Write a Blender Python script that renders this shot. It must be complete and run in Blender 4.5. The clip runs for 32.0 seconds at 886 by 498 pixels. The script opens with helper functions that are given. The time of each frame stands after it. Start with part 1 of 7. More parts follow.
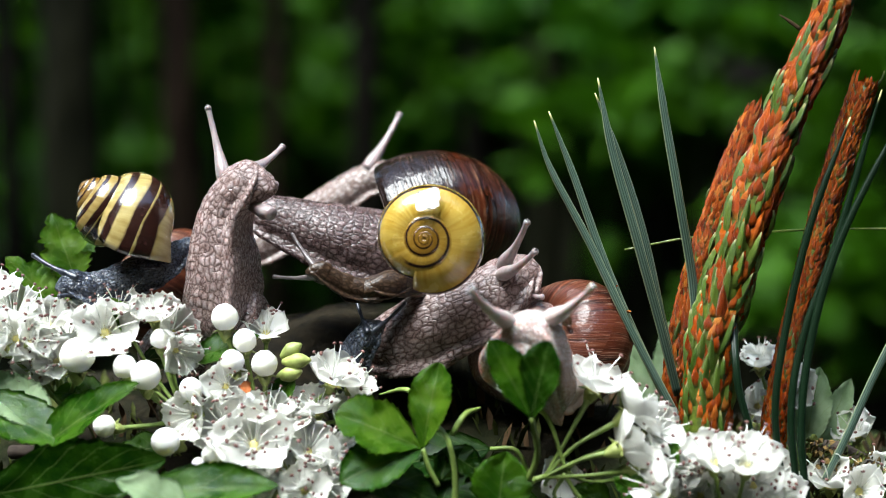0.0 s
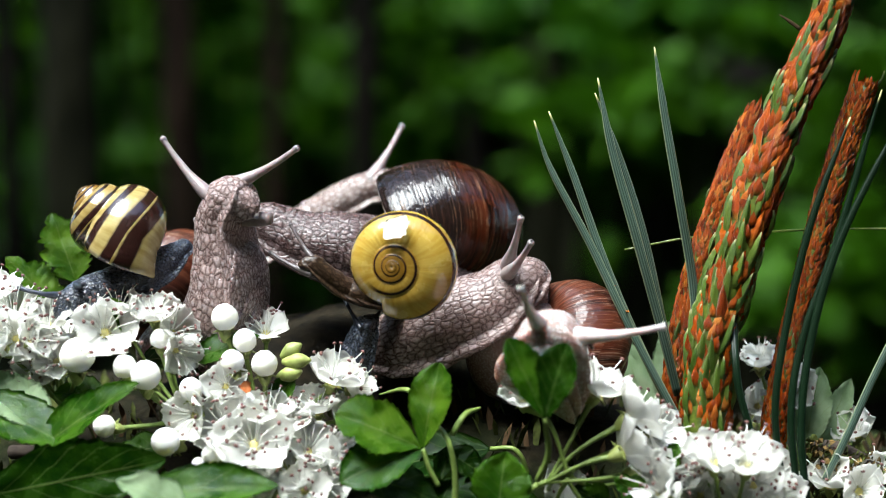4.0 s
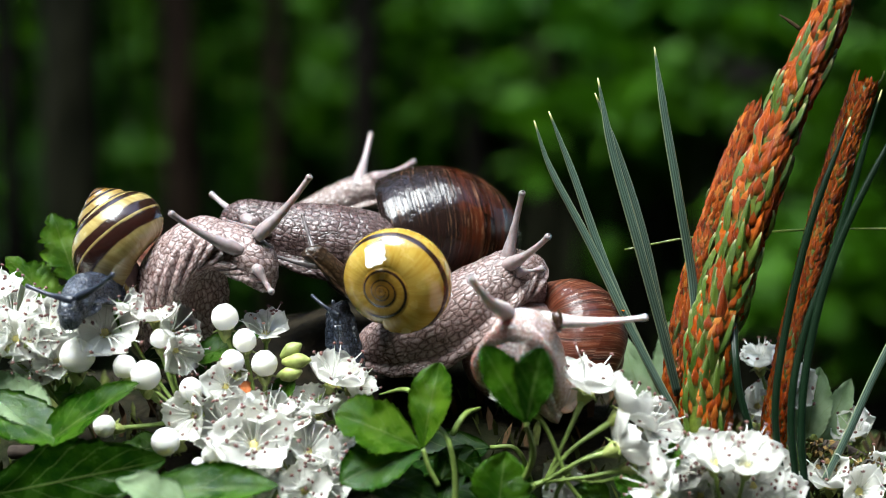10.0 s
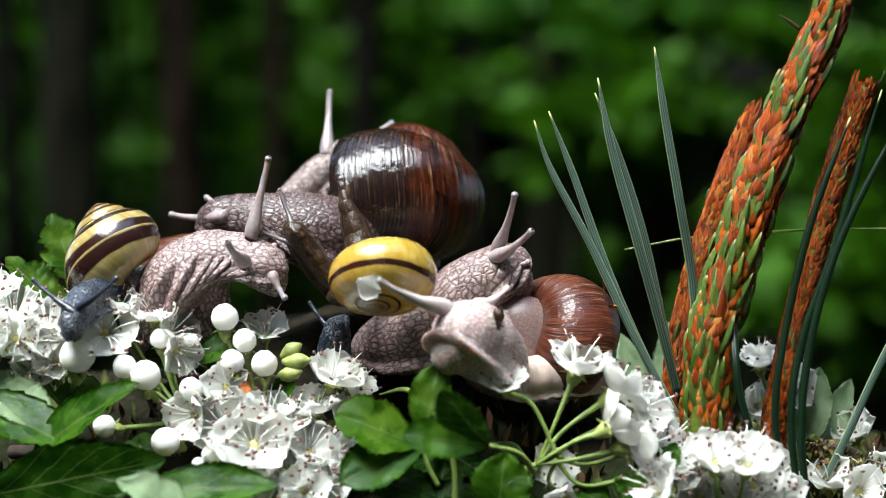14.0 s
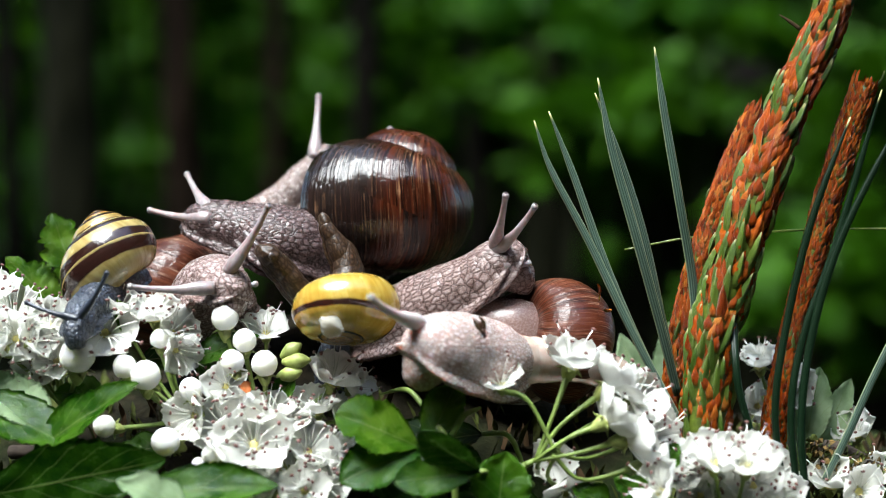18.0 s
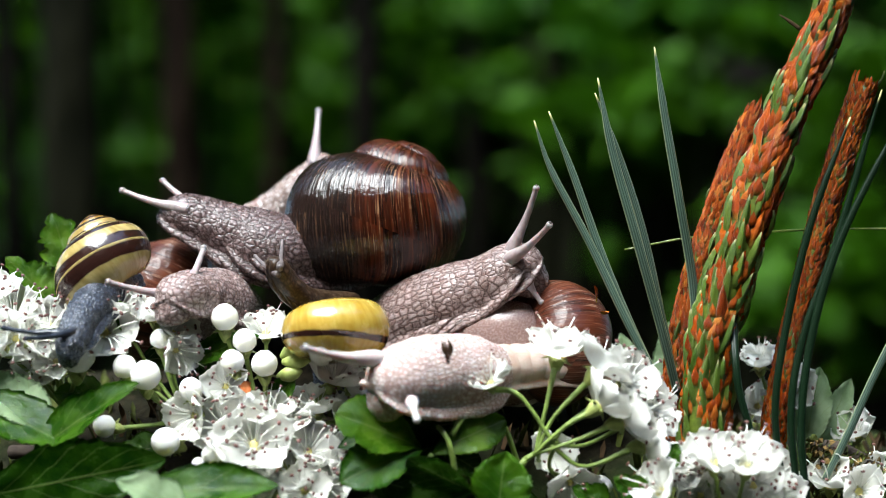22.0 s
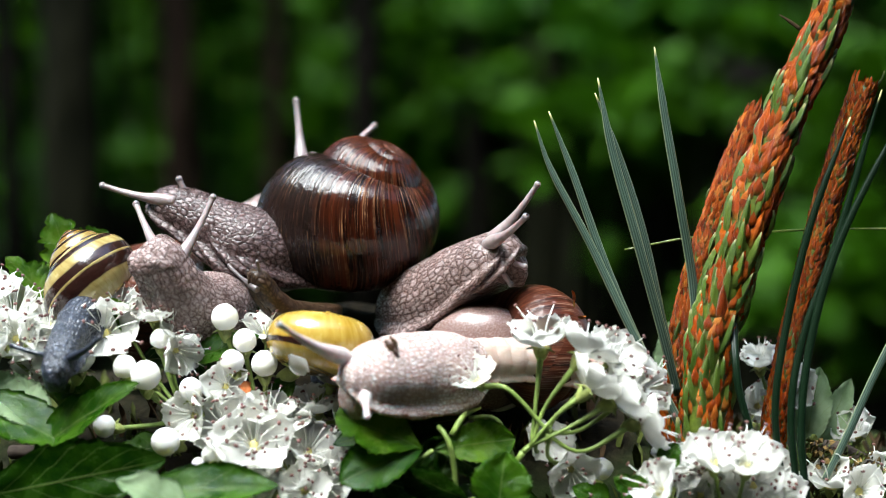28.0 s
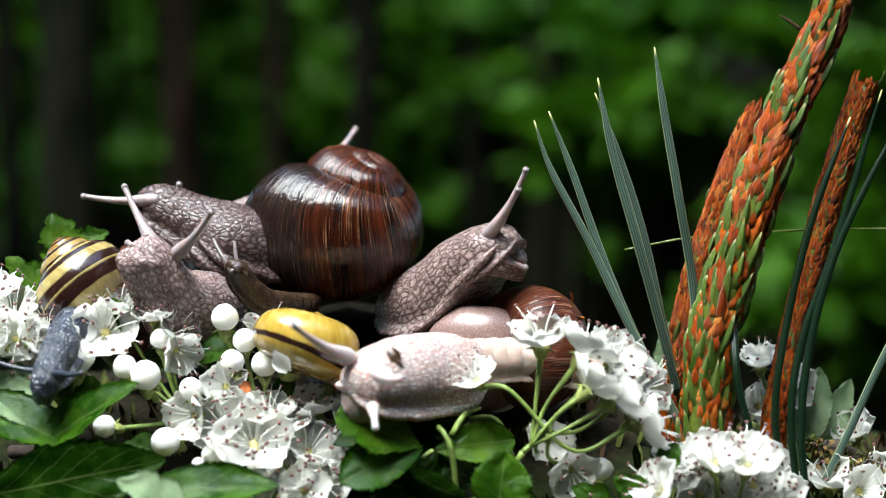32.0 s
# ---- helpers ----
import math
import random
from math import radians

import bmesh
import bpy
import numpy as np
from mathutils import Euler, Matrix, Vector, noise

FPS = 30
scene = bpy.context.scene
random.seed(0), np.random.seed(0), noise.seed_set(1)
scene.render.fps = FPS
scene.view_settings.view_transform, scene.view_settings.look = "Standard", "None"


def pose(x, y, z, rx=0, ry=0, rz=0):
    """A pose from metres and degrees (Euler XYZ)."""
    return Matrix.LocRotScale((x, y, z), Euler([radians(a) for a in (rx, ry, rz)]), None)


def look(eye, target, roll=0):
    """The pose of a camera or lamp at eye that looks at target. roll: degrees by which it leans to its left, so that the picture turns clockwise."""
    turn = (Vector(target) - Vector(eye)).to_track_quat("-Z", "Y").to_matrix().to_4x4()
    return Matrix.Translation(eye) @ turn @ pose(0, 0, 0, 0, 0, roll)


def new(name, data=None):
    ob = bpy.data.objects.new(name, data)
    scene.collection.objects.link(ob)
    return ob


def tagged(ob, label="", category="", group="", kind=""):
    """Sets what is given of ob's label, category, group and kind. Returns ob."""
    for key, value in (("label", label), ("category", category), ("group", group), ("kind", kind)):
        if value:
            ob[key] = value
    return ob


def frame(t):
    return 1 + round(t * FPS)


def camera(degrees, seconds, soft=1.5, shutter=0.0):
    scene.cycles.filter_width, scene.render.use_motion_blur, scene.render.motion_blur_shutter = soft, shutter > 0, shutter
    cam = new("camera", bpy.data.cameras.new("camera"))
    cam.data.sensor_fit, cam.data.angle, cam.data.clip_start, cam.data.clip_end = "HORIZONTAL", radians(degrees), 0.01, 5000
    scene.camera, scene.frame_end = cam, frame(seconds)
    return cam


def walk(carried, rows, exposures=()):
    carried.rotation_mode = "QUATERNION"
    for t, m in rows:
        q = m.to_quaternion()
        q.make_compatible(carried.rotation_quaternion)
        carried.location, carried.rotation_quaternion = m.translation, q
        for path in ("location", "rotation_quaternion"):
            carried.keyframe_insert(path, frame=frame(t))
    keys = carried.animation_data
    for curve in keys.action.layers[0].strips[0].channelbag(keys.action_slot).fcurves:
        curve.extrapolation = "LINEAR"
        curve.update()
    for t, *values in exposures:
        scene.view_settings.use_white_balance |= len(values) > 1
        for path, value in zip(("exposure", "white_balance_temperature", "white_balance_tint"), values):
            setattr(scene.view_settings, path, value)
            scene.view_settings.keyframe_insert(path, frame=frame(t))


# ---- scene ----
# A heap of snails on flowering hawthorn beside young pine shoots; a still camera, 0.4 m away.
MM = 0.001


def mm(p):
    """A place given in millimetres."""
    return Vector(p) * MM


cam = camera(28, 32.0, soft=0.3)
cam.data.dof.use_dof, cam.data.dof.focus_distance, cam.data.dof.aperture_fstop = True, 0.398, 9.5
EYE, AIM = (0, -0.39945, 0.08093), (0, 0, 0.06)
walk(cam, [(0, look(EYE, AIM)), (32.0, look(EYE, AIM))], exposures=[(0, 1.98, 5950, 4), (32.0, 1.98, 5950, 4)])

# ---- light: a bright overcast sky over a clearing, soft sun high overhead ----
SUN_UP, SUN_ROUND = radians(66), radians(-136)
world = bpy.data.worlds.new("world")
scene.world = world
world.use_nodes = True
nt = world.node_tree
sky = nt.nodes.new("ShaderNodeTexSky")
sky.sky_type, sky.sun_disc, sky.sun_elevation, sky.sun_rotation = "NISHITA", False, SUN_UP, SUN_ROUND
sky.air_density, sky.dust_density = 1.0, 2.5
nt.links.new(sky.outputs[0], nt.nodes["Background"].inputs[0])
nt.nodes["Background"].inputs[1].default_value = 0.14
sun = new("sun", bpy.data.lights.new("sun", "SUN"))
sun.data.energy, sun.data.angle, sun.data.color = 2.85, radians(36), (1.0, 0.985, 0.94)
sun.matrix_world = look((-0.48, -0.5, 1.6), (0, 0, 0))


# ---- materials ----
class Nodes:
    """Short hand for node trees."""

    def __init__(self, name):
        self.mat = bpy.data.materials.new(name)
        self.mat.use_nodes = True
        self.t = self.mat.node_tree
        self.b = self.t.nodes["Principled BSDF"]

    def node(self, kind, **sockets):
        n = self.t.nodes.new(kind)
        for k, v in sockets.items():
            self.put(n, k.replace("_", " "), v)
        return n

    def put(self, n, k, v):
        if isinstance(v, bpy.types.NodeSocket):
            self.t.links.new(v, n.inputs[k])
        else:
            n.inputs[k].default_value = v

    def noise(self, vec, scale, detail=4.0, rough=0.55, distort=0.0):
        n = self.node("ShaderNodeTexNoise", Scale=scale, Detail=detail, Roughness=rough, Distortion=distort)
        if vec is not None:
            self.put(n, "Vector", vec)
        return n.outputs["Fac"]

    def voronoi(self, vec, scale, feature="F1", rnd=1.0):
        n = self.node("ShaderNodeTexVoronoi", Scale=scale, Randomness=rnd)
        n.feature = feature
        if vec is not None:
            self.put(n, "Vector", vec)
        return n.outputs["Distance"]

    def math(self, op, a, b=0.0, clamp=False):
        n = self.t.nodes.new("ShaderNodeMath")
        n.operation, n.use_clamp = op, clamp
        self.put(n, 0, a)
        self.put(n, 1, b)
        return n.outputs[0]

    def ramp(self, fac, stops, smooth=True):
        n = self.node("ShaderNodeValToRGB", Fac=fac)
        e = n.color_ramp.elements
        while len(e) < len(stops):
            e.new(0.5)
        for el, (p, c) in zip(e, stops):
            el.position = p
            el.color = (*c, 1) if not isinstance(c, float) else (c, c, c, 1)
        n.color_ramp.interpolation = "EASE" if smooth else "LINEAR"
        return n.outputs["Color"]

    def mix(self, fac, a, b, how="MIX"):
        n = self.t.nodes.new("ShaderNodeMix")
        n.data_type, n.blend_type = "RGBA", how
        for i, v in ((0, fac), (6, a), (7, b)):
            if isinstance(v, bpy.types.NodeSocket):
                self.t.links.new(v, n.inputs[i])
            else:
                n.inputs[i].default_value = v if i == 0 or len(v) == 4 else (*v, 1)
        return n.outputs[2]

    def coord(self, which="Object"):
        return self.t.nodes.new("ShaderNodeTexCoord").outputs[which]

    def attr(self, name):
        n = self.t.nodes.new("ShaderNodeAttribute")
        n.attribute_name = name
        return n.outputs["Vector"]

    def scaled(self, vec, sx, sy, sz):
        n = self.t.nodes.new("ShaderNodeMapping")
        self.t.links.new(vec, n.inputs[0])
        n.inputs["Scale"].default_value = (sx, sy, sz)
        return n.outputs[0]

    def axes(self, vec):
        n = self.t.nodes.new("ShaderNodeSeparateXYZ")
        self.t.links.new(vec, n.inputs[0])
        return n.outputs

    def rand(self):
        return self.t.nodes.new("ShaderNodeObjectInfo").outputs["Random"]

    def bump(self, height, dist, strength=1.0, under=None):
        n = self.node("ShaderNodeBump", Height=height, Distance=dist, Strength=strength)
        if under is not None:
            self.put(n, "Normal", under)
        return n.outputs[0]

    def thin(self, colour, amount):
        """Lets light through a thin leaf or petal."""
        tr = self.t.nodes.new("ShaderNodeBsdfTranslucent")
        mx = self.t.nodes.new("ShaderNodeMixShader")
        self.put(tr, "Color", colour)
        mx.inputs[0].default_value = amount
        self.t.links.new(self.b.outputs[0], mx.inputs[1])
        self.t.links.new(tr.outputs[0], mx.inputs[2])
        self.t.links.new(mx.outputs[0], self.t.nodes["Material Output"].inputs["Surface"])

    def done(self, colour, rough, normal=None, **more):
        self.put(self.b, "Base Color", colour if isinstance(colour, bpy.types.NodeSocket) else (*colour, 1))
        self.put(self.b, "Roughness", rough)
        if normal is not None:
            self.put(self.b, "Normal", normal)
        for k, v in more.items():
            self.put(self.b, k.replace("_", " "), v)
        return self.mat


def skin_material(name, groove, mid, crest, cell=700.0, rough=0.15, sss=0.25, relief=0.62, gloss=0.65, scatter=0.2):
    """Wet snail skin: raised many-sided warts, paler on their crests, in rest coordinates of the body."""
    n = Nodes(name)
    v = n.attr("rest")
    wob = n.node("ShaderNodeTexNoise", Scale=420.0, Detail=2.0)
    n.put(wob, "Vector", v)
    vv = n.t.nodes.new("ShaderNodeVectorMath")
    vv.operation = "MULTIPLY_ADD"
    n.put(vv, 0, wob.outputs["Color"])
    vv.inputs[1].default_value = (0.0009, 0.0009, 0.0009)
    n.put(vv, 2, v)
    w = n.scaled(vv.outputs[0], 0.62, 1.0, 1.0)
    edge = n.voronoi(w, cell, "DISTANCE_TO_EDGE", 0.62)
    small = n.voronoi(w, cell * 2.3, "DISTANCE_TO_EDGE", 0.9)
    fine = n.noise(v, 2400.0, 3.0)
    broad = n.noise(v, 90.0, 3.0)
    dome = n.ramp(edge, [(0.0, 0.0), (0.10, 0.42), (0.28, 0.82), (0.5, 1.0)])
    dome = n.math("ADD", n.math("MULTIPLY", dome, 0.85), n.math("MULTIPLY", n.ramp(small, [(0.0, 0.0), (0.2, 1.0)]), 0.15))
    col = n.ramp(n.math("ADD", n.math("MULTIPLY", dome, 0.85), n.math("MULTIPLY", fine, 0.15)), [(0.12, groove), (0.5, mid), (0.86, crest)])
    col = n.mix(n.math("MULTIPLY", n.ramp(broad, [(0.35, 0.0), (0.7, 1.0)]), 0.3), col, mid)
    nor = n.bump(n.math("ADD", dome, n.math("MULTIPLY", fine, 0.08)), 0.0004, relief)
    return n.done(col, n.math("ADD", n.math("MULTIPLY", fine, 0.25), rough - 0.06), nor, Subsurface_Weight=sss,
                  Subsurface_Radius=(0.004, 0.002, 0.0015), Subsurface_Scale=scatter, Specular_IOR_Level=gloss)


SKIN_BROWN = skin_material("skin_brown_grey", (0.074, 0.045, 0.039), (0.240, 0.170, 0.158), (0.42, 0.335, 0.325), 800.0, 0.2, relief=0.55, gloss=0.42, scatter=0.35)
SKIN_TAUPE = skin_material("skin_taupe", (0.054, 0.032, 0.027), (0.178, 0.123, 0.112), (0.325, 0.253, 0.242), 740.0, 0.2, relief=0.5, gloss=0.42, scatter=0.35)
# mauve-grey skin, darkened: shade on the topmost snail's neck is in the colour
SKIN_MAUVE_SHADED = skin_material("skin_mauve_grey_shaded", (0.022, 0.012, 0.010), (0.074, 0.047, 0.045), (0.160, 0.115, 0.114), 800.0, 0.2, relief=0.55, gloss=0.42, scatter=0.3)
SKIN_PALE = skin_material("skin_pale_grey", (0.10, 0.064, 0.052), (0.205, 0.153, 0.137), (0.33, 0.275, 0.258), 820.0)
SKIN_PINK = skin_material("skin_pink_white", (0.31, 0.205, 0.18), (0.455, 0.365, 0.345), (0.60, 0.525, 0.515), 1100.0, 0.2, 0.7, 0.7, 0.45, 0.8)
SKIN_FLANK = skin_material("skin_cream_flank", (0.42, 0.31, 0.255), (0.46, 0.355, 0.30), (0.50, 0.40, 0.35), 300.0, 0.16, 0.6, 0.05, 0.5, 0.6)
MANTLE = skin_material("mantle_mauve", (0.17, 0.105, 0.09), (0.20, 0.13, 0.115), (0.24, 0.165, 0.15), 1500.0, 0.2, 0.25, 0.1)
SKIN_DARK = skin_material("skin_slate", (0.006, 0.007, 0.011), (0.022, 0.028, 0.044), (0.085, 0.10, 0.14), 1250.0, 0.22, 0.05)
SKIN_OLIVE = skin_material("skin_grey_brown", (0.010, 0.005, 0.002), (0.034, 0.018, 0.009), (0.070, 0.044, 0.027), 1100.0, 0.3, 0.1, 0.22, 0.35)


def helix_shell_material():
    n = Nodes("shell_chestnut")
    uv = n.coord("UV")
    u, v, _ = n.axes(uv)
    fine = n.noise(n.scaled(uv, 430.0, 1.3, 1.0), 3.0, 3.0, 0.6, 0.05)
    mid = n.noise(n.scaled(uv, 120.0, 0.8, 1.0), 3.0, 4.0, 0.65, 0.1)
    blot = n.noise(n.coord("Object"), 120.0, 4.0)
    chips = n.noise(n.coord("Object"), 620.0, 4.0, 0.7)
    base = n.ramp(mid, [(0.34, (0.005, 0.002, 0.0015)), (0.47, (0.022, 0.005, 0.002)), (0.6, (0.060, 0.0125, 0.0042)), (0.78, (0.11, 0.030, 0.010))])
    streak = n.ramp(fine, [(0.56, 0.0), (0.61, 1.0)])
    wear = n.math("MULTIPLY", streak, n.ramp(blot, [(0.36, 0.04), (0.68, 0.85)]))
    wear = n.math("MULTIPLY", wear, n.ramp(chips, [(0.38, 0.25), (0.6, 1.0)]))
    col = n.mix(wear, base, (0.30, 0.165, 0.085))
    # the newest part beside the lip is nearly black
    lip = n.ramp(n.math("ADD", u, n.math("MULTIPLY", n.math("ADD", blot, n.math("MULTIPLY", mid, 0.6)), 0.03)), [(0.988, 0.0), (1.014, 1.0)])
    col = n.mix(n.math("MULTIPLY", lip, n.math("SUBTRACT", 0.95, n.math("MULTIPLY", wear, 0.5))), col, (0.010, 0.006, 0.005))
    early = n.ramp(u, [(0.15, 1.0), (0.62, 0.0)])
    col = n.mix(n.math("MULTIPLY", early, 0.3), col, (0.17, 0.075, 0.05))
    h = n.math("ADD", n.math("ADD", fine, n.math("MULTIPLY", mid, 0.8)), n.math("MULTIPLY", n.noise(n.coord("Object"), 420.0, 3.0), 0.8))
    wet = n.math("ADD", n.math("MULTIPLY", mid, 0.9), n.math("ADD", n.math("MULTIPLY", n.noise(n.coord("Object"), 230.0, 3.0), 0.7), n.math("MULTIPLY", fine, 0.25)))
    return n.done(col, n.ramp(blot, [(0.3, 0.3), (0.75, 0.55)]), n.bump(h, 0.0004, 0.4), Specular_IOR_Level=0.03, Coat_Weight=0.75, Coat_Roughness=0.06,
                  Coat_Normal=n.bump(wet, 0.002, 0.34))


def old_shell_material():
    n = Nodes("shell_red_brown")
    uv = n.coord("UV")
    fine = n.noise(n.scaled(uv, 330.0, 1.1, 1.0), 3.0, 3.0, 0.6, 0.05)
    mid = n.noise(n.scaled(uv, 85.0, 0.9, 1.0), 3.0, 4.0, 0.6, 0.1)
    blot = n.noise(n.coord("Object"), 160.0, 4.0)
    base = n.ramp(mid, [(0.33, (0.014, 0.004, 0.002)), (0.5, (0.060, 0.014, 0.006)), (0.72, (0.13, 0.040, 0.018))])
    wear = n.math("MULTIPLY", n.ramp(fine, [(0.53, 0.0), (0.6, 1.0)]), n.ramp(blot, [(0.42, 0.1), (0.7, 0.7)]))
    col = n.mix(wear, base, (0.32, 0.20, 0.14))
    return n.done(col, n.ramp(blot, [(0.3, 0.3), (0.75, 0.55)]), n.bump(n.math("ADD", fine, mid), 0.0004, 0.4), Specular_IOR_Level=0.12, Coat_Weight=0.4, Coat_Roughness=0.06,
                  Coat_Normal=n.bump(n.math("ADD", n.noise(n.coord("Object"), 240.0, 3.0), n.math("MULTIPLY", mid, 0.4)), 0.0012, 0.8))


def banded_shell_material(name, bands, light, pale, seam=None):
    """Yellow shell; bands: (place across the whorl, half width) in turns round the tube."""
    n = Nodes(name)
    uv = n.coord("UV")
    u, v, _ = n.axes(uv)
    blot = n.noise(n.coord("Object"), 220.0, 4.0)
    lines = n.noise(n.scaled(uv, 70.0, 1.0, 1.0), 3.0, 4.0, 0.6, 0.1)
    col = n.ramp(n.math("ADD", n.math("MULTIPLY", lines, 0.6), n.math("MULTIPLY", blot, 0.4)), [(0.3, light), (0.7, pale)])
    col = n.mix(n.math("MULTIPLY", n.ramp(u, [(0.5, 1.0), (0.92, 0.0)]), 0.8), col, (0.16, 0.07, 0.005))
    rag = n.math("MULTIPLY", n.math("SUBTRACT", n.noise(n.scaled(uv, 16.0, 4.0, 1.0), 3.0, 3.0), 0.5), 0.03)
    total = None
    for place, half in bands:
        d = n.math("ABSOLUTE", n.math("SUBTRACT", n.math("ADD", v, rag), place))
        m = n.math("SUBTRACT", 1.0, n.math("SMOOTH_MIN", n.math("MULTIPLY", n.math("MAXIMUM", n.math("SUBTRACT", d, half), 0.0), 120.0), 1.0), True)
        total = m if total is None else n.math("MAXIMUM", total, m)
    if seam:
        d = n.math("ABSOLUTE", n.math("SUBTRACT", v, seam))
        m = n.math("MULTIPLY", n.ramp(d, [(0.009, 1.0), (0.016, 0.0)]), n.ramp(u, [(0.79, 1.0), (0.81, 0.0)]))
        total = n.math("MAXIMUM", total, m)
    col = n.mix(total, col, (0.022, 0.008, 0.006))
    return n.done(col, n.ramp(blot, [(0.3, 0.14), (0.8, 0.34)]), n.bump(lines, 0.0003, 0.5), Coat_Weight=0.6, Coat_Roughness=0.1,
                  Subsurface_Weight=0.05, Subsurface_Scale=0.3)


SHELL_BROWN = helix_shell_material()
SHELL_RED = old_shell_material()
SHELL_BANDED = banded_shell_material("shell_banded", [(0.02, 0.022), (0.128, 0.016), (0.222, 0.011), (0.958, 0.03)], (0.24, 0.165, 0.045), (0.44, 0.35, 0.14))
SHELL_YELLOW = banded_shell_material("shell_yellow", [(0.055, 0.014)], (0.30, 0.175, 0.016), (0.46, 0.32, 0.065), 0.188)


def plain(name, colour, rough, scale=400.0, vary=0.35, dist=0.0002, **more):
    """A mottled surface in one hue with fine relief."""
    n = Nodes(name)
    o = n.coord("Object")
    a, b = n.noise(o, scale, 5.0), n.noise(o, scale * 0.17, 3.0)
    f = n.math("ADD", n.math("MULTIPLY", a, 0.5), n.math("MULTIPLY", b, 0.5))
    dark = tuple(c * (1 - vary) for c in colour)
    lite = tuple(min(1.0, c * (1 + vary)) for c in colour)
    col = n.ramp(f, [(0.35, dark), (0.65, lite)])
    return n.done(col, rough, n.bump(a, dist, 0.5), **more)


LIP = plain("shell_lip", (0.42, 0.35, 0.30), 0.35)
LIP_DARK = plain("shell_lip_dark", (0.028, 0.011, 0.007), 0.25)
INSIDE = plain("shell_inside", (0.16, 0.095, 0.085), 0.3)
EYE_DOT = plain("eye_dot", (0.03, 0.02, 0.02), 0.3)
TIP_PALE = plain("tentacle_pale", (0.29, 0.238, 0.238), 0.3, 900.0, 0.2, 0.0002, Subsurface_Weight=0.2, Subsurface_Scale=0.002)
TIP_PINK = plain("tentacle_pink", (0.56, 0.49, 0.48), 0.35, 900.0, 0.12, 0.0002, Subsurface_Weight=0.25, Subsurface_Scale=0.002)
TIP_DARK = plain("tentacle_slate", (0.022, 0.026, 0.038), 0.3, 900.0, 0.5)
TIP_GREY = plain("tentacle_grey_brown", (0.11, 0.09, 0.088), 0.3, 900.0, 0.4)
WITHERED = plain("withered_petal", (0.42, 0.13, 0.03), 0.6, 500.0)
ANTHER = plain("anther", (0.13, 0.055, 0.045), 0.6, 900.0, 0.4)
CALYX = plain("calyx", (0.26, 0.30, 0.08), 0.5, 500.0)
STALK = plain("stalk", (0.20, 0.28, 0.06), 0.45, 500.0)
DISC = plain("flower_disc", (0.52, 0.46, 0.14), 0.5, 900.0)
FILAMENT = plain("filament", (0.75, 0.75, 0.68), 0.5)


def soil_material():
    n = Nodes("soil_moss")
    o = n.coord("Object")
    grain, patch, wide = n.noise(o, 300.0, 5.0), n.noise(o, 18.0, 4.0), n.noise(o, 1.6, 4.0)
    col = n.ramp(grain, [(0.35, (0.005, 0.004, 0.002)), (0.65, (0.016, 0.012, 0.006))])
    col = n.mix(n.ramp(n.math("ADD", n.math("MULTIPLY", patch, 0.6), n.math("MULTIPLY", wide, 0.4)), [(0.44, 0.0), (0.58, 0.85)]), col, (0.013, 0.023, 0.004))
    return n.done(col, 0.88, n.bump(n.math("ADD", grain, patch), 0.002, 0.6), Specular_IOR_Level=0.1)


SOIL = soil_material()
MOSS = plain("moss_leaves", (0.05, 0.06, 0.012), 0.7, 500.0, 0.5, Specular_IOR_Level=0.1)
LICHEN = plain("lichen", (0.20, 0.13, 0.045), 0.8, 500.0, 0.5, Specular_IOR_Level=0.1)
LITTER = plain("litter", (0.05, 0.03, 0.014), 0.8, 300.0, 0.5, Specular_IOR_Level=0.1)
TWIG = plain("twig_bark", (0.045, 0.035, 0.028), 0.8, 300.0, 0.5, 0.001, Specular_IOR_Level=0.1)
FLY = plain("insect_brown", (0.06, 0.025, 0.015), 0.35)


def petal_material():
    n = Nodes("petal")
    uv = n.coord("UV")
    vein = n.noise(n.scaled(uv, 14.0, 1.2, 1.0), 3.0, 4.0)
    col = n.ramp(vein, [(0.3, (0.87, 0.86, 0.80)), (0.65, (0.93, 0.93, 0.90))])
    n.thin(col, 0.35)
    return n.done(col, 0.55, n.bump(n.math("ADD", vein, n.noise(n.coord("Object"), 500.0)), 0.0003, 0.3), Specular_IOR_Level=0.3)


PETAL = petal_material()
BUD_WHITE = plain("bud_white", (0.88, 0.87, 0.81), 0.38, 300.0, 0.05, 0.0005, Subsurface_Weight=0.8, Subsurface_Radius=(1, 1, 0.8), Subsurface_Scale=0.003, Specular_IOR_Level=0.45)


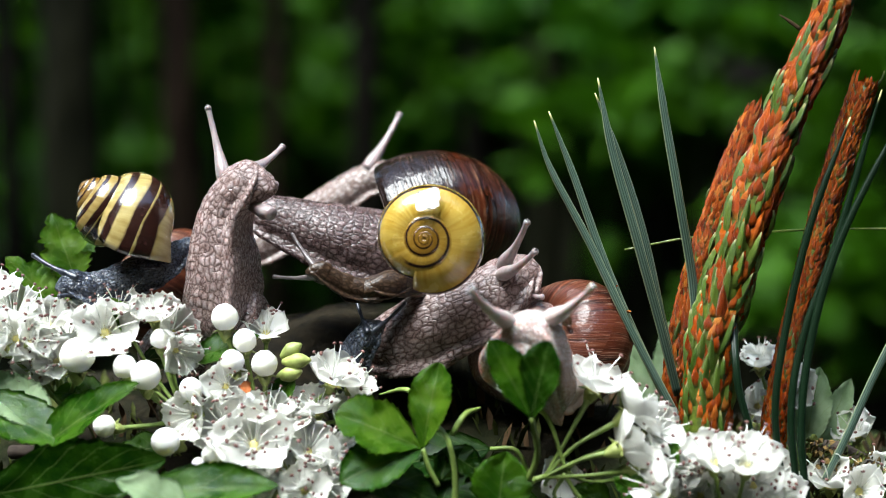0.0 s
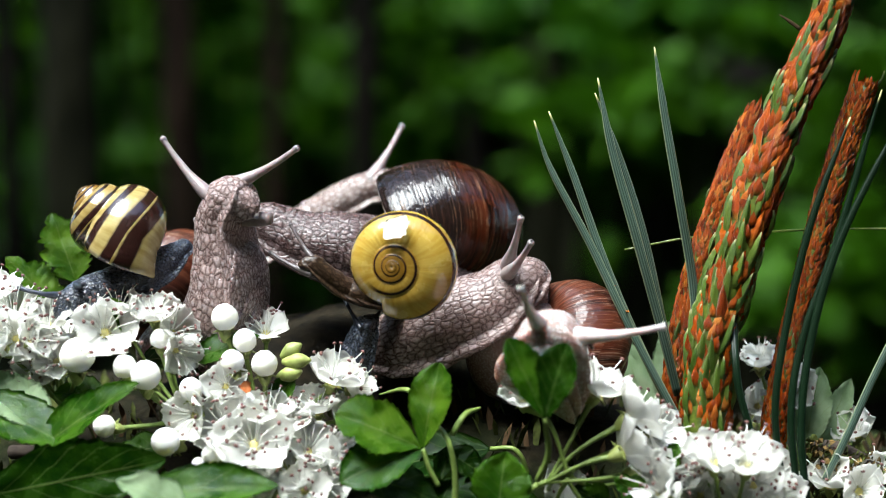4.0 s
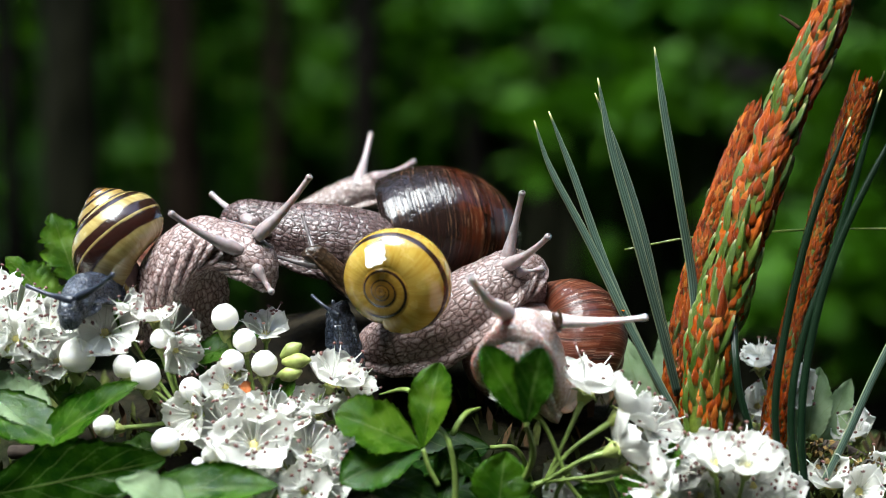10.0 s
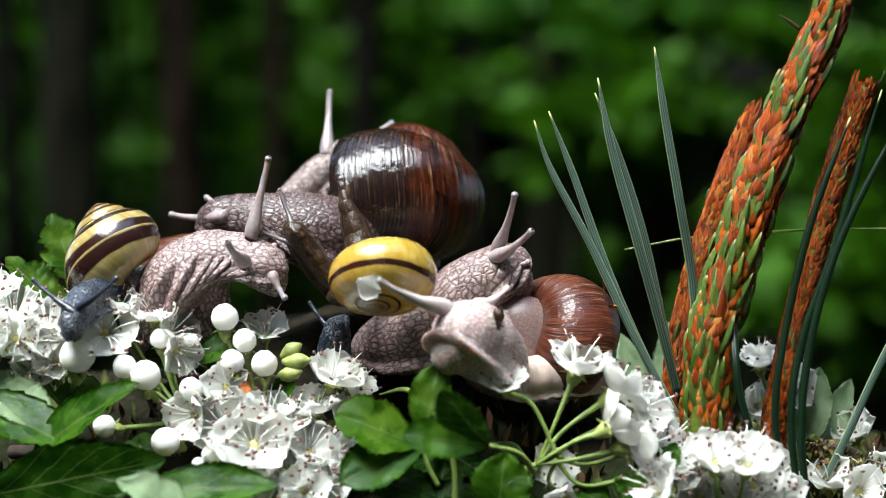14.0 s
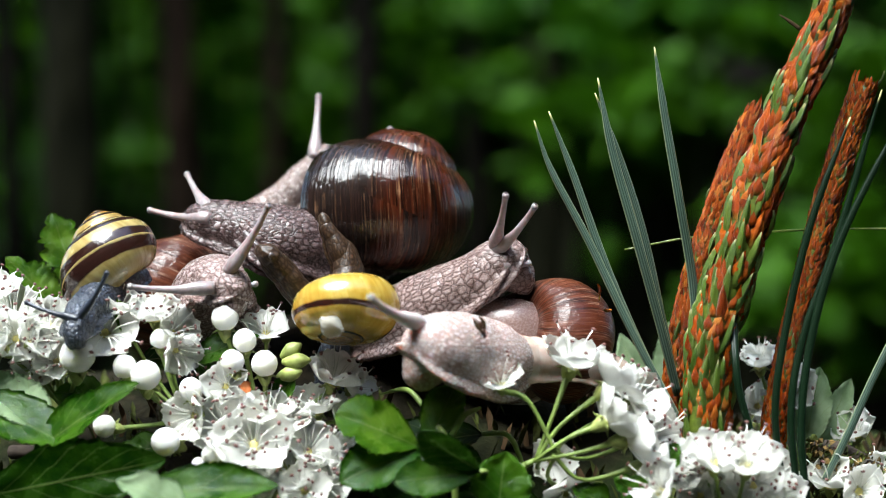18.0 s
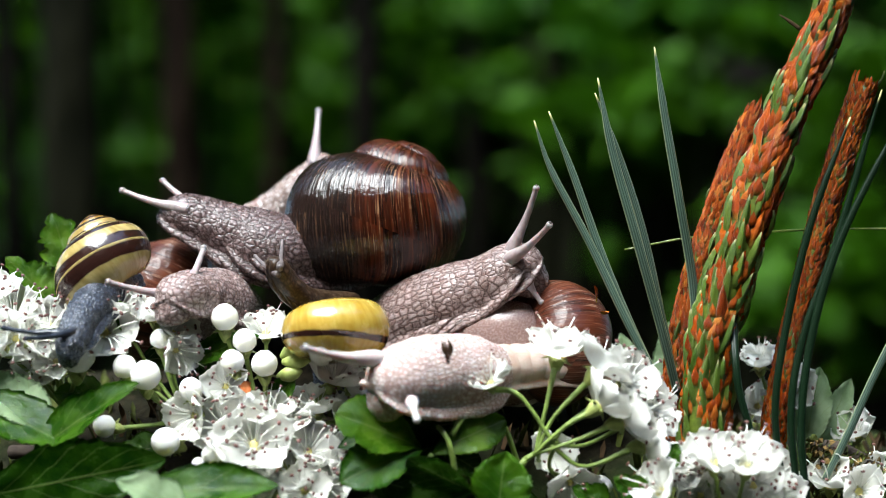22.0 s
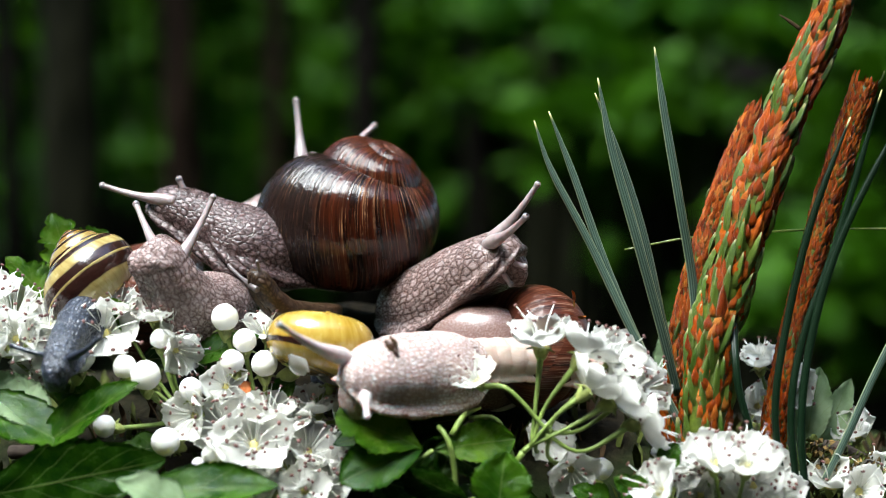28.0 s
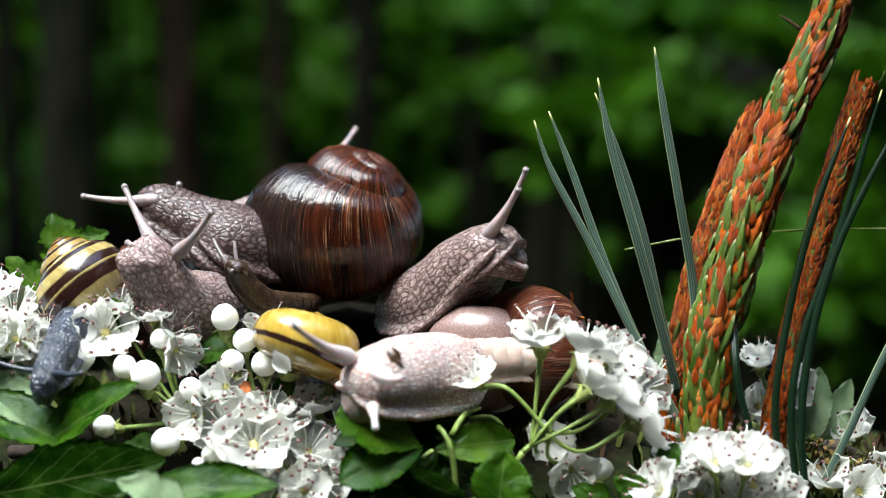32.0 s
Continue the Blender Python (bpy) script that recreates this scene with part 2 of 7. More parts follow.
def leaf_material(name, dark, lite, under=0.0, waxy=0.35):
    """Leaf with a pale midrib and side veins laid out over its length and width (UV)."""
    n = Nodes(name)
    uv = n.coord("UV")
    u, v, _ = n.axes(uv)
    side = n.math("ABSOLUTE", n.math("SUBTRACT", v, 0.5))
    rib = n.ramp(side, [(0.0, 1.0), (0.022, 0.0)])
    slant = n.math("ADD", n.math("MULTIPLY", u, 6.0), n.math("MULTIPLY", side, -3.4))
    saw = n.math("ABSOLUTE", n.math("SUBTRACT", n.math("FRACT", slant), 0.5))
    veins = n.ramp(saw, [(0.0, 1.0), (0.05, 0.0)])
    net = n.voronoi(n.scaled(uv, 1.0, 0.6, 1.0), 34.0, "DISTANCE_TO_EDGE")
    blot = n.noise(n.coord("Object"), 140.0, 4.0)
    col = n.mix(n.ramp(blot, [(0.35, 0.0), (0.7, 1.0)]), dark, lite)
    col = n.mix(n.math("MULTIPLY", n.math("MAXIMUM", rib, n.math("MULTIPLY", veins, 0.55)), 0.6), col, (0.25, 0.33, 0.10))
    h = n.math("ADD", n.math("MULTIPLY", n.ramp(net, [(0.0, 0.0), (0.15, 1.0)]), 0.3), n.math("MULTIPLY", n.math("MAXIMUM", rib, veins), -0.7))
    n.thin(col, 0.3)
    return n.done(col, n.math("ADD", n.math("MULTIPLY", blot, 0.3), waxy - 0.12), n.bump(n.math("ADD", h, n.math("MULTIPLY", n.noise(n.coord("Object"), 90.0, 1.0), 2.0)), 0.0005, 0.32), Specular_IOR_Level=0.12 + under)


LEAF = leaf_material("leaf_green", (0.022, 0.086, 0.003), (0.080, 0.195, 0.006), 0.24, 0.24)
LEAF_LIGHT = leaf_material("leaf_yellow_green", (0.045, 0.130, 0.004), (0.135, 0.255, 0.012), 0.26, 0.24)
LEAF_PALE = leaf_material("leaf_pale_underside", (0.29, 0.40, 0.22), (0.44, 0.55, 0.34), 0.0, 0.5)
LEAF_DARK = leaf_material("leaf_dark_green", (0.009, 0.040, 0.002), (0.030, 0.088, 0.004), 0.14, 0.22)


def needle_material(name, deep, lite, shine=0.5, edge=0.75):
    n = Nodes(name)
    uv = n.coord("UV")
    u, v, _ = n.axes(uv)
    lines = n.math("SINE", n.math("MULTIPLY", v, 75.0))
    dots = n.noise(n.scaled(uv, 60.0, 12.0, 1.0), 3.0, 2.0)
    col = n.mix(n.math("MULTIPLY", n.math("ADD", n.math("MULTIPLY", lines, 0.42), dots), 0.6, True), deep, lite)
    across = n.math("ABSOLUTE", n.math("SINE", n.math("MULTIPLY", v, 2 * math.pi)))
    col = n.mix(n.ramp(across, [(0.25, edge), (0.62, 0.0)]), col, (0.30, 0.33, 0.17))
    col = n.mix(n.ramp(u, [(0.965, 0.0), (0.99, 1.0)]), col, (0.40, 0.38, 0.14))
    return n.done(col, 0.36, n.bump(lines, 0.0001, 0.25), Specular_IOR_Level=shine)


NEEDLE = needle_material("pine_needle", (0.010, 0.030, 0.018), (0.16, 0.225, 0.175))
# near-black copy for the needles at the right, with their shade in the colour
NEEDLE_SHADED = needle_material("pine_needle_shaded", (0.002, 0.007, 0.002), (0.008, 0.024, 0.010), 0.2, 0.0)


def bract_material(name="bract", loose=True):
    """Papery shoot scale: green base, orange to rust brown towards the tip, silvery fringe."""
    n = Nodes(name)
    uv = n.coord("UV")
    u, v, _ = n.axes(uv)
    r = n.rand() if loose else n.t.nodes.new("ShaderNodeNewGeometry").outputs["Random Per Island"]
    fibre = n.noise(n.scaled(uv, 2.0, 16.0, 1.0), 3.0, 4.0)
    rust = n.ramp(n.math("ADD", n.math("MULTIPLY", r, 0.45), n.math("MULTIPLY", fibre, 0.55)),
                  [(0.22, (0.07, 0.009, 0.001)), (0.40, (0.26, 0.040, 0.001)), (0.60, (0.39, 0.074, 0.003)), (0.80, (0.50, 0.21, 0.03))])
    rust = n.mix(n.ramp(u, [(0.0, 0.8), (0.4, 0.0)]), rust, (0.13, 0.14, 0.02))
    fringe = n.math("MULTIPLY", n.ramp(n.math("ABSOLUTE", n.math("SUBTRACT", v, 0.5)), [(0.40, 0.0), (0.5, 1.0)]), n.ramp(fibre, [(0.4, 0.0), (0.6, 0.7)]))
    col = n.mix(fringe, rust, (0.42, 0.32, 0.2))
    return n.done(col, 0.24, n.bump(fibre, 0.0006, 0.7), Specular_IOR_Level=0.25)


def young_needle_material():
    n = Nodes("young_needle")
    uv = n.coord("UV")
    u, v, _ = n.axes(uv)
    fibre = n.noise(n.scaled(uv, 3.0, 12.0, 1.0), 3.0, 4.0)
    col = n.mix(n.math("MULTIPLY", n.rand(), 0.7), (0.040, 0.084, 0.005), (0.090, 0.130, 0.013))
    col = n.mix(n.ramp(fibre, [(0.45, 0.0), (0.75, 0.3)]), col, (0.19, 0.20, 0.09))
    col = n.mix(n.ramp(u, [(0.82, 0.0), (0.97, 0.8)]), col, (0.38, 0.34, 0.16))
    return n.done(col, 0.34, n.bump(fibre, 0.0005, 0.7), Specular_IOR_Level=0.25)


BRACT = bract_material()
BRACT_SMALL = bract_material("bract_small", False)
BUD_GREEN = young_needle_material()
SHOOT = plain("shoot_stem", (0.085, 0.115, 0.012), 0.35, 300.0, 0.55, 0.0008)


def bark_material(name, dark, lite):
    n = Nodes(name)
    o = n.scaled(n.coord("Object"), 1.0, 1.0, 0.25)
    a, b = n.noise(o, 40.0, 5.0), n.voronoi(o, 26.0)
    col = n.ramp(n.math("ADD", n.math("MULTIPLY", a, 0.6), n.math("MULTIPLY", b, 0.5)), [(0.3, dark), (0.75, lite)])
    return n.done(col, 0.95, n.bump(n.math("ADD", a, b), 0.02, 0.8), Specular_IOR_Level=0.05)


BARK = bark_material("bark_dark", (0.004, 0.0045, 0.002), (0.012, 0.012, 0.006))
# darker copy of the dark bark: the wood's shade put into the colour
BARK_SHADED = bark_material("bark_shaded", (0.002, 0.002, 0.001), (0.007, 0.006, 0.004))
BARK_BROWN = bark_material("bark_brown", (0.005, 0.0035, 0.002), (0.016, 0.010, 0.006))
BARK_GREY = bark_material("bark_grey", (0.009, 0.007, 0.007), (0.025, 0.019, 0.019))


def foliage_material(name, dark, lite):
    n = Nodes(name)
    r = n.t.nodes.new("ShaderNodeNewGeometry").outputs["Random Per Island"]
    col = n.mix(r, dark, lite)
    n.thin(col, 0.4)
    return n.done(col, 0.6, None, Specular_IOR_Level=0.15)


FOLIAGE = foliage_material("foliage", (0.019, 0.063, 0.001), (0.047, 0.135, 0.002))
FOLIAGE_DEEP = foliage_material("foliage_deep", (0.013, 0.052, 0.001), (0.034, 0.110, 0.002))


# ---- building helpers ----
def mesh_of(bm, name, mats, smooth=True):
    me = bpy.data.meshes.new(name)
    bm.to_mesh(me)
    bm.free()
    for m in mats if isinstance(mats, (list, tuple)) else [mats]:
        me.materials.append(m)
    if smooth:
        me.polygons.foreach_set("use_smooth", [True] * len(me.polygons))
    return me


def part(name, bm, material, parent, label="", smooth=True):
    """One mesh object under a thing or a part. bm: a bmesh or finished mesh data."""
    me = bm if isinstance(bm, bpy.types.Mesh) else mesh_of(bm, name, material, smooth)
    ob = new(name, me)
    ob.parent = parent
    if label:
        ob["label"] = label
    return ob


def thing(name, place, label, category, group="", kind=""):
    ob = new(name)
    ob.location = place
    ob.empty_display_size = 0.01
    return tagged(ob, label, category, group, kind)


def curve_points(pts, n):
    """n places evenly along a smooth line through pts, with their directions."""
    pts = [Vector(p) for p in pts]
    dense = []
    ext = [pts[0] * 2 - pts[1], *pts, pts[-1] * 2 - pts[-2]]
    for i in range(1, len(ext) - 2):
        a, b, c, d = ext[i - 1], ext[i], ext[i + 1], ext[i + 2]
        for k in range(16):
            t = k / 16
            dense.append(0.5 * (2 * b + (c - a) * t + (2 * a - 5 * b + 4 * c - d) * t * t + (3 * b - a - 3 * c + d) * t ** 3))
    dense.append(pts[-1])
    run = [0.0]
    for p, q in zip(dense, dense[1:]):
        run.append(run[-1] + (q - p).length)
    out, j = [], 0
    for i in range(n):
        s = run[-1] * i / (n - 1)
        while j < len(run) - 2 and run[j + 1] < s:
            j += 1
        f = (s - run[j]) / max(run[j + 1] - run[j], 1e-9)
        out.append((dense[j].lerp(dense[j + 1], min(1, f)), (dense[j + 1] - dense[j]).normalized()))
    return out


def frame_of(place, along, up):
    """Pose with x along a direction and z as near to up as can be."""
    x = Vector(along).normalized()
    z = Vector(up) - x * x.dot(Vector(up))
    if z.length < 1e-4:
        z = x.orthogonal()
    z.normalize()
    y = z.cross(x)
    m = Matrix((x, y, z)).transposed().to_4x4()
    return Matrix.Translation(place) @ m


def tube(pts, radii, sides=8, n=16, flat=1.0, up=(0, -1, 0.2), bm=None):
    """Tapered round rod along a smooth line; radii from start to end, flat: thickness across to width. UV: length, round."""
    bm = bm or bmesh.new()
    uvl = bm.loops.layers.uv.verify()
    rings = []
    for i, (p, d) in enumerate(curve_points(pts, n)):
        f = i / (n - 1) * (len(radii) - 1)
        k = min(int(f), len(radii) - 2)
        r = radii[k] + (radii[k + 1] - radii[k]) * (f - k)
        m = frame_of(p, d, up)
        rings.append([bm.verts.new(m @ Vector((0, r * math.cos(a), r * flat * math.sin(a)))) for a in (2 * math.pi * j / sides for j in range(sides))])
    for i in range(n - 1):
        for j in range(sides):
            f = bm.faces.new((rings[i][j], rings[i][(j + 1) % sides], rings[i + 1][(j + 1) % sides], rings[i + 1][j]))
            for lo, (u, v) in zip(f.loops, ((i, j), (i, j + 1), (i + 1, j + 1), (i + 1, j))):
                lo[uvl].uv = (u / (n - 1), v / sides)
    bm.faces.new(rings[0][::-1])
    bm.faces.new(rings[-1])
    return bm


def ball(rx, ry, rz, rings=12, sides=16, bump=0.0, scale=1.0):
    bm = bmesh.new()
    bmesh.ops.create_uvsphere(bm, u_segments=sides, v_segments=rings, radius=1.0)
    for v in bm.verts:
        k = 1 + bump * noise.noise(v.co * scale)
        v.co = Vector((v.co.x * rx, v.co.y * ry, v.co.z * rz)) * k
    return bm


# ---- ground ----
def mound(x, y):
    """Height of the ground, metres: a low bank under the heap, falling to the forest floor."""
    r = math.hypot(x / 0.26, (y - 0.05) / 0.16)
    top = 0.031 / (1 + math.exp(min(60, -(y + 0.014) / 0.008))) - 0.006
    top *= 1 - 0.55 / (1 + math.exp(max(-60, min(60, -(x - 0.052) / 0.006))))
    # rise added behind the snails: its dark soil stands in for the gaps' shade
    heap = 1 / (1 + math.exp(min(60, -(y - 0.020) / 0.004))) / (1 + math.exp(min(60, (y - 0.085) / 0.008)))
    top += 0.018 * heap / (1 + math.exp(max(-60, min(60, (x - 0.016) / 0.005)))) / (1 + math.exp(max(-60, min(60, -(x + 0.056) / 0.005))))
    rough = 0.004 * noise.noise(Vector((x * 60, y * 60, 0))) + 0.002 * noise.noise(Vector((x * 170, y * 170, 3)))
    fall = 1 / (1 + math.exp(min(60, (r - 1.35) * 5)))
    far = -0.45 + 0.10 * noise.noise(Vector((x * 0.8, y * 0.8, 9)))
    return (top + rough) * fall + far * (1 - fall)


def build_ground():
    bm = bmesh.new()
    steps = sorted({round(s * v, 4) for s in (-1, 1) for v in [0.006 * i for i in range(40)] + [0.24 + 0.02 * i * 1.12 ** i for i in range(1, 34)] + [60, 300]})
    grid = [[bm.verts.new((x, y, mound(x, y))) for x in steps] for y in steps]
    for a, b in zip(grid, grid[1:]):
        for i in range(len(steps) - 1):
            bm.faces.new((a[i], a[i + 1], b[i + 1], b[i]))
    ob = new("ground", mesh_of(bm, "ground", SOIL))
    tagged(ob, "dark mossy soil of a low bank in the forest", "ground", kind="structure")


build_ground()


# ---- forest behind: trunks, limbs, leaf crowns ----
def leaves_mesh(name, count, size, spread, rnd, mat):
    """Many small folded leaves scattered in clumps."""
    verts, faces = [], []
    clumps = [Vector((rnd.gauss(0, 0.45), rnd.gauss(0, 0.45), rnd.gauss(0, 0.45))) for _ in range(max(6, count // 60))]
    for _ in range(count):
        c = rnd.choice(clumps)
        p = Vector((c.x + rnd.gauss(0, 0.13), c.y + rnd.gauss(0, 0.13), c.z + rnd.gauss(0, 0.10)))
        p = Vector((p.x * spread[0], p.y * spread[1], p.z * spread[2]))
        e = Euler((rnd.uniform(-0.9, 0.9), rnd.uniform(-0.9, 0.9), rnd.uniform(0, 6.28))).to_matrix()
        s = size * rnd.uniform(0.6, 1.3)
        k = len(verts)
        for q in ((-1, 0, 0), (0, -0.5, 0.12), (1, 0, -0.1), (0, 0.5, 0.12)):
            verts.append(p + e @ Vector(q) * s)
        faces += [(k, k + 1, k + 2), (k, k + 2, k + 3)]
    me = bpy.data.meshes.new(name)
    me.from_pydata([tuple(v) for v in verts], [], faces)
    me.materials.append(mat)
    return me


def tree(x, y, width, height, bark, mat, rnd, label, crowns, size=0.055):
    base = Vector((x, y, mound(x, y) - 0.02))
    t = thing("tree", base, label, "tree", "forest trees")
    lean = rnd.uniform(-0.05, 0.05)
    top = Vector((lean * height, rnd.uniform(-0.05, 0.05) * height, height))
    part("trunk", tube([(0, 0, 0), top * 0.35 + Vector((0.02, 0, 0)), top * 0.7, top], [width * 0.62, width * 0.5, width * 0.4, width * 0.12], 10, 14), bark, t)
    for c, (z, sp, count) in enumerate(crowns):
        a = rnd.uniform(0, 6.28)
        out = Vector((math.cos(a), math.sin(a), 0.3)) * sp * 0.4
        p = top * (z / height) + out
        part("limb", tube([top * (z / height * 0.82), top * (z / height * 0.9) + out * 0.4, p], [width * 0.18, width * 0.1, width * 0.03], 6, 6), bark, t)
        cr = part("crown", leaves_mesh("crown", count, size, (sp, sp, sp * 0.6), rnd, mat), mat, t)
        cr.location = p
    return t


def shrub(u, v, y, sp, count, mat, rnd, size=0.036):
    """u, v: across and height at one metre; y: distance; sp: spread of the crown."""
    d = y + 0.4
    base = Vector((u * d, y, mound(u * d, y) - 0.02))
    s = thing("shrub", base, "green leafy understorey shrub blurred in the distance", "shrub", "forest shrubs")
    crown = Vector((0, 0, 0.08 + v * d - base.z))
    for k in range(3):
        a = rnd.uniform(0, 6.28)
        part("stem", tube([(0, 0, 0), crown * 0.5 + Vector((math.cos(a), math.sin(a), 0)) * 0.08, crown + Vector((math.cos(a), math.sin(a), 0)) * sp * 0.4], [0.014, 0.01, 0.004], 6, 8), BARK, s)
    c = part("crown", leaves_mesh("crown", count, size, (sp, sp, sp * 0.8), rnd, mat), mat, s)
    c.location = crown


def build_forest():
    rnd = random.Random(5)
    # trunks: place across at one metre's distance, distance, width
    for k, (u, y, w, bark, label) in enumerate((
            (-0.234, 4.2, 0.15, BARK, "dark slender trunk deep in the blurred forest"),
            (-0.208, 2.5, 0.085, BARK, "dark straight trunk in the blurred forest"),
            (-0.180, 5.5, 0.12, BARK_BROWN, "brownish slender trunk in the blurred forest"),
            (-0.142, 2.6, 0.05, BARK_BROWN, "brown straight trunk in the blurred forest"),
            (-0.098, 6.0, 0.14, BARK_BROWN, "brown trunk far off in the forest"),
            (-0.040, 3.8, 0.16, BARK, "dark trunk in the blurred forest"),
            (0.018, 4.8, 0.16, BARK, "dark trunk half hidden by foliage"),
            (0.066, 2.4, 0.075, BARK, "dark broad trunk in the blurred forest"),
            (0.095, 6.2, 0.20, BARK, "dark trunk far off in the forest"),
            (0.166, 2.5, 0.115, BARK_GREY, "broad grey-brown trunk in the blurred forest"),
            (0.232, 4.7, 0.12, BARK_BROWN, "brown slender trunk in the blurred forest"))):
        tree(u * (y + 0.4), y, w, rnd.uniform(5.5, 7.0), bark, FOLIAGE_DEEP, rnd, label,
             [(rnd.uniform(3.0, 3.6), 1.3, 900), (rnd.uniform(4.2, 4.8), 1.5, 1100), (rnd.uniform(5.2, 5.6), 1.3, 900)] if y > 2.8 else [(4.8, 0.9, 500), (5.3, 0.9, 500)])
    # further rows that close the wood
    for k in range(34):
        y = 6.5 + 0.2 * k
        x = ((k * 0.618) % 1 - 0.5) * 1.1 * y
        tree(x, y, rnd.uniform(0.12, 0.25), rnd.uniform(6, 8), rnd.choice([BARK, BARK_BROWN]), FOLIAGE_DEEP, rnd, "dark tree standing far back in the wood",
             [(0.5, 1.6, 420), (1.2, 1.7, 420), (2.2, 1.8, 420), (3.4, 1.9, 420), (4.8, 1.9, 420)], 0.17)
    # unseen leafy trees, added all round the clearing to block the low sky
    for k in range(34):
        a = radians(182 + 176 * k / 27) if k < 28 else radians((8, 20, 172, 160, -4, 184)[k - 28])
        r = rnd.uniform(2.7, 3.5)
        tree(r * math.cos(a), r * math.sin(a), rnd.uniform(0.10, 0.2), rnd.uniform(3.4, 4.2), BARK, FOLIAGE_DEEP, rnd, "unseen leafy tree added at the clearing's edge to block low sky",
             [(0.4, 1.0, 520), (1.2, 1.1, 520), (2.0, 1.1, 520), (2.7, 1.0, 420)], 0.15)
    # crowns above the view, added over the wood behind the clearing to shade it
    for k in range(12):
        x, y = -4.4 + 0.8 * k, rnd.uniform(1.9, 2.6)
        if -2.2 < x < -0.3 or k % 3 == 1:
            continue
        tree(x * 1.0, y + 2.2 if abs(x) < 1.4 else y, 0.14, 3.4, BARK, FOLIAGE_DEEP, rnd, "dark tree added with a wide unseen crown to shade the wood's edge",
             [(2.5, 1.9, 900), (3.0, 2.0, 900), (2.2, 1.5, 500)], 0.12)
    # shrubs: across at one metre, height at one metre, distance, spread, leaves
    for u, v, y, sp, count, mat in (
            (0.035, 0.065, 2.9, 0.26, 700, FOLIAGE_DEEP), (0.085, 0.095, 3.0, 0.2, 300, FOLIAGE_DEEP), (-0.01, 0.03, 3.2, 0.28, 700, FOLIAGE),
            (0.11, 0.02, 2.8, 0.24, 500, FOLIAGE_DEEP), (0.20, 0.09, 3.2, 0.22, 400, FOLIAGE_DEEP), (0.215, -0.03, 2.9, 0.24, 450, FOLIAGE), (0.17, -0.02, 3.0, 0.24, 450, FOLIAGE), (0.15, -0.07, 2.8, 0.24, 450, FOLIAGE), (0.235, -0.08, 2.9, 0.24, 450, FOLIAGE), (0.11, -0.03, 2.9, 0.22, 400, FOLIAGE),
            (-0.075, 0.08, 3.6, 0.34, 700, FOLIAGE), (-0.12, 0.04, 4.0, 0.40, 700, FOLIAGE), (-0.19, 0.08, 4.4, 0.42, 700, FOLIAGE),
            (-0.165, 0.12, 3.4, 0.24, 500, FOLIAGE), (-0.245, 0.11, 3.8, 0.3, 600, FOLIAGE), (-0.06, 0.13, 3.9, 0.3, 500, FOLIAGE),
            (0.065, 0.05, 2.4, 0.24, 350, FOLIAGE), (0.11, 0.06, 2.5, 0.22, 300, FOLIAGE),
            (0.05, 0.028, 2.9, 0.26, 800, FOLIAGE), (0.0, 0.05, 3.0, 0.24, 600, FOLIAGE), (0.105, 0.035, 3.0, 0.24, 600, FOLIAGE), (0.145, 0.055, 3.1, 0.2, 450, FOLIAGE), (0.02, -0.005, 2.9, 0.24, 500, FOLIAGE),
            (0.088, 0.02, 2.0, 0.15, 300, FOLIAGE), (0.105, 0.06, 2.1, 0.16, 320, FOLIAGE_DEEP), (0.125, 0.03, 2.0, 0.15, 300, FOLIAGE), (0.118, -0.02, 2.1, 0.16, 320, FOLIAGE), (0.13, 0.09, 2.2, 0.15, 260, FOLIAGE_DEEP),
            (0.205, -0.02, 2.0, 0.16, 320, FOLIAGE), (0.235, 0.02, 2.1, 0.17, 320, FOLIAGE), (0.25, -0.06, 2.0, 0.16, 320, FOLIAGE), (0.215, 0.06, 2.2, 0.16, 260, FOLIAGE), (0.195, -0.07, 2.0, 0.15, 280, FOLIAGE), (0.25, 0.09, 2.2, 0.16, 260, FOLIAGE_DEEP),
            (-0.20, 0.11, 3.0, 0.2, 400, FOLIAGE), (-0.225, 0.04, 2.9, 0.2, 400, FOLIAGE), (-0.15, 0.075, 3.0, 0.2, 400, FOLIAGE), (0.13, 0.03, 2.6, 0.18, 350, FOLIAGE),
            (0.13, -0.04, 3.6, 0.4, 800, FOLIAGE_DEEP), (0.02, -0.03, 3.9, 0.5, 900, FOLIAGE_DEEP),
            (-0.10, -0.03, 3.8, 0.5, 900, FOLIAGE_DEEP), (-0.22, -0.03, 3.6, 0.5, 900, FOLIAGE_DEEP), (0.22, -0.09, 3.6, 0.4, 700, FOLIAGE_DEEP)):
        shrub(u, v, y, sp, count, mat, rnd)
    # thin trunks among the understorey
    own = random.Random(77)
    for u, w, bark, label in ((-0.042, 0.044, BARK_SHADED, "dark thin trunk in the blurred forest"), (0.020, 0.040, BARK_SHADED, "dark thin trunk among the understorey"),
                              (0.064, 0.056, BARK_SHADED, "dark trunk beside the shrubs"), (-0.098, 0.03, BARK_BROWN, "brown thin trunk among the understorey"), (-0.237, 0.036, BARK_SHADED, "dark trunk at the edge of the understorey")):
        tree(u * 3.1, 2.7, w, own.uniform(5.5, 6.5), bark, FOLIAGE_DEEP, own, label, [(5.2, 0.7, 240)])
    # low shrubs nearer by, where the light reaches
    for u, v, y, sp, count in ((0.228, -0.085, 1.45, 0.11, 280), (0.25, -0.09, 1.35, 0.11, 280), (0.205, -0.07, 1.5, 0.12, 280), (0.165, -0.06, 1.6, 0.11, 240)):
        shrub(u, v, y, sp, count, FOLIAGE, own, 0.03)


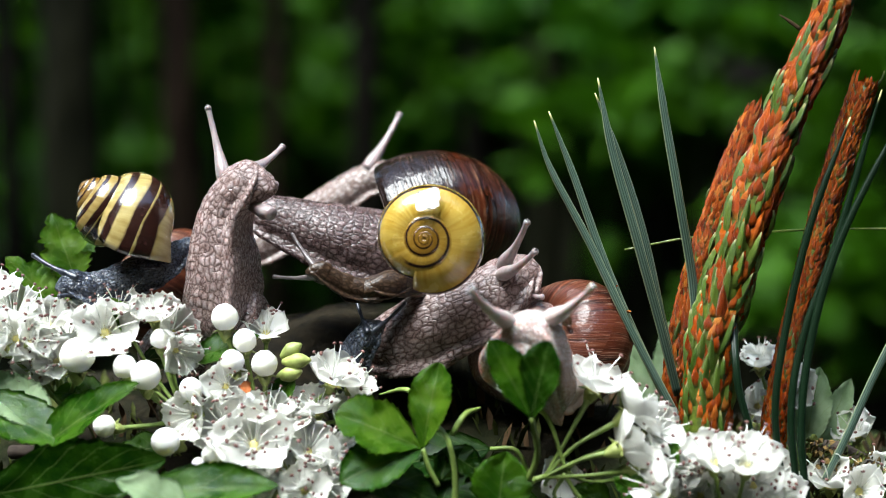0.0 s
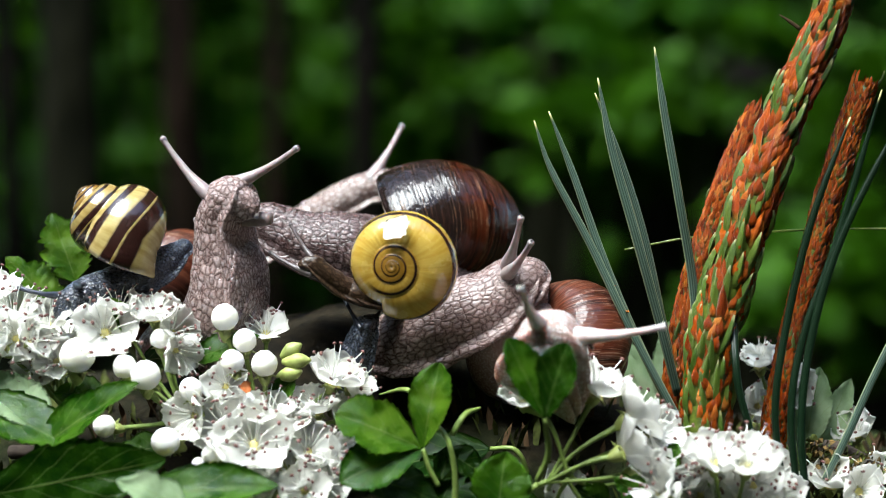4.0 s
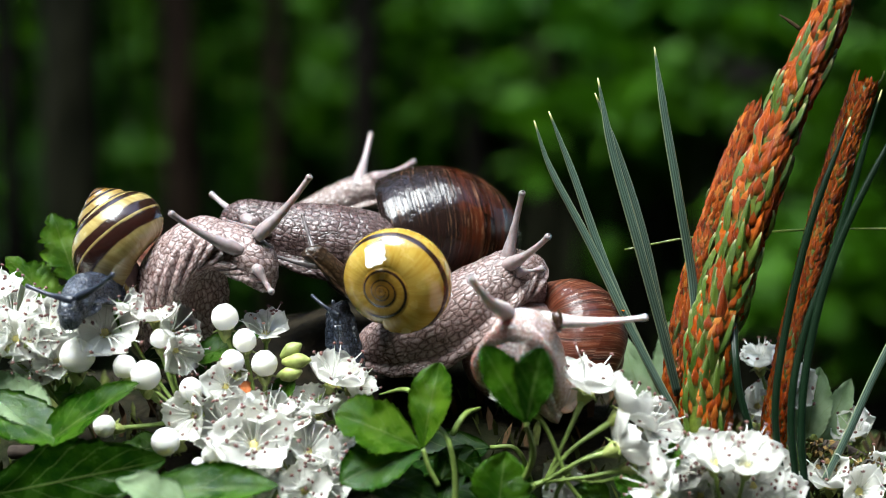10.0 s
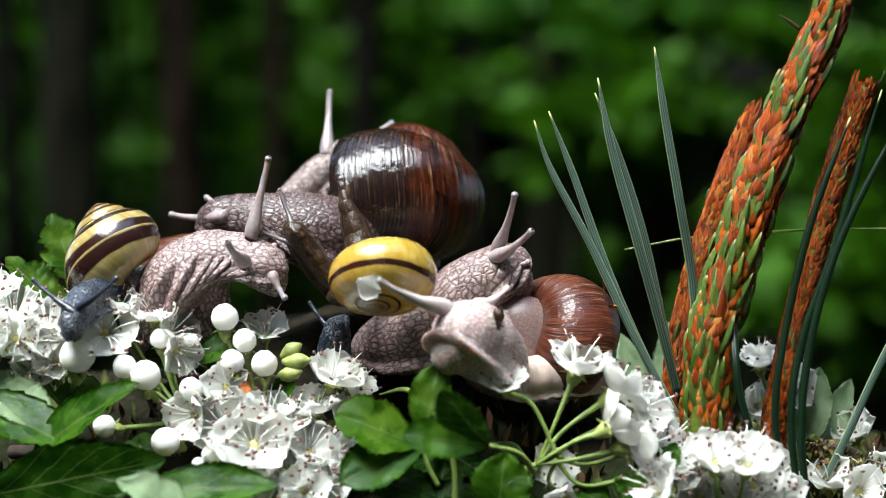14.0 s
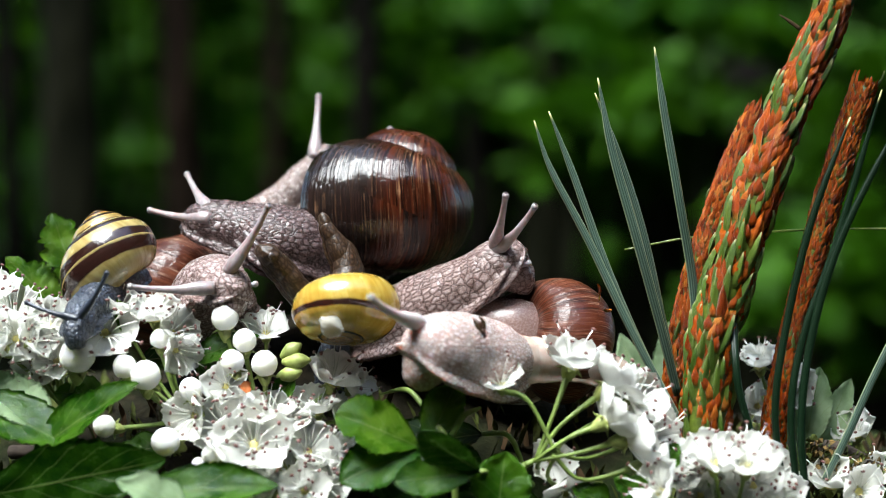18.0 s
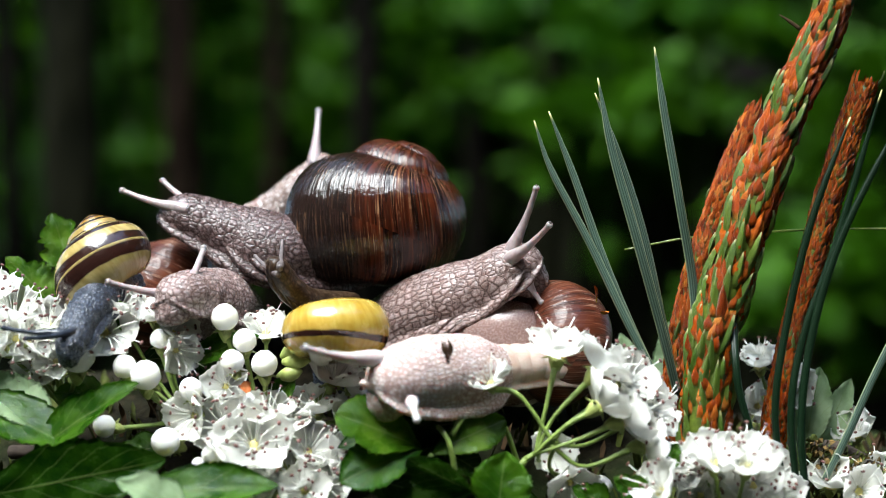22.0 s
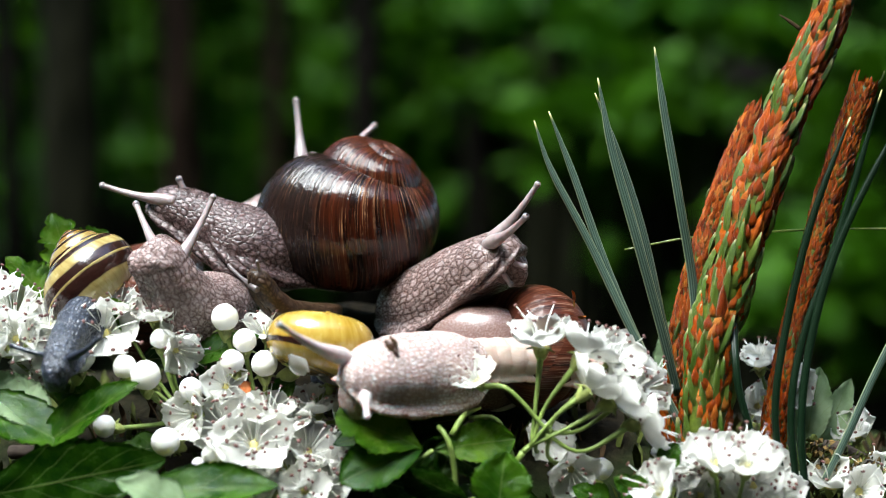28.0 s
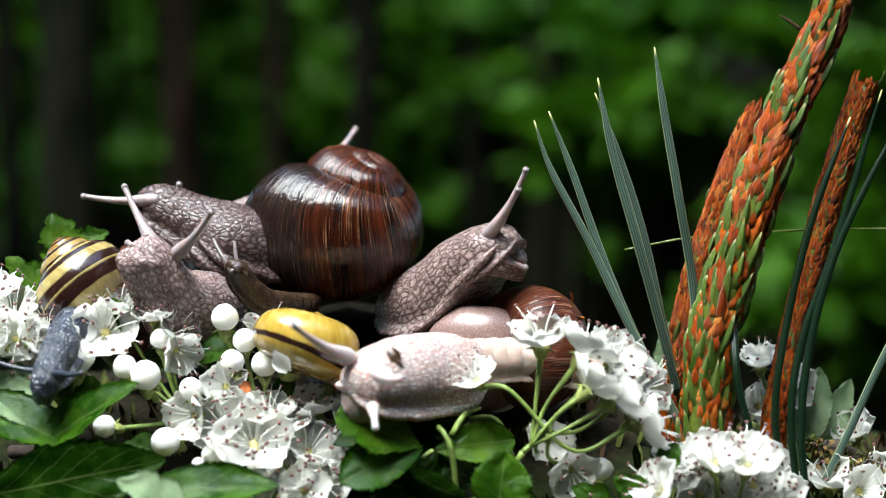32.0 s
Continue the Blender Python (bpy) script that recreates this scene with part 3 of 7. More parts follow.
build_forest()


# ---- hawthorn: flowers, buds, leaves ----
RND = random.Random(11)


def petal_mesh(k):
    """A cupped round petal, 6 to 7 mm, with a wavy rim; x outwards, z up."""
    rnd = random.Random(k)
    bm = bmesh.new()
    uvl = bm.loops.layers.uv.verify()
    nu, nv = 9, 11
    L, W = rnd.uniform(6.4, 7.6) * MM, rnd.uniform(7.8, 9.2) * MM
    cup, wave, ph = rnd.uniform(1.4, 2.6) * MM, rnd.uniform(0.2, 0.5) * MM, rnd.uniform(0, 6)
    grid = []
    for i in range(nu):
        u = i / (nu - 1)
        half = 0.5 * W * max(0.2, min(1, u / 0.52) ** 0.8) * (1 if u < 0.58 else (1 - ((u - 0.58) / 0.5) ** 2.2) ** 0.5)
        row = []
        for j in range(nv):
            v = j / (nv - 1) * 2 - 1
            x = L * u - 0.2 * L * abs(v) ** 2.0 * u + (0.05 * L * math.cos(v * 9 + ph) if i == nu - 1 else 0)
            z = cup * ((u - 0.1) ** 2 * 1.1 + v * v * 0.8 * u) + wave * math.sin(v * 5 + ph) * u * u
            row.append(bm.verts.new((x, half * v, z)))
        grid.append(row)
    for i in range(nu - 1):
        for j in range(nv - 1):
            f = bm.faces.new((grid[i][j], grid[i + 1][j], grid[i + 1][j + 1], grid[i][j + 1]))
            for lo, (a, b) in zip(f.loops, ((i, j), (i + 1, j), (i + 1, j + 1), (i, j + 1))):
                lo[uvl].uv = (b / (nv - 1), a / (nu - 1))
    bmesh.ops.solidify(bm, geom=bm.faces[:], thickness=0.12 * MM)
    return mesh_of(bm, "petal", PETAL)


def stamen_mesh(k):
    rnd = random.Random(100 + k)
    h = rnd.uniform(4.6, 8.4) * MM
    bend = rnd.uniform(0.8, 4.4) * MM
    bm = tube([(0, 0, 0), (bend * 0.25, 0, h * 0.5), (bend, 0, h)], [0.16 * MM, 0.13 * MM, 0.10 * MM], 5, 6)
    n0 = len(bm.faces)
    b2 = bmesh.ops.create_icosphere(bm, subdivisions=1, radius=1.0)["verts"]
    for v in b2:
        v.co = Vector((v.co.x * 0.42 * MM, v.co.y * 0.62 * MM, v.co.z * 0.36 * MM)) + Vector((bend, 0, h))
    bm.faces.ensure_lookup_table()
    for f in bm.faces[n0:]:
        f.material_index = 1
    return mesh_of(bm, "stamen", [FILAMENT, ANTHER])


def calyx_mesh():
    bm = ball(1.9 * MM, 1.9 * MM, 2.1 * MM, 8, 10)
    for v in bm.verts:
        if v.co.z > 0:
            v.co.z *= 0.3
        else:
            v.co.z *= 1.7
            v.co.x *= 1 - 0.35 * min(1, -v.co.z / (3.6 * MM))
            v.co.y *= 1 - 0.35 * min(1, -v.co.z / (3.6 * MM))
        v.co.z -= 0.2 * MM
    n = bm
    for k in range(5):
        a = 2 * math.pi * k / 5 + 0.6
        d = Vector((math.cos(a), math.sin(a), 0))
        s = Vector((-d.y, d.x, 0))
        p = [d * 1.4 * MM - s * 0.8 * MM, d * 1.4 * MM + s * 0.8 * MM, d * 3.4 * MM + Vector((0, 0, -0.9 * MM)), d * 1.5 * MM + Vector((0, 0, -0.7 * MM))]
        q = [n.verts.new(c) for c in p]
        for f in ((0, 1, 2), (1, 3, 2), (3, 0, 2), (0, 3, 1)):
            n.faces.new([q[i] for i in f])
    bm.normal_update()
    for f in bm.faces:
        if f.calc_center_median().z > 0 and f.normal.z > 0.5 and f.calc_center_median().xy.length < 1.7 * MM:
            f.material_index = 1
    return mesh_of(bm, "flower", [CALYX, DISC])


PETALS = [petal_mesh(k) for k in range(7)]
STAMENS = [stamen_mesh(k) for k in range(6)]
CALYX_MESH = calyx_mesh()


def sprig(name, place, label):
    return thing(name, mm(place), label, "hawthorn", "flowering hawthorn sprigs")


def local(owner, p):
    return mm(p) - owner.location


def flower(owner, p, face, size=1.0, stamens=11, petals=5, open_=0.35, stalk_to=None):
    """An open flower at p (mm), facing a direction. Its calyx carries petals and stamens."""
    rnd = RND
    f = part("flower", CALYX_MESH, None, owner)
    face = Vector(face).normalized()
    q = face.to_track_quat("Z", "Y").to_matrix().to_4x4() @ Matrix.Rotation(rnd.uniform(0, 6.28), 4, "Z")
    f.matrix_basis = Matrix.Translation(local(owner, p)) @ q @ Matrix.Scale(size * 0.9, 4)
    for k in range(petals):
        o = part("petal", rnd.choice(PETALS), None, f)
        a = 2 * math.pi * k / 5 + rnd.uniform(-0.12, 0.12)
        o.matrix_basis = Matrix.Rotation(a, 4, "Z") @ Matrix.Translation((1.0 * MM, 0, 0.2 * MM + 0.15 * MM * (k % 2))) @ Matrix.Rotation(-open_ * rnd.uniform(0.4, 1.5), 4, "Y") @ Matrix.Rotation(rnd.uniform(-0.2, 0.2), 4, "X")
    for k in range(stamens):
        o = part("stamen", rnd.choice(STAMENS), None, f)
        a = 2 * math.pi * k / stamens + rnd.uniform(-0.2, 0.2)
        o.matrix_basis = Matrix.Rotation(a, 4, "Z") @ Matrix.Translation((0.9 * MM, 0, 0.2 * MM)) @ Matrix.Rotation(rnd.uniform(0.0, 0.55), 4, "Y")
    if stalk_to:
        a, b = local(owner, p), local(owner, stalk_to)
        part("stalk", tube([a - face * 1.2 * MM, a.lerp(b, 0.5) - face * 2.5 * MM, b], [0.5 * MM, 0.42 * MM, 0.5 * MM], 7, 9), STALK, owner)


def bud_mesh(k):
    """A closed round bud: overlapping petals show as soft folds."""
    bm = ball(1, 1, 1, 20, 28)
    rnd = random.Random(40 + k)
    dirs = [Vector((math.cos(a), math.sin(a), rnd.uniform(0.1, 0.6))).normalized() for a in (rnd.uniform(0, 1) + 2.09 * j for j in range(3))]
    for v in bm.verts:
        c = v.co.normalized()
        best = sorted((c.dot(d) for d in dirs), reverse=True)
        edge = min(1.0, (best[0] - best[1]) * 6.0)
        v.co = c * (0.925 + 0.06 * edge + 0.05 * noise.noise(c * 2.3 + Vector((k, 0, 0))))
        v.co.z *= 0.95 if c.z < -0.5 else 1 + 0.10 * max(0, c.z) ** 6
    return mesh_of(bm, "bud", BUD_WHITE)


BUDS = [bud_mesh(k) for k in range(4)]


def bud(owner, p, r, face=(0, 0, 1), stalk_to=None, label=""):
    """A closed bud of radius r (mm) with a green calyx below it."""
    face = Vector(face).normalized()
    q = face.to_track_quat("Z", "Y").to_matrix().to_4x4() @ Matrix.Rotation(RND.uniform(0, 6.28), 4, "Z")
    b = part("bud", RND.choice(BUDS), None, owner, label)
    b.matrix_basis = Matrix.Translation(local(owner, p)) @ q @ Matrix.Scale(r * 0.94 * MM, 4)
    c = part("calyx", CALYX_MESH, None, b)
    c.matrix_basis = Matrix.Translation((0, 0, -0.80)) @ Matrix.Scale(0.30 / MM, 4)
    if stalk_to:
        a, e = local(owner, p) - face * r * MM, local(owner, stalk_to)
        part("stalk", tube([a, a.lerp(e, 0.45) - face * 1.5 * MM, e], [0.6 * MM, 0.5 * MM, 0.6 * MM], 7, 9), STALK, owner)


def leaf_mesh(length, width, lobes, bend, curl, mat, seed=0, teeth=0.13, blunt=0.85):
    """A lobed toothed leaf; x from base to tip, z its upper side. Sizes in mm."""
    rnd = random.Random(seed)
    bm = bmesh.new()
    uvl = bm.loops.layers.uv.verify()
    nu, nv = 46, 13
    ph = rnd.uniform(-0.05, 0.05)
    grid = []
    for i in range(nu):
        u = i / (nu - 1)
        env = max(0.02, math.sin(math.pi * u ** blunt) ** (0.75 if blunt < 1 else 0.62)) * (1 - 0.18 * u)
        row = []
        for j in range(nv):
            v = j / (nv - 1) * 2 - 1
            lob = 1.0
            if lobes:
                s = (u + ph * (1 if v > 0 else -1)) * (lobes + 0.5)
                lob = 0.66 + 0.34 * abs(math.sin(math.pi * s)) ** 0.55
            lob += teeth * (((u * 9 + 0.35 * math.sin(u * 17 + seed)) % 1) - 0.5) * min(1, 4 * abs(v))
            half = 0.5 * width * env * lob
            x = length * (u + (0.06 * abs(v) * math.sin(math.pi * u)))
            y = half * v
            z = -bend * (u ** 2) + curl * (abs(v) ** 1.5) * env + 0.6 * noise.noise(Vector((u * 4, v * 2, seed)))
            row.append(bm.verts.new(Vector((x, y, z)) * MM))
        grid.append(row)
    for i in range(nu - 1):
        for j in range(nv - 1):
            f = bm.faces.new((grid[i][j], grid[i + 1][j], grid[i + 1][j + 1], grid[i][j + 1]))
            for lo, (a, b) in zip(f.loops, ((i, j), (i + 1, j), (i + 1, j + 1), (i, j + 1))):
                lo[uvl].uv = (a / (nu - 1), b / (nv - 1))
    bmesh.ops.solidify(bm, geom=bm.faces[:], thickness=0.18 * MM)
    return mesh_of(bm, "leaf", mat)


def leaf(owner, base, tip, normal, width, mat, lobes=2, bend=3.0, curl=1.5, seed=0, label="", stalk_to=None, teeth=0.13, blunt=0.85):
    a, b = mm(base), mm(tip)
    L = (b - a).length / MM
    o = part("leaf", leaf_mesh(L, width, lobes, bend, curl, mat, seed, teeth, blunt), None, owner, label)
    o.matrix_basis = frame_of(a - owner.location, b - a, normal)
    if stalk_to:
        e = mm(stalk_to) - owner.location
        s = a - owner.location
        d = (b - a).normalized()
        part("leaf_stalk", tube([s + d * 0.5 * MM, s.lerp(e, 0.5) - d * 2 * MM, e], [0.5 * MM, 0.5 * MM, 0.7 * MM], 7, 9), STALK, owner)
    return o


def stem(owner, pts, radii, mat=None, name="twig", n=14):
    return part(name, tube([local(owner, p) for p in pts], [r * MM for r in radii], 8, n), mat or TWIG, owner)


FRONT, UPF, LEFTF, RIGHTF = (0, -1, 0.35), (0, -0.45, 1), (-0.7, -0.5, 0.6), (0.7, -0.5, 0.6)

# the large sprig before the heap, on the left of the pile
S = sprig("hawthorn_sprig", (-54.9, -22.6, 10.5), "flowering hawthorn sprig with white blossom, round buds and lobed leaves")
stem(S, [(-97.2, -2.4, 14.4), (-75.3, -10.3, 15.7), (-56.3, -12.3, 17.3), (-38.7, -14.3, 16.4), (-22.9, -10.7, 9.5)], [1.6, 1.6, 1.4, 1.2, 0.9])
KNOT, KNOT_B, KNOT_C = (-55.7, -15.9, 24.1), (-38.5, -16.0, 21.6), (-83.6, -11.8, 26.0)
for p, face, size, kn in (
        ((-94.6, -8.8, 45.6), UPF, 1.05, KNOT_C), ((-92.6, -15.0, 41.2), FRONT, 1.0, KNOT_C), ((-86.7, -10.9, 43.9), UPF, 1.0, KNOT_C),
        ((-99.7, -5.6, 49.1), UPF, 1.0, KNOT_C), ((-89.3, -13.3, 34.9), FRONT, 0.85, KNOT_C), ((-83.6, -5.0, 40.2), UPF, 0.9, KNOT_C),
        ((-73.5, -14.9, 42.5), (0.3, -0.8, 0.5), 1.15, KNOT), ((-77.8, -8.8, 45.6), UPF, 0.9, KNOT_C), ((-62.8, -12.8, 45.3), UPF, 0.95, KNOT),
        ((-59.1, -12.9, 42.3), RIGHTF, 0.9, KNOT), ((-58.2, -15.1, 38.8), (0.6, -0.7, -0.2), 0.85, KNOT), ((-53.3, -19.8, 25.3), (-0.5, -0.8, 0.1), 0.95, KNOT),
        ((-46.9, -17.5, 31.1), FRONT, 0.8, KNOT), ((-40.2, -24.2, 19.3), (0, -0.85, 0.55), 1.3, KNOT_B), ((-46.6, -20.0, 22.2), (-0.3, -0.7, 0.6), 1.05, KNOT_B),
        ((-33.5, -18.0, 21.9), UPF, 1.0, KNOT_B), ((-27.6, -13.8, 25.0), UPF, 0.95, KNOT_B), ((-24.1, -11.5, 30.9), (0.4, -0.3, 0.9), 1.1, KNOT_B),
        ((-29.0, -20.3, 17.4), (0.3, -0.6, 0.6), 1.05, KNOT_B), ((-24.3, -18.3, 17.1), (0.8, -0.4, 0.2), 1.0, KNOT_B), ((-31.9, -22.6, 11.7), UPF, 1.05, KNOT_B),
        ((-25.4, -20.6, 10.1), FRONT, 1.1, KNOT_B), ((-39.5, -5.0, 41.5), UPF, 0.9, KNOT_B),
        ((-95.1, -17.1, 39.0), LEFTF, 0.9, KNOT_C), ((-89.0, -17.0, 40.8), RIGHTF, 0.8, KNOT_C), ((-84.0, -15.3, 36.3), FRONT, 0.8, KNOT_C), ((-71.2, -10.7, 47.0), UPF, 0.8, KNOT),
        ((-35.5, -22.4, 15.3), LEFTF, 0.9, KNOT_B), ((-37.5, -19.9, 24.7), UPF, 0.9, KNOT_B), ((-20.4, -9.6, 29.4), RIGHTF, 0.8, KNOT_B), ((-22.2, -11.9, 23.5), RIGHTF, 0.85, KNOT_B),
        ((-36.9, -20.7, 8.9), LEFTF, 0.9, KNOT_B), ((-43.7, -13.8, 26.2), UPF, 0.7, KNOT_B), ((-29.2, -26.7, 10.0), FRONT, 0.9, KNOT_B)):
    flower(S, p, face, size, 12, 5, 0.35, kn)
for p, r, face, kn in (
        ((-78.6, -19.2, 38.0), 4.1, (0.1, -0.4, 1), KNOT_C), ((-47.4, -14.8, 45.8), 3.2, (0, -0.2, 1), KNOT_B), ((-43.0, -16.0, 40.9), 2.8, (0, -0.3, 1), KNOT_B),
        ((-45.4, -18.3, 36.6), 2.8, (-0.3, -0.3, 1), KNOT_B), ((-38.6, -17.3, 36.0), 3.1, (0, -0.3, 1), KNOT_B), ((-63.6, -21.4, 34.0), 3.5, (0, -0.5, 0.9), KNOT),
        ((-68.4, -19.3, 35.6), 2.8, (-0.4, -0.3, 1), KNOT), ((-61.2, -17.0, 41.4), 2.3, (0, -0.3, 1), KNOT), ((-72.3, -22.0, 23.2), 2.6, (-0.8, -0.3, 0.2), KNOT),
        ((-59.0, -24.1, 20.2), 3.3, (-0.5, -0.5, 0.3), KNOT), ((-54.0, -20.6, 30.9), 2.8, (-0.2, -0.4, 1), KNOT), ((-42.4, -18.7, 27.9), 2.4, (0, -0.4, 1), KNOT_B),
        ((-49.3, -23.3, 17.3), 2.4, (-0.4, -0.6, 0.3), KNOT_B), ((-52.2, -22.4, 15.1), 1.7, (-0.4, -0.5, 0.3), KNOT_B)):
    bud(S, p, r, face, kn)
for p, q in (((-34.4, -13.2, 37.6), (-31.3, -14.1, 39.7)), ((-33.7, -14.3, 36.2), (-29.3, -15.2, 36.6)), ((-35.0, -13.4, 33.0), (-31.2, -15.4, 34.1))):
    a, b = local(S, p), local(S, q)
    part("green_bud", tube([a - (b - a) * 0.3, a, a.lerp(b, 0.6), b, b + (b - a) * 0.15], [0.6 * MM, 1.4 * MM, 1.9 * MM, 1.4 * MM, 0.3 * MM], 10, 14), CALYX, S, "unopened yellow-green bud")
o = part("petal", PETALS[0], None, S, "orange-brown withered petal")
o.matrix_basis = Matrix.Translation(local(S, (-43.3, -23.5, 31.9))) @ pose(0, 0, 0, 50, 20, 40) @ Matrix.Scale(0.36, 4)
o.data = o.data.copy()
o.data.materials[0] = WITHERED
leaf(S, (-83.0, -26.0, 23.2), (-100.1, -19.3, 35.6), (0.3, -0.7, 0.7), 13, LEAF_PALE, 0, 2, 1.5, 1, "pale waxy leaf")
leaf(S, (-86.1, -28.2, 18.7), (-64.6, -31.4, 34.7), (-0.5, -0.7, 0.6), 12, LEAF, 1, 2, 2, 2)
leaf(S, (-101.5, -23.6, 30.1), (-74.6, -32.1, 20.6), (0.1, -0.6, 0.8), 15, LEAF, 1, 3, 1, 3)
leaf(S, (-95.8, -32.7, 10.0), (-57.5, -36.2, 18.3), (0, -0.97, 0.1), 17, LEAF_DARK, 0, 2, 1, 4)
leaf(S, (-63.0, -38.6, 11.1), (-33.8, -40.4, 15.0), (0, -0.7, 0.7), 12, LEAF, 0, 2, 2, 5)
leaf(S, (-52.0, -42.7, 9.6), (-64.4, -46.3, 17.2), (-0.3, -0.6, 0.7), 10, LEAF_PALE, 2, 3, 1, 6, "pale crinkled young leaf")
leaf(S, (-56.5, -12.0, 35.5), (-40.5, -13.5, 42.5), (0, -0.6, 0.8), 9, LEAF, 0, 1, 1, 7)
leaf(S, (-68.1, -11.0, 40.8), (-71.1, -14.5, 50.1), (0.6, -0.7, 0.3), 6, LEAF_LIGHT, 0, 2, 1, 8)
leaf(S, (-37.5, -13.8, 26.2), (-32.4, -15.4, 33.6), (-0.2, -0.9, 0.3), 6, LEAF, 0, 1, 1, 9)
leaf(S, (-72.9, -15.6, 29.0), (-84.6, -15.6, 30.2), (0, -0.6, 0.8), 10, LEAF, 1, 1, 1, 10)
leaf(S, (-66.2, -11.3, 35.9), (-52.9, -9.2, 38.1), (0, -0.7, 0.7), 9, LEAF_DARK, 0, 1, 1, 17)
leaf(S, (-59.4, -16.2, 17.9), (-71.3, -18.3, 17.1), (0, -0.7, 0.7), 9, LEAF, 1, 1, 1, 18)
leaf(S, (-45.6, -7.8, 25.4), (-54.7, -5.3, 35.2), (0, -0.7, 0.7), 10, LEAF_DARK, 1, 1, 1, 19)

# serrated leaves standing behind the small banded snail
S = sprig("hawthorn_shoot", (-95.4, 18.9, 37.7), "upright young hawthorn shoot with toothed green leaves")
stem(S, [(-95.3, 11.8, 17.3), (-95.4, 18.6, 32.4), (-94.0, 19.1, 43.1)], [1.0, 0.8, 0.6])
leaf(S, (-88.7, 19.1, 41.7), (-102.2, 17.9, 57.9), (0.2, -0.7, 0.7), 14, LEAF_LIGHT, 2, 2, 1, 21, teeth=0.34)
leaf(S, (-87.1, 21.6, 50.9), (-92.9, 22.4, 67.7), (0.1, -0.8, 0.6), 13, LEAF_LIGHT, 3, 2, 1, 22, teeth=0.34)
leaf(S, (-96.2, 17.1, 43.3), (-88.7, 13.3, 45.6), (0, -0.6, 0.8), 7, LEAF_LIGHT, 1, 2, 1, 23)
leaf(S, (-90.9, 23.9, 57.5), (-80.5, 26.2, 63.5), (0, -0.9, 0.4), 8, LEAF, 3, 2, 1, 24, teeth=0.34)

# three-lobed leaf before the heap
S = sprig("hawthorn_leaf_shoot", (-0.5, -32.7, 10.0), "glossy three-lobed hawthorn leaf on a green stalk")
J = (-4.2, -32.1, 20.0)
stem(S, [(1.9, -29.2, -0.3), (2.6, -30.5, 13.1), (1.1, -32.0, 21.7), (-1.1, -29.9, 24.4)], [0.8, 0.7, 0.6, 0.5], STALK, "stalk")
stem(S, [(1.9, -30.0, 22.6), (4.5, -27.8, 26.4), (8.1, -15.8, 26.3)], [0.65, 0.6, 0.3], STALK, "stalk")
stem(S, [(-4.1, -19.7, 27.1), (-7.9, -15.6, 30.2), (-14.0, -9.7, 28.4)], [0.6, 0.55, 0.15], STALK, "stalk")
leaf(S, J, (-21.4, -35.7, 28.8), (-0.1, -0.75, 0.65), 16, LEAF_LIGHT, 1, 2.5, 2, 31, blunt=1.5)
leaf(S, J, (-20.6, -40.4, 16.1), (0, -0.8, 0.6), 13, LEAF, 0, 3, 1.5, 33, blunt=1.4)
leaf(S, (0.7, -28.2, 18.7), (9.0, -28.4, 14.6), (0, -0.7, 0.7), 8, LEAF_DARK, 0, 2, 1, 34)
leaf(S, (11.2, -36.8, 7.3), (12.9, -36.1, 20.1), (0, -1, 0.2), 14, LEAF, 0, 1, 1, 35)
leaf(S, (-16.9, -32.4, 14.7), (-0.5, -32.7, 10.0), (0, -0.7, 0.7), 12, LEAF_DARK, 0, 2, 1, 36)
leaf(S, (-0.5, -30.5, 13.1), (1.9, -28.1, 19.9), (0.4, -0.9, 0.2), 7, LEAF_DARK, 0, 1, 1, 37)
leaf(S, (21.3, -22.9, 5.7), (1.9, -22.6, 10.5), (0, -0.6, 0.8), 12, LEAF_DARK, 1, 2, 1, 38)
leaf(S, (35.4, -26.8, 6.4), (28.1, -28.6, 11.6), (0, -0.8, 0.5), 8, LEAF, 1, 2, 1, 39)

pressed_leaf = sprig("hawthorn_leaf_shoot", J, "upright green hawthorn leaf lobe, later pressed aside by the pink snail")
leaf(pressed_leaf, J, (-1.4, -31.2, 38.0), (-0.3, -0.9, 0.3), 10.5, LEAF_LIGHT, 0, 2, 1.5, 32, blunt=1.35)
stem(pressed_leaf, [J, (-3.0, -31.8, 16.0), (-1.0, -31.0, 12.0)], [0.5, 0.55, 0.6], STALK, "stalk")

# blossom at the foot of the pine shoots
S = sprig("hawthorn_sprig", (58.4, -32.8, 7.6), "hawthorn blossom cluster at the foot of the pine shoots")
for p, face, size in (((52.5, -19.6, 11.1), UPF, 1.15), ((56.6, -32.3, 17.0), UPF, 1.1), ((63.1, -32.3, 16.4), UPF, 1.15), ((70.2, -19.6, 10.5), RIGHTF, 1.1),
                      ((55.1, -22.7, 8.1), FRONT, 1.1), ((62.1, -16.4, 14.9), UPF, 0.9), ((54.8, -24.4, 13.9), LEFTF, 0.9), ((66.2, -24.6, 10.9), FRONT, 1.0), ((49.6, -18.4, 14.0), UPF, 0.8), ((62.4, -22.7, 9.3), FRONT, 1.1), ((45.4, -32.6, 11.2), LEFTF, 1.0), ((72.2, -21.8, 7.9), FRONT, 0.9)):
    flower(S, p, face, size, 13, 5, 0.35, (59.5, -33.0, 2.9))
for a, b, w, mat, sd in (((45.9, -28.4, 15.2), (49.5, -28.1, 20.5), 6, LEAF, 41), ((43.3, -30.7, 8.4), (36.0, -32.4, 14.1), 8, LEAF, 42)):
    leaf(S, a, b, (0, -0.9, 0.4), w, mat, 1, 1, 1, sd)

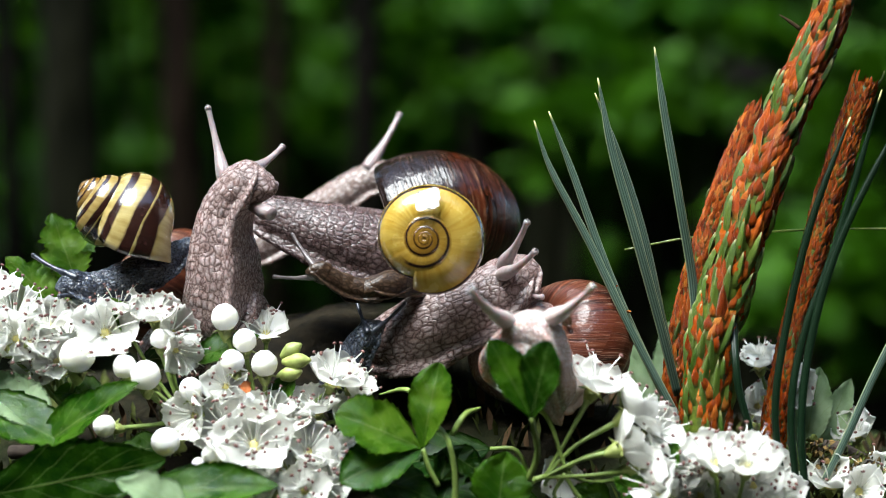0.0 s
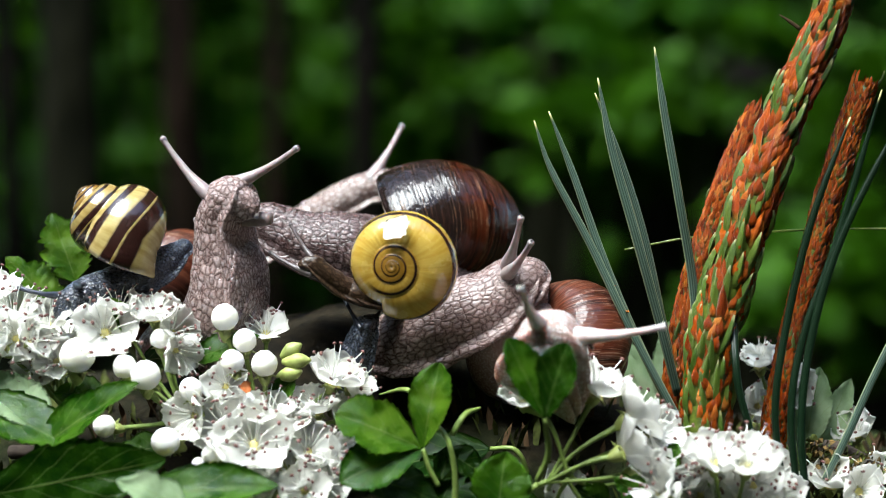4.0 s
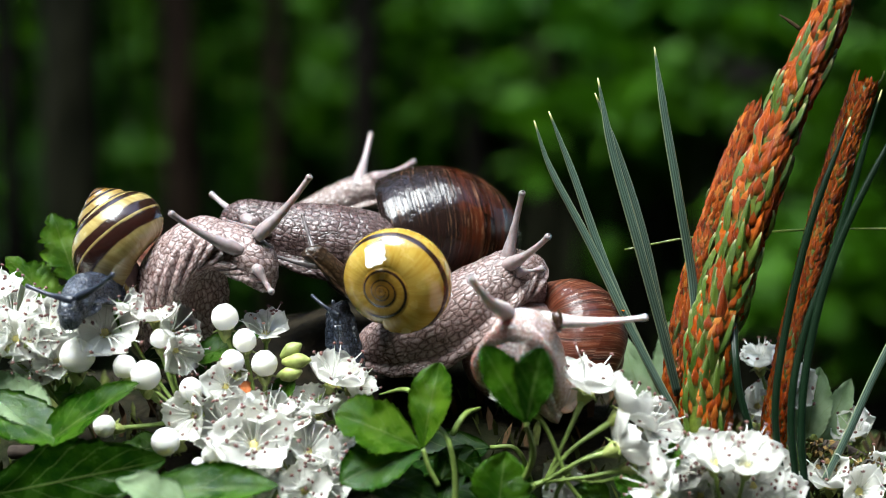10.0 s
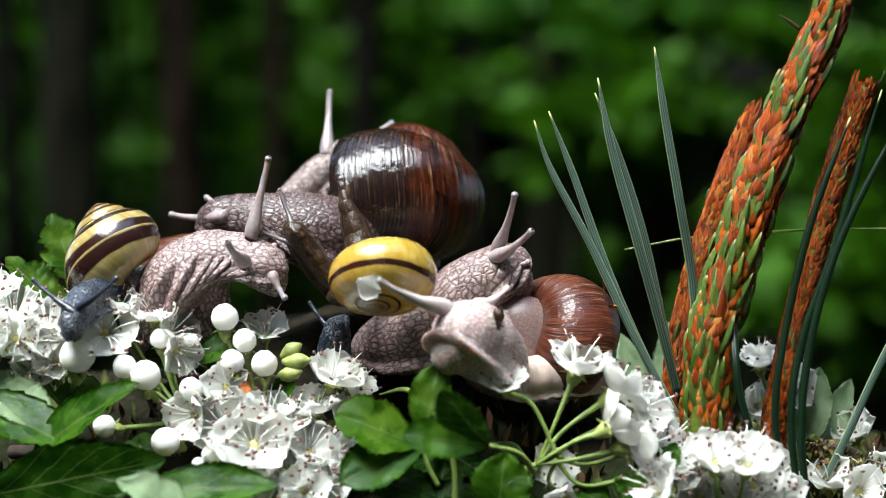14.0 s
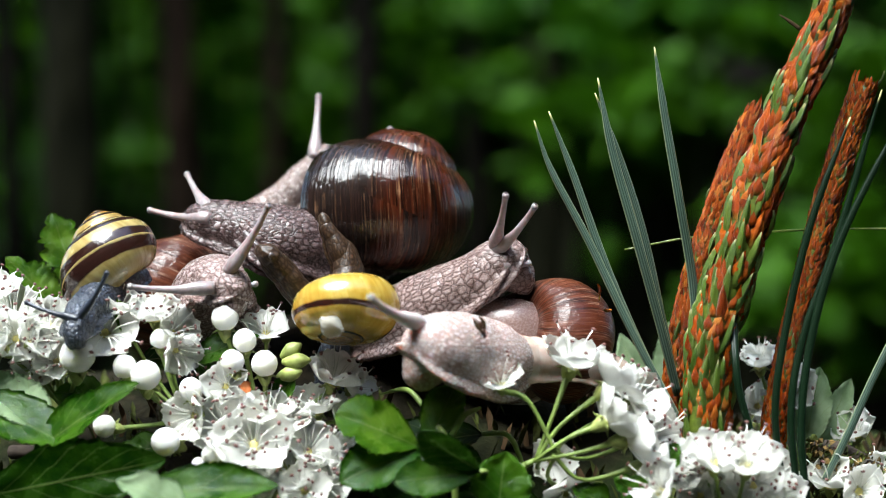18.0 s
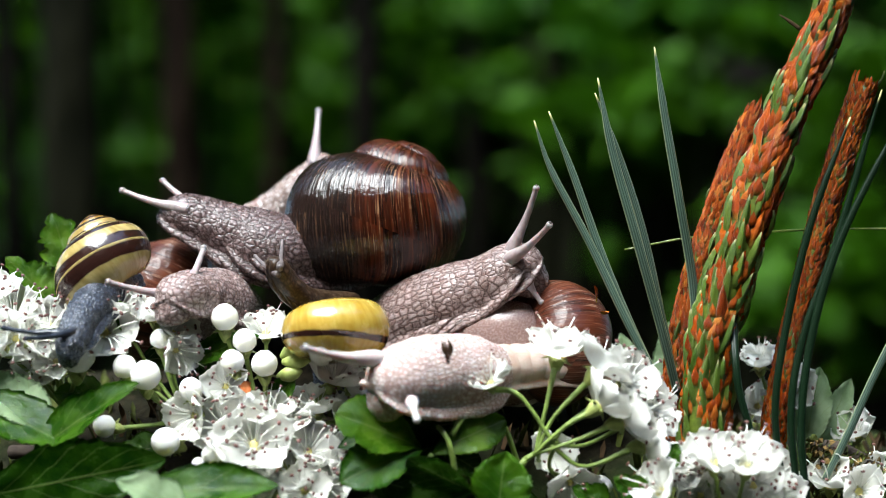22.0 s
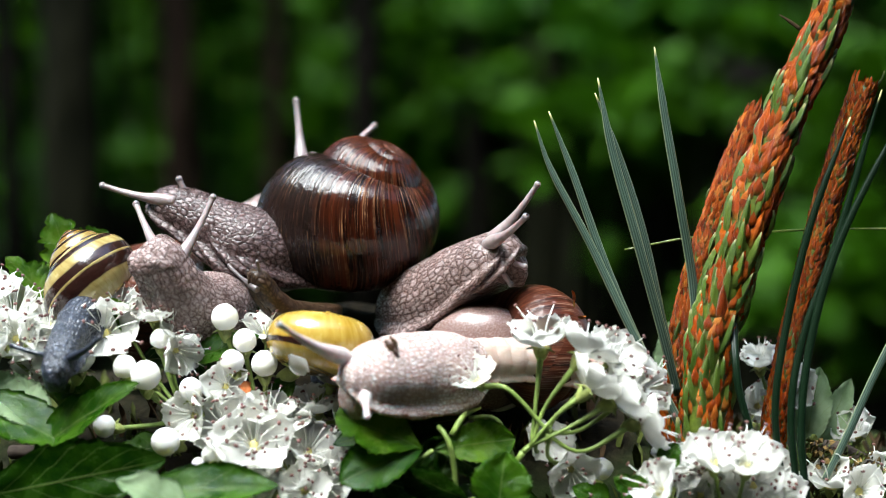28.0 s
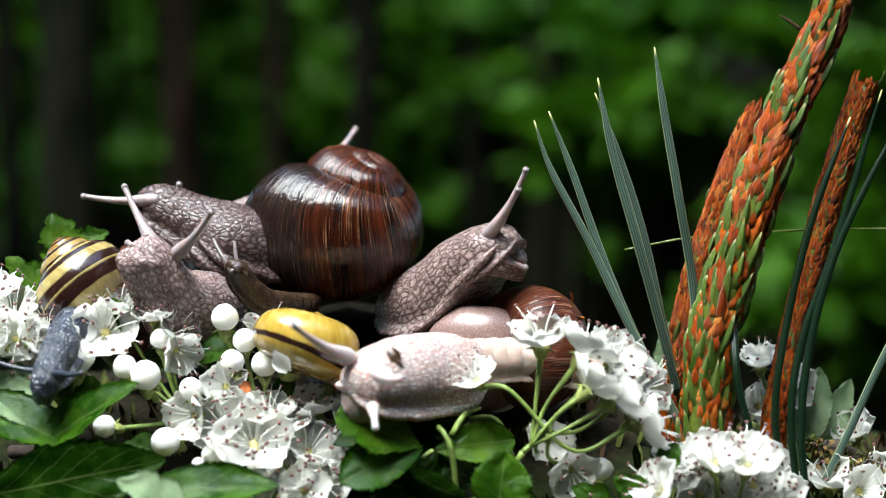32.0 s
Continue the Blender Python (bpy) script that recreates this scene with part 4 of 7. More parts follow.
S = sprig("hawthorn_sprig", (86.3, 17.5, 11.1), "pale hawthorn leaves and blossom standing behind the pine shoots")
stem(S, [(84.2, 6.4, -8.1), (81.9, 15.3, 8.7), (75.6, 18.2, 24.4)], [0.9, 0.8, 0.6], STALK, "stalk")
for p, face, size in (((74.9, 18.5, 31.1), (-0.2, -0.3, 1), 0.9), ((81.5, 14.3, 26.3), (0, -0.9, 0.3), 1.1), ((74.6, 20.0, 21.5), FRONT, 0.9),
                      ((96.7, 13.7, 15.7), (-0.3, -0.5, 0.8), 0.9), ((85.1, -12.7, 8.6), UPF, 1.0), ((90.3, -16.7, 8.1), FRONT, 1.0), ((95.5, -10.7, 9.5), UPF, 0.9)):
    flower(S, p, face, size, 9, 5, 0.6, (83.7, 11.1, 4.2))
leaf(S, (84.4, 11.6, 13.4), (87.7, 12.5, 31.8), (-0.2, -0.9, 0.3), 10, LEAF_PALE, 0, 2, 1, 51)
leaf(S, (86.6, 12.5, 11.9), (96.3, 14.4, 28.6), (0.3, -0.9, 0.3), 8, LEAF_PALE, 0, 2, 1, 52)
leaf(S, (49.4, 21.7, 15.8), (42.6, 22.9, 38.7), (0, -1, 0.2), 9, LEAF_PALE, 0, 2, 1, 53)
leaf(S, (53.9, 25.8, 17.9), (54.6, 27.0, 41.0), (0, -1, 0.2), 9, LEAF_PALE, 0, 2, 1, 54)

# sprig that the pink snail bends as it feeds: blossom on long green stalks
blossom_sprig = S = sprig("hawthorn_sprig", (21.2, -24.2, 18.1), "hawthorn sprig with long green stalks and white blossom, swaying")
HUB = (16.8, -28.2, 18.7)
for p, face, size, mid in (
        ((20.8, -25.0, 40.8), (0.05, -0.2, 1), 1.15, (19.7, -27.6, 30.6)), ((29.3, -27.1, 38.9), (0.55, 0.15, 0.8), 1.2, (21.5, -28.7, 28.4)),
        ((36.2, -23.2, 37.3), (0.5, -0.6, 0.6), 1.1, (24.6, -26.8, 26.9)), ((35.8, -27.7, 29.2), (0.85, 0.05, 0.35), 1.2, (26.8, -28.9, 24.2)),
        ((30.3, -29.5, 32.0), (0.6, 0.2, 0.6), 1.1, (23.8, -29.8, 26.7)), ((41.4, -25.9, 24.4), (0.9, 0.0, 0.2), 1.15, (29.3, -27.2, 18.6)),
        ((7.3, -27.4, 33.6), (-0.4, -0.4, 0.8), 0.85, (13.8, -28.5, 31.9)), ((42.4, -21.5, 31.0), (0.7, -0.5, 0.3), 1.0, (29.6, -24.0, 22.9)),
        ((27.3, -22.4, 14.1), (0.2, -0.9, -0.2), 0.9, (22.4, -24.3, 16.9)), ((22.6, -20.1, 19.8), (0.1, -0.9, 0.1), 0.8, (20.1, -22.2, 17.7))):
    flower(S, p, face, size, 10, 5, 0.3)
    d = Vector(face).normalized() * 1.5
    fork = Vector(HUB).lerp(Vector((22.7, -29.0, 23.4)), 0.1 + 0.9 * ((size * 37 + p[0] * 0.61) % 1))
    stem(S, [tuple(Vector(p) - d), mid, tuple(fork)], [0.75, 0.42, 0.5], STALK, "stalk", 12)
stem(S, [HUB, (19.1, -28.1, 20.5), (23.0, -28.9, 23.6)], [0.65, 0.6, 0.5], STALK, "stalk")
for p, r, mid in (((34.1, -20.4, 13.7), 2.6, (26.1, -22.4, 15.3)), ((26.4, -18.2, 18.3), 2.4, (21.4, -20.3, 17.4))):
    bud(S, p, r, (0.7, -0.4, 0.2), mid)
stem(S, [HUB, (13.9, -26.5, 12.4), (12.8, -23.1, 2.0)], [0.7, 0.8, 0.9], STALK, "stalk")

feeding_leaf = S = sprig("hawthorn_leaf_shoot", (18.7, -36.3, 17.7), "folded dark green hawthorn leaf being eaten by the pink snail")
J = (17.7, -45.7, 28.5)
stem(S, [(17.6, -36.4, 14.2), (19.3, -40.1, 20.7), J], [0.65, 0.6, 0.5], STALK, "stalk")
leaf(S, J, (9.7, -46.9, 44.5), (0.5, -0.85, 0.2), 9.5, LEAF, 0, 1, 1, 61, blunt=1.3)
leaf(S, J, (20.6, -48.9, 44.2), (-0.5, -0.85, 0.2), 10.5, LEAF_DARK, 0, 1, 1, 62, blunt=1.3)

broad_leaf = S = sprig("hawthorn_leaf_shoot", (-2.9, -22.6, 10.5), "broad dark green hawthorn leaf lying under the pink snail")
leaf(S, (5.6, -21.9, 25.0), (-23.1, -28.0, 22.3), (0.1, -0.6, 0.8), 15, LEAF_DARK, 1, 3, 1.5, 63)
leaf(S, (0.7, -26.0, 23.2), (-14.7, -28.5, 12.8), (0, -0.8, 0.6), 13, LEAF_DARK, 0, 3, 1.5, 64)
stem(S, [(5.6, -21.9, 25.0), (11.5, -23.9, 24.7), (15.2, -22.3, 15.9)], [0.5, 0.6, 0.5], STALK, "stalk")

# ---- pine shoots and needles ----
def bract_mesh(k, length, width, lift):
    """A narrow pointed scale curved round the shoot; x to its tip, z outwards."""
    rnd = random.Random(70 + k)
    bm = bmesh.new()
    uvl = bm.loops.layers.uv.verify()
    nu, nv = 6, 5
    grid = []
    for i in range(nu):
        u = i / (nu - 1)
        half = 0.5 * width * (1 - u) * (0.8 + 1.9 * u) + 0.02
        row = []
        for j in range(nv):
            v = j / (nv - 1) * 2 - 1
            z = lift * math.sin(u * 2.9) * (1 - 0.75 * abs(v)) - 0.3 * u * u * abs(v) + rnd.uniform(-0.08, 0.08)
            row.append(bm.verts.new(Vector((length * u, half * v, z)) * MM))
        grid.append(row)
    for i in range(nu - 1):
        for j in range(nv - 1):
            f = bm.faces.new((grid[i][j], grid[i + 1][j], grid[i + 1][j + 1], grid[i][j + 1]))
            for lo, (a, b) in zip(f.loops, ((i, j), (i + 1, j), (i + 1, j + 1), (i, j + 1))):
                lo[uvl].uv = (a / (nu - 1), b / (nv - 1))
    return bm


BRACTS = [mesh_of(bract_mesh(k, 4.6 + 0.7 * k, 1.6, 0.75), "bract", BRACT) for k in range(4)]
SPIKES = [mesh_of(bract_mesh(10 + k, 5.2 + 0.8 * k, 1.4, 0.8), "young_needle", BUD_GREEN) for k in range(3)]


def pine_shoot(pts, radii, count, green, label, seed, scale=1.0, bare=0.0, fine=1000):
    """A young shoot: stem with a spiral of papery scales, and young needle tips between them."""
    rnd = random.Random(seed)
    base = mm(pts[0])
    s = thing("pine_shoot", base, label, "pine shoot", "young pine shoots")
    loc = [mm(p) - base for p in pts]
    part("stem", tube(loc, [r * MM * 0.86 for r in radii], 16, 40), SHOOT, s)
    cover = bmesh.new()
    uvl = cover.loops.layers.uv.verify()
    for i, (p, d) in enumerate(curve_points(loc, fine)):
        f = i / (fine - 1) * (len(radii) - 1)
        if rnd.random() < bare * (1.3 - i / (fine - 1)):
            continue
        k = min(int(f), len(radii) - 2)
        r = (radii[k] + (radii[k + 1] - radii[k]) * (f - k)) * MM
        a = i * 2.39996 + 1.2
        out = frame_of(p, d, (0, -1, 0.1)).to_3x3() @ Vector((0, math.cos(a), math.sin(a)))
        m = frame_of(p + out * r * 0.8, d + out * rnd.uniform(0.05, 0.3), out) @ Matrix.Rotation(rnd.uniform(-0.3, 0.3), 4, "Z")
        L, w = rnd.uniform(2.6, 4.2) * MM * scale, rnd.uniform(0.55, 0.85) * MM * scale
        v = [cover.verts.new(m @ Vector(q)) for q in ((0, -w, 0), (L * 0.5, -w, 0.2 * MM), (L, 0, 0.1 * MM), (L * 0.5, w, 0.2 * MM), (0, w, 0), (L * 0.45, 0, 0.9 * MM * scale))]
        for q in ((0, 1, 5), (1, 2, 5), (2, 3, 5), (3, 4, 5), (4, 0, 5)):
            fc = cover.faces.new([v[j] for j in q])
            for lo, j in zip(fc.loops, q):
                lo[uvl].uv = ((0, 0), (0.5, 0), (1, 0.5), (0.5, 1), (0, 1), (0.5, 0.5))[j]
    tagged(part("scale_cover", cover, BRACT_SMALL, s, "tiny papery scales between the larger ones"), kind="stuff")
    line = curve_points(loc, count)
    for i, (p, d) in enumerate(line):
        u = i / (count - 1)
        f = u * (len(radii) - 1)
        k = min(int(f), len(radii) - 2)
        r = (radii[k] + (radii[k + 1] - radii[k]) * (f - k)) * MM
        a = i * 2.39996
        ref = frame_of(p, d, (0, -1, 0.1))
        out = ref.to_3x3() @ Vector((0, math.cos(a), math.sin(a)))
        g = rnd.random() < green(u)
        if rnd.random() < bare * (0.75 - u):
            continue
        o = part("young_needle" if g else "bract", rnd.choice(SPIKES if g else BRACTS), None, s)
        m = frame_of(p + out * r * (0.84 if not g else 0.88), d + out * (rnd.uniform(-0.04, 0.12) if not g else rnd.uniform(0.02, 0.16)), out)
        o.matrix_basis = m @ Matrix.Rotation(rnd.uniform(-0.22, 0.22), 4, "Z") @ Matrix.Rotation(rnd.uniform(-0.5, 0.5), 4, "X") @ Matrix.Scale(scale * rnd.uniform(0.85, 1.2), 4)
    return s


pine_shoot([(58.4, -8.7, 9.1), (58.1, -8.0, 22.9), (59.9, -7.0, 40.4), (67.5, -3.7, 65.4), (77.3, -0.3, 91.8), (86.0, 2.6, 109.7), (91.1, 3.4, 124.9)],
           [5.7, 5.6, 5.4, 5.0, 4.3, 3.7, 3.5], 270, lambda u: 0.85 if u < 0.4 else (0.6 if u < 0.7 else 0.45), "thick green and rust-orange young pine shoot with papery scales", 1, 1.4, 0.4, 800)
pine_shoot([(54.2, 7.5, 12.7), (54.2, 6.4, 28.6), (56.7, 5.3, 46.9), (62.4, 4.4, 67.6), (67.9, 4.3, 84.3), (70.2, 4.6, 90.0)],
           [3.9, 3.9, 3.8, 3.6, 3.1, 1.6], 220, lambda u: 0.04, "rust-orange young pine shoot covered in papery scales", 2, 0.8)
pine_shoot([(74.8, 1.2, 7.3), (75.5, 2.0, 21.4), (79.9, 3.1, 42.0), (86.3, 4.3, 66.3), (92.0, 5.3, 85.6), (95.6, 5.9, 96.5)],
           [2.7, 2.8, 3.0, 3.2, 3.3, 3.0], 230, lambda u: 0.06, "slender rust-orange pine shoot with a scaly tip", 3, 0.75)


def needle(pts, r, label="blue-green pine needle with a pale tip", mat=None):
    base = mm(pts[0])
    n = thing("pine_needle", base, label, "pine needle", "pine needles")
    part("blade", tube([mm(p) - base for p in pts], [r * 0.8 * MM, r * 0.86 * MM, r * 0.88 * MM, r * 0.88 * MM, r * 0.85 * MM, r * 0.72 * MM, 0.15 * MM], 8, 40, 0.45), mat or NEEDLE, n)


needle([(54.3, -6.2, 18.8), (42.1, -7.0, 41.7), (32.5, -5.9, 61.7), (23.9, -5.1, 78.0), (20.2, -4.5, 88.8)], 1.05)
needle([(53.2, -5.1, 19.9), (43.1, -6.0, 40.3), (35.7, -5.1, 57.9), (29.0, -4.1, 76.7), (23.5, -3.4, 90.9)], 1.1)
needle([(53.4, 2.3, 26.6), (49.4, -1.0, 41.1), (43.4, -3.9, 61.6), (37.7, -3.9, 81.7), (34.4, -3.0, 98.3)], 1.25)
needle([(53.7, 4.3, 27.6), (50.6, 3.0, 40.7), (45.6, 2.1, 62.6), (40.4, 2.0, 79.2), (34.2, 1.8, 95.1)], 0.95)
needle([(57.7, 0.7, 34.5), (56.2, -0.4, 52.5), (52.9, -2.5, 70.4), (49.5, -2.5, 89.3), (47.1, -1.6, 105.2)], 1.2)
needle([(68.9, -16.4, 14.3), (64.6, -15.6, 29.0), (63.8, -14.3, 36.2), (64.3, -8.8, 45.6), (66.8, -1.9, 62.8)], 0.95, "pine needle beside the shoots, shade put into its dark green", NEEDLE_SHADED)
needle([(73.4, -18.7, 9.7), (71.8, -17.8, 26.8), (75.0, -14.7, 46.1), (80.9, -11.6, 68.1), (89.4, -8.5, 89.4)], 0.95, "pine needle beside the shoots, shade put into its dark green", NEEDLE_SHADED)
needle([(76.7, -20.9, 5.3), (74.8, -19.9, 24.7), (77.7, -17.0, 41.4), (85.4, -13.9, 62.1), (95.8, -10.2, 95.3)], 0.95, "pine needle beside the shoots, shade put into its dark green", NEEDLE_SHADED)
needle([(78.3, -23.0, 3.2), (76.6, -22.0, 22.5), (79.2, -19.0, 41.7), (86.2, -15.8, 63.4), (100.2, -12.4, 90.3)], 1.0, "pine needle beside the shoots, shade put into its dark green", NEEDLE_SHADED)
needle([(83.8, -12.6, 9.9), (88.8, -12.1, 19.8), (94.4, -11.5, 32.2), (101.2, -10.8, 45.8), (106.2, -10.2, 55.7)], 1.0, "green pine needle leaning outwards")
needle([(42.3, 14.0, 59.1), (57.4, 14.1, 61.9), (73.2, 14.2, 63.1), (90.3, 14.2, 63.9), (120.6, 14.2, 64.0)], 0.27, "thin pale green grass blade", SHOOT)


pine_scale = thing("dry_scale", mm((79.2, -3.4, 109.0)), "dry brown scale curling off the pine shoot", "pine scale")
part("scale", tube([(0, 0, 0), mm((-2.2, 0, 1.6)), mm((-4.6, 0, 3.2))], [0.5 * MM, 0.45 * MM, 0.1 * MM], 6, 8, 0.3), LITTER, pine_scale)

twig = thing("mossy_twig", mm((89.7, -8.6, 11.0)), "crooked twig crusted with olive lichen beside the blossom", "twig")
part("bark", tube([mm(q) - twig.location for q in ((80.1, -6.4, 15.1), (86.0, -8.3, 16.0), (92.2, -8.4, 13.5), (99.7, -8.7, 9.1), (107.3, -8.9, 5.4))], [1.6 * MM, 2.2 * MM, 2.0 * MM, 2.4 * MM, 2.4 * MM], 10, 20), TWIG, twig)
crust = bmesh.new()
lich = random.Random(21)
for k in range(420):
    q = Vector((80.1, -9.3, 15.6)).lerp(Vector((101.7, -10.7, 8.9)), lich.random()) + Vector((lich.gauss(0, 1.0), lich.uniform(-2.4, 0.6), lich.gauss(0.3, 1.6)))
    d = Vector((lich.gauss(0, 1), lich.gauss(-0.6, 1), lich.gauss(0.5, 1))).normalized()
    e = d.orthogonal().normalized()
    p0, w = mm(q) - twig.location, lich.uniform(0.4, 1.1) * MM
    fc = crust.faces.new([crust.verts.new(p0 + v) for v in (-e * w, d.cross(e) * w * 0.8, e * w, d * w * 1.3)])
    fc.material_index = 1 if lich.random() < 0.45 else 0
tagged(part("lichen", mesh_of(crust, "lichen", [MOSS, LICHEN], False), None, twig, "flaky olive and brown lichen"), kind="stuff")


# ---- moss and litter ----
def build_moss():
    rnd = random.Random(3)
    bm = bmesh.new()
    for x0, x1, y0, y1, count in ((-120, 120, -60, 60, 1500), (75, 130, -40, 5, 900)):
        for _ in range(count):
            x, y = rnd.uniform(x0, x1) * MM, rnd.uniform(y0, y1) * MM
            if y > 0.012 and -0.062 < x < 0.024:
                continue
            z = mound(x, y) - 0.0005
            h = rnd.uniform(3, 7) * MM
            a = rnd.uniform(0, 6.28)
            lean = Vector((math.cos(a), math.sin(a), 0)) * h * 0.5
            base = Vector((x, y, z))
            w = Vector((-lean.y, lean.x, 0)) * 0.22
            q = [bm.verts.new(base - w), bm.verts.new(base + w), bm.verts.new(base + lean * 0.5 + w * 1.4 + Vector((0, 0, h * 0.6))), bm.verts.new(base + lean + Vector((0, 0, h))), bm.verts.new(base + lean * 0.5 - w * 1.4 + Vector((0, 0, h * 0.6)))]
            f = bm.faces.new(q)
            f.material_index = 1 if rnd.random() < 0.3 else 0
    tagged(new("moss", mesh_of(bm, "moss", [MOSS, LITTER], False)), "tufts of olive moss and brown litter on the bank", "moss", kind="stuff")


build_moss()


# ---- snails ----
mouth = {}


def shell_mesh(name, dia, mat, whorls=4.6, growth=2.05, offset=0.80, drop=1.55, tall=1.0, seed=0, ribs=0.006, slant=0.45, flare=0.012, tuck=0.1, sink=1.6, floor=None, dome=1.0, rim=None):
    """A right-handed coiled shell, apex along z, its mouth towards x. dia: greatest width in mm. UV: age along the coil, turn round the tube."""
    turns = 2 * math.pi * whorls
    na, nb = int(56 * whorls), 36
    bm = bmesh.new()
    uvl = bm.loops.layers.uv.verify()
    rings = []
    for i in range(na + 1):
        th = turns * i / na
        s = growth ** ((th - turns) / (2 * math.pi))
        if i > na - 5:
            s *= 1 + flare * (i - na + 5)
        a = -(th - turns)
        end = max(0.0, 1 - (turns - th) / (2 * math.pi * 0.4)) ** 2
        rib = 1 + ribs * noise.noise(Vector((th * 9, 0, seed)))
        ring = []
        for j in range(nb):
            f = 2 * math.pi * j / nb
            lead = a - slant * math.sin(f)
            c, d = math.cos(lead), math.sin(lead)
            r = s * rib * (offset + math.cos(f)) * (1 - tuck * end)
            z = s * (-drop * s ** (dome - 1) - sink * tuck * end + tall * rib * math.sin(f))
            if floor and z < -floor:
                z = -floor - 0.28 * (1 - math.exp((z + floor) / 0.28))
            ring.append(bm.verts.new((max(r, 0.004 * s) * c, max(r, 0.004 * s) * d, z)))
        rings.append(ring)
    for i in range(na):
        for j in range(nb):
            f = bm.faces.new((rings[i][j], rings[i + 1][j], rings[i + 1][(j + 1) % nb], rings[i][(j + 1) % nb]))
            for lo, (u, v) in zip(f.loops, ((i, j), (i + 1, j), (i + 1, j + 1), (i, j + 1))):
                vv = v / nb
                lo[uvl].uv = (u / na, vv)
    # the wall turns inwards at the mouth and runs back as a lining
    last, prev = rings[-1], rings[-1]
    mid = sum((v.co for v in last), Vector()) / nb
    back = (sum((v.co for v in rings[-8]), Vector()) / nb) - mid
    for k, (shrink, depth) in enumerate(((0.97, -0.02), (0.92, 0.10), (0.86, 0.9), (0.55, 1.4))):
        ring = [bm.verts.new(mid + (v.co - mid) * shrink + back * depth) for v in last]
        for j in range(nb):
            f = bm.faces.new((prev[j], ring[j], ring[(j + 1) % nb], prev[(j + 1) % nb]))
            f.material_index = 1 if k < 2 else 2
        prev = ring
    bm.faces.new(prev).material_index = 2
    lip_mid = mid
    xs, ys, zs = ([v.co[k] for v in bm.verts] for k in range(3))
    k = dia * MM / max(max(xs) - min(xs), max(ys) - min(ys))
    mid = Vector([(max(q) + min(q)) / 2 for q in (xs, ys, zs)])
    for v in bm.verts:
        v.co = (v.co - mid) * k
    bmesh.ops.recalc_face_normals(bm, faces=bm.faces[:])
    me = mesh_of(bm, name, [mat, rim or LIP, INSIDE])
    mouth[me.name] = ((lip_mid - mid) * k, tall * k)
    return me


def rest_mesh(bm, name, mat, shift):
    """Mesh data that carries its place along the unbent body, for a skin that runs on from piece to piece."""
    me = mesh_of(bm, name, mat)
    at = me.attributes.new("rest", "FLOAT_VECTOR", "POINT")
    co = np.empty(len(me.vertices) * 3, dtype=np.float32)
    me.vertices.foreach_get("co", co)
    co = co.reshape(-1, 3) + np.array(shift, dtype=np.float32)
    at.data.foreach_set("vector", co.ravel())
    return me


def section_mesh(r, mat, shift, sole, stretch):
    """One length of body: rounded back, and below it a flat sole with a wavy skirt. x forwards."""
    bm = bmesh.new()
    bmesh.ops.create_uvsphere(bm, u_segments=40, v_segments=26, radius=1.0, matrix=Matrix.Rotation(math.pi / 2, 4, "Y"))
    for v in bm.verts:
        c = v.co.normalized()
        x = c.x * stretch
        # back above, then a thin spreading rim, then the flat sole
        rho = math.hypot(c.y, c.z) ** 0.85
        a = math.degrees(math.atan2(c.z, abs(c.y)))
        side = 1 if c.y >= 0 else -1
        wide, deep = 1 + sole, 0.42 + 0.1 / (1 + sole)
        for (a0, y0, z0), (a1, y1, z1) in zip(((90, 0, 1), (-18, 0.95, -0.31), (-38, wide, -deep - 0.02), (-48, wide * 0.99, -deep - 0.14), (-90, 0, -deep - 0.16)),
                                              ((-18, 0.95, -0.31), (-38, wide, -deep - 0.02), (-48, wide * 0.99, -deep - 0.14), (-90, 0, -deep - 0.16))):
            if a >= a1:
                break
        if a > -18:
            y, z = c.y, c.z
        else:
            f = (a0 - a) / (a0 - a1)
            y, z = side * (y0 + (y1 - y0) * f) * rho, (z0 + (z1 - z0) * f) * rho
        p = Vector((x, y, z)) * r
        q = p + Vector(shift)
        k = noise.noise(q * 320) * 0.28 + noise.noise(q * 700) * 0.15
        p += c * k * MM
        v.co = p
    return rest_mesh(bm, "body_section", mat, shift)


def head_mesh(r, mat, shift):
    """Blunt head with a swollen lip below and a crease between forehead and mouth. x forwards."""
    bm = bmesh.new()
    bmesh.ops.create_uvsphere(bm, u_segments=44, v_segments=30, radius=1.0, matrix=Matrix.Rotation(math.pi / 2, 4, "Y"))
    for v in bm.verts:
        c = v.co.normalized()
        x, y, z = c.x * 1.25, c.y * 0.92, c.z * 0.92
        if x > 0:
            z -= 0.28 * x * x
            y *= 1 - 0.12 * x
        lip = math.exp(-((c.x - 0.75) ** 2 + (c.z + 0.55) ** 2) * 9)
        x += 0.12 * lip
        y *= 1 + 0.14 * lip
        cleft = math.exp(-(c.y * 7) ** 2) * math.exp(-((c.z + 0.45) * 3) ** 2) * max(0, c.x)
        x -= 0.16 * cleft
        knob = math.exp(-((abs(c.y) - 0.42) ** 2 + (c.z - 0.72) ** 2 + (c.x - 0.35) ** 2) * 22)
        z += 0.2 * knob
        p = Vector((x, y, z)) * r
        q = p + Vector(shift)
        p += c * (noise.noise(q * 500) * 0.28 + noise.noise(q * 1200) * 0.16) * MM
        v.co = p
    return rest_mesh(bm, "head", mat, shift)


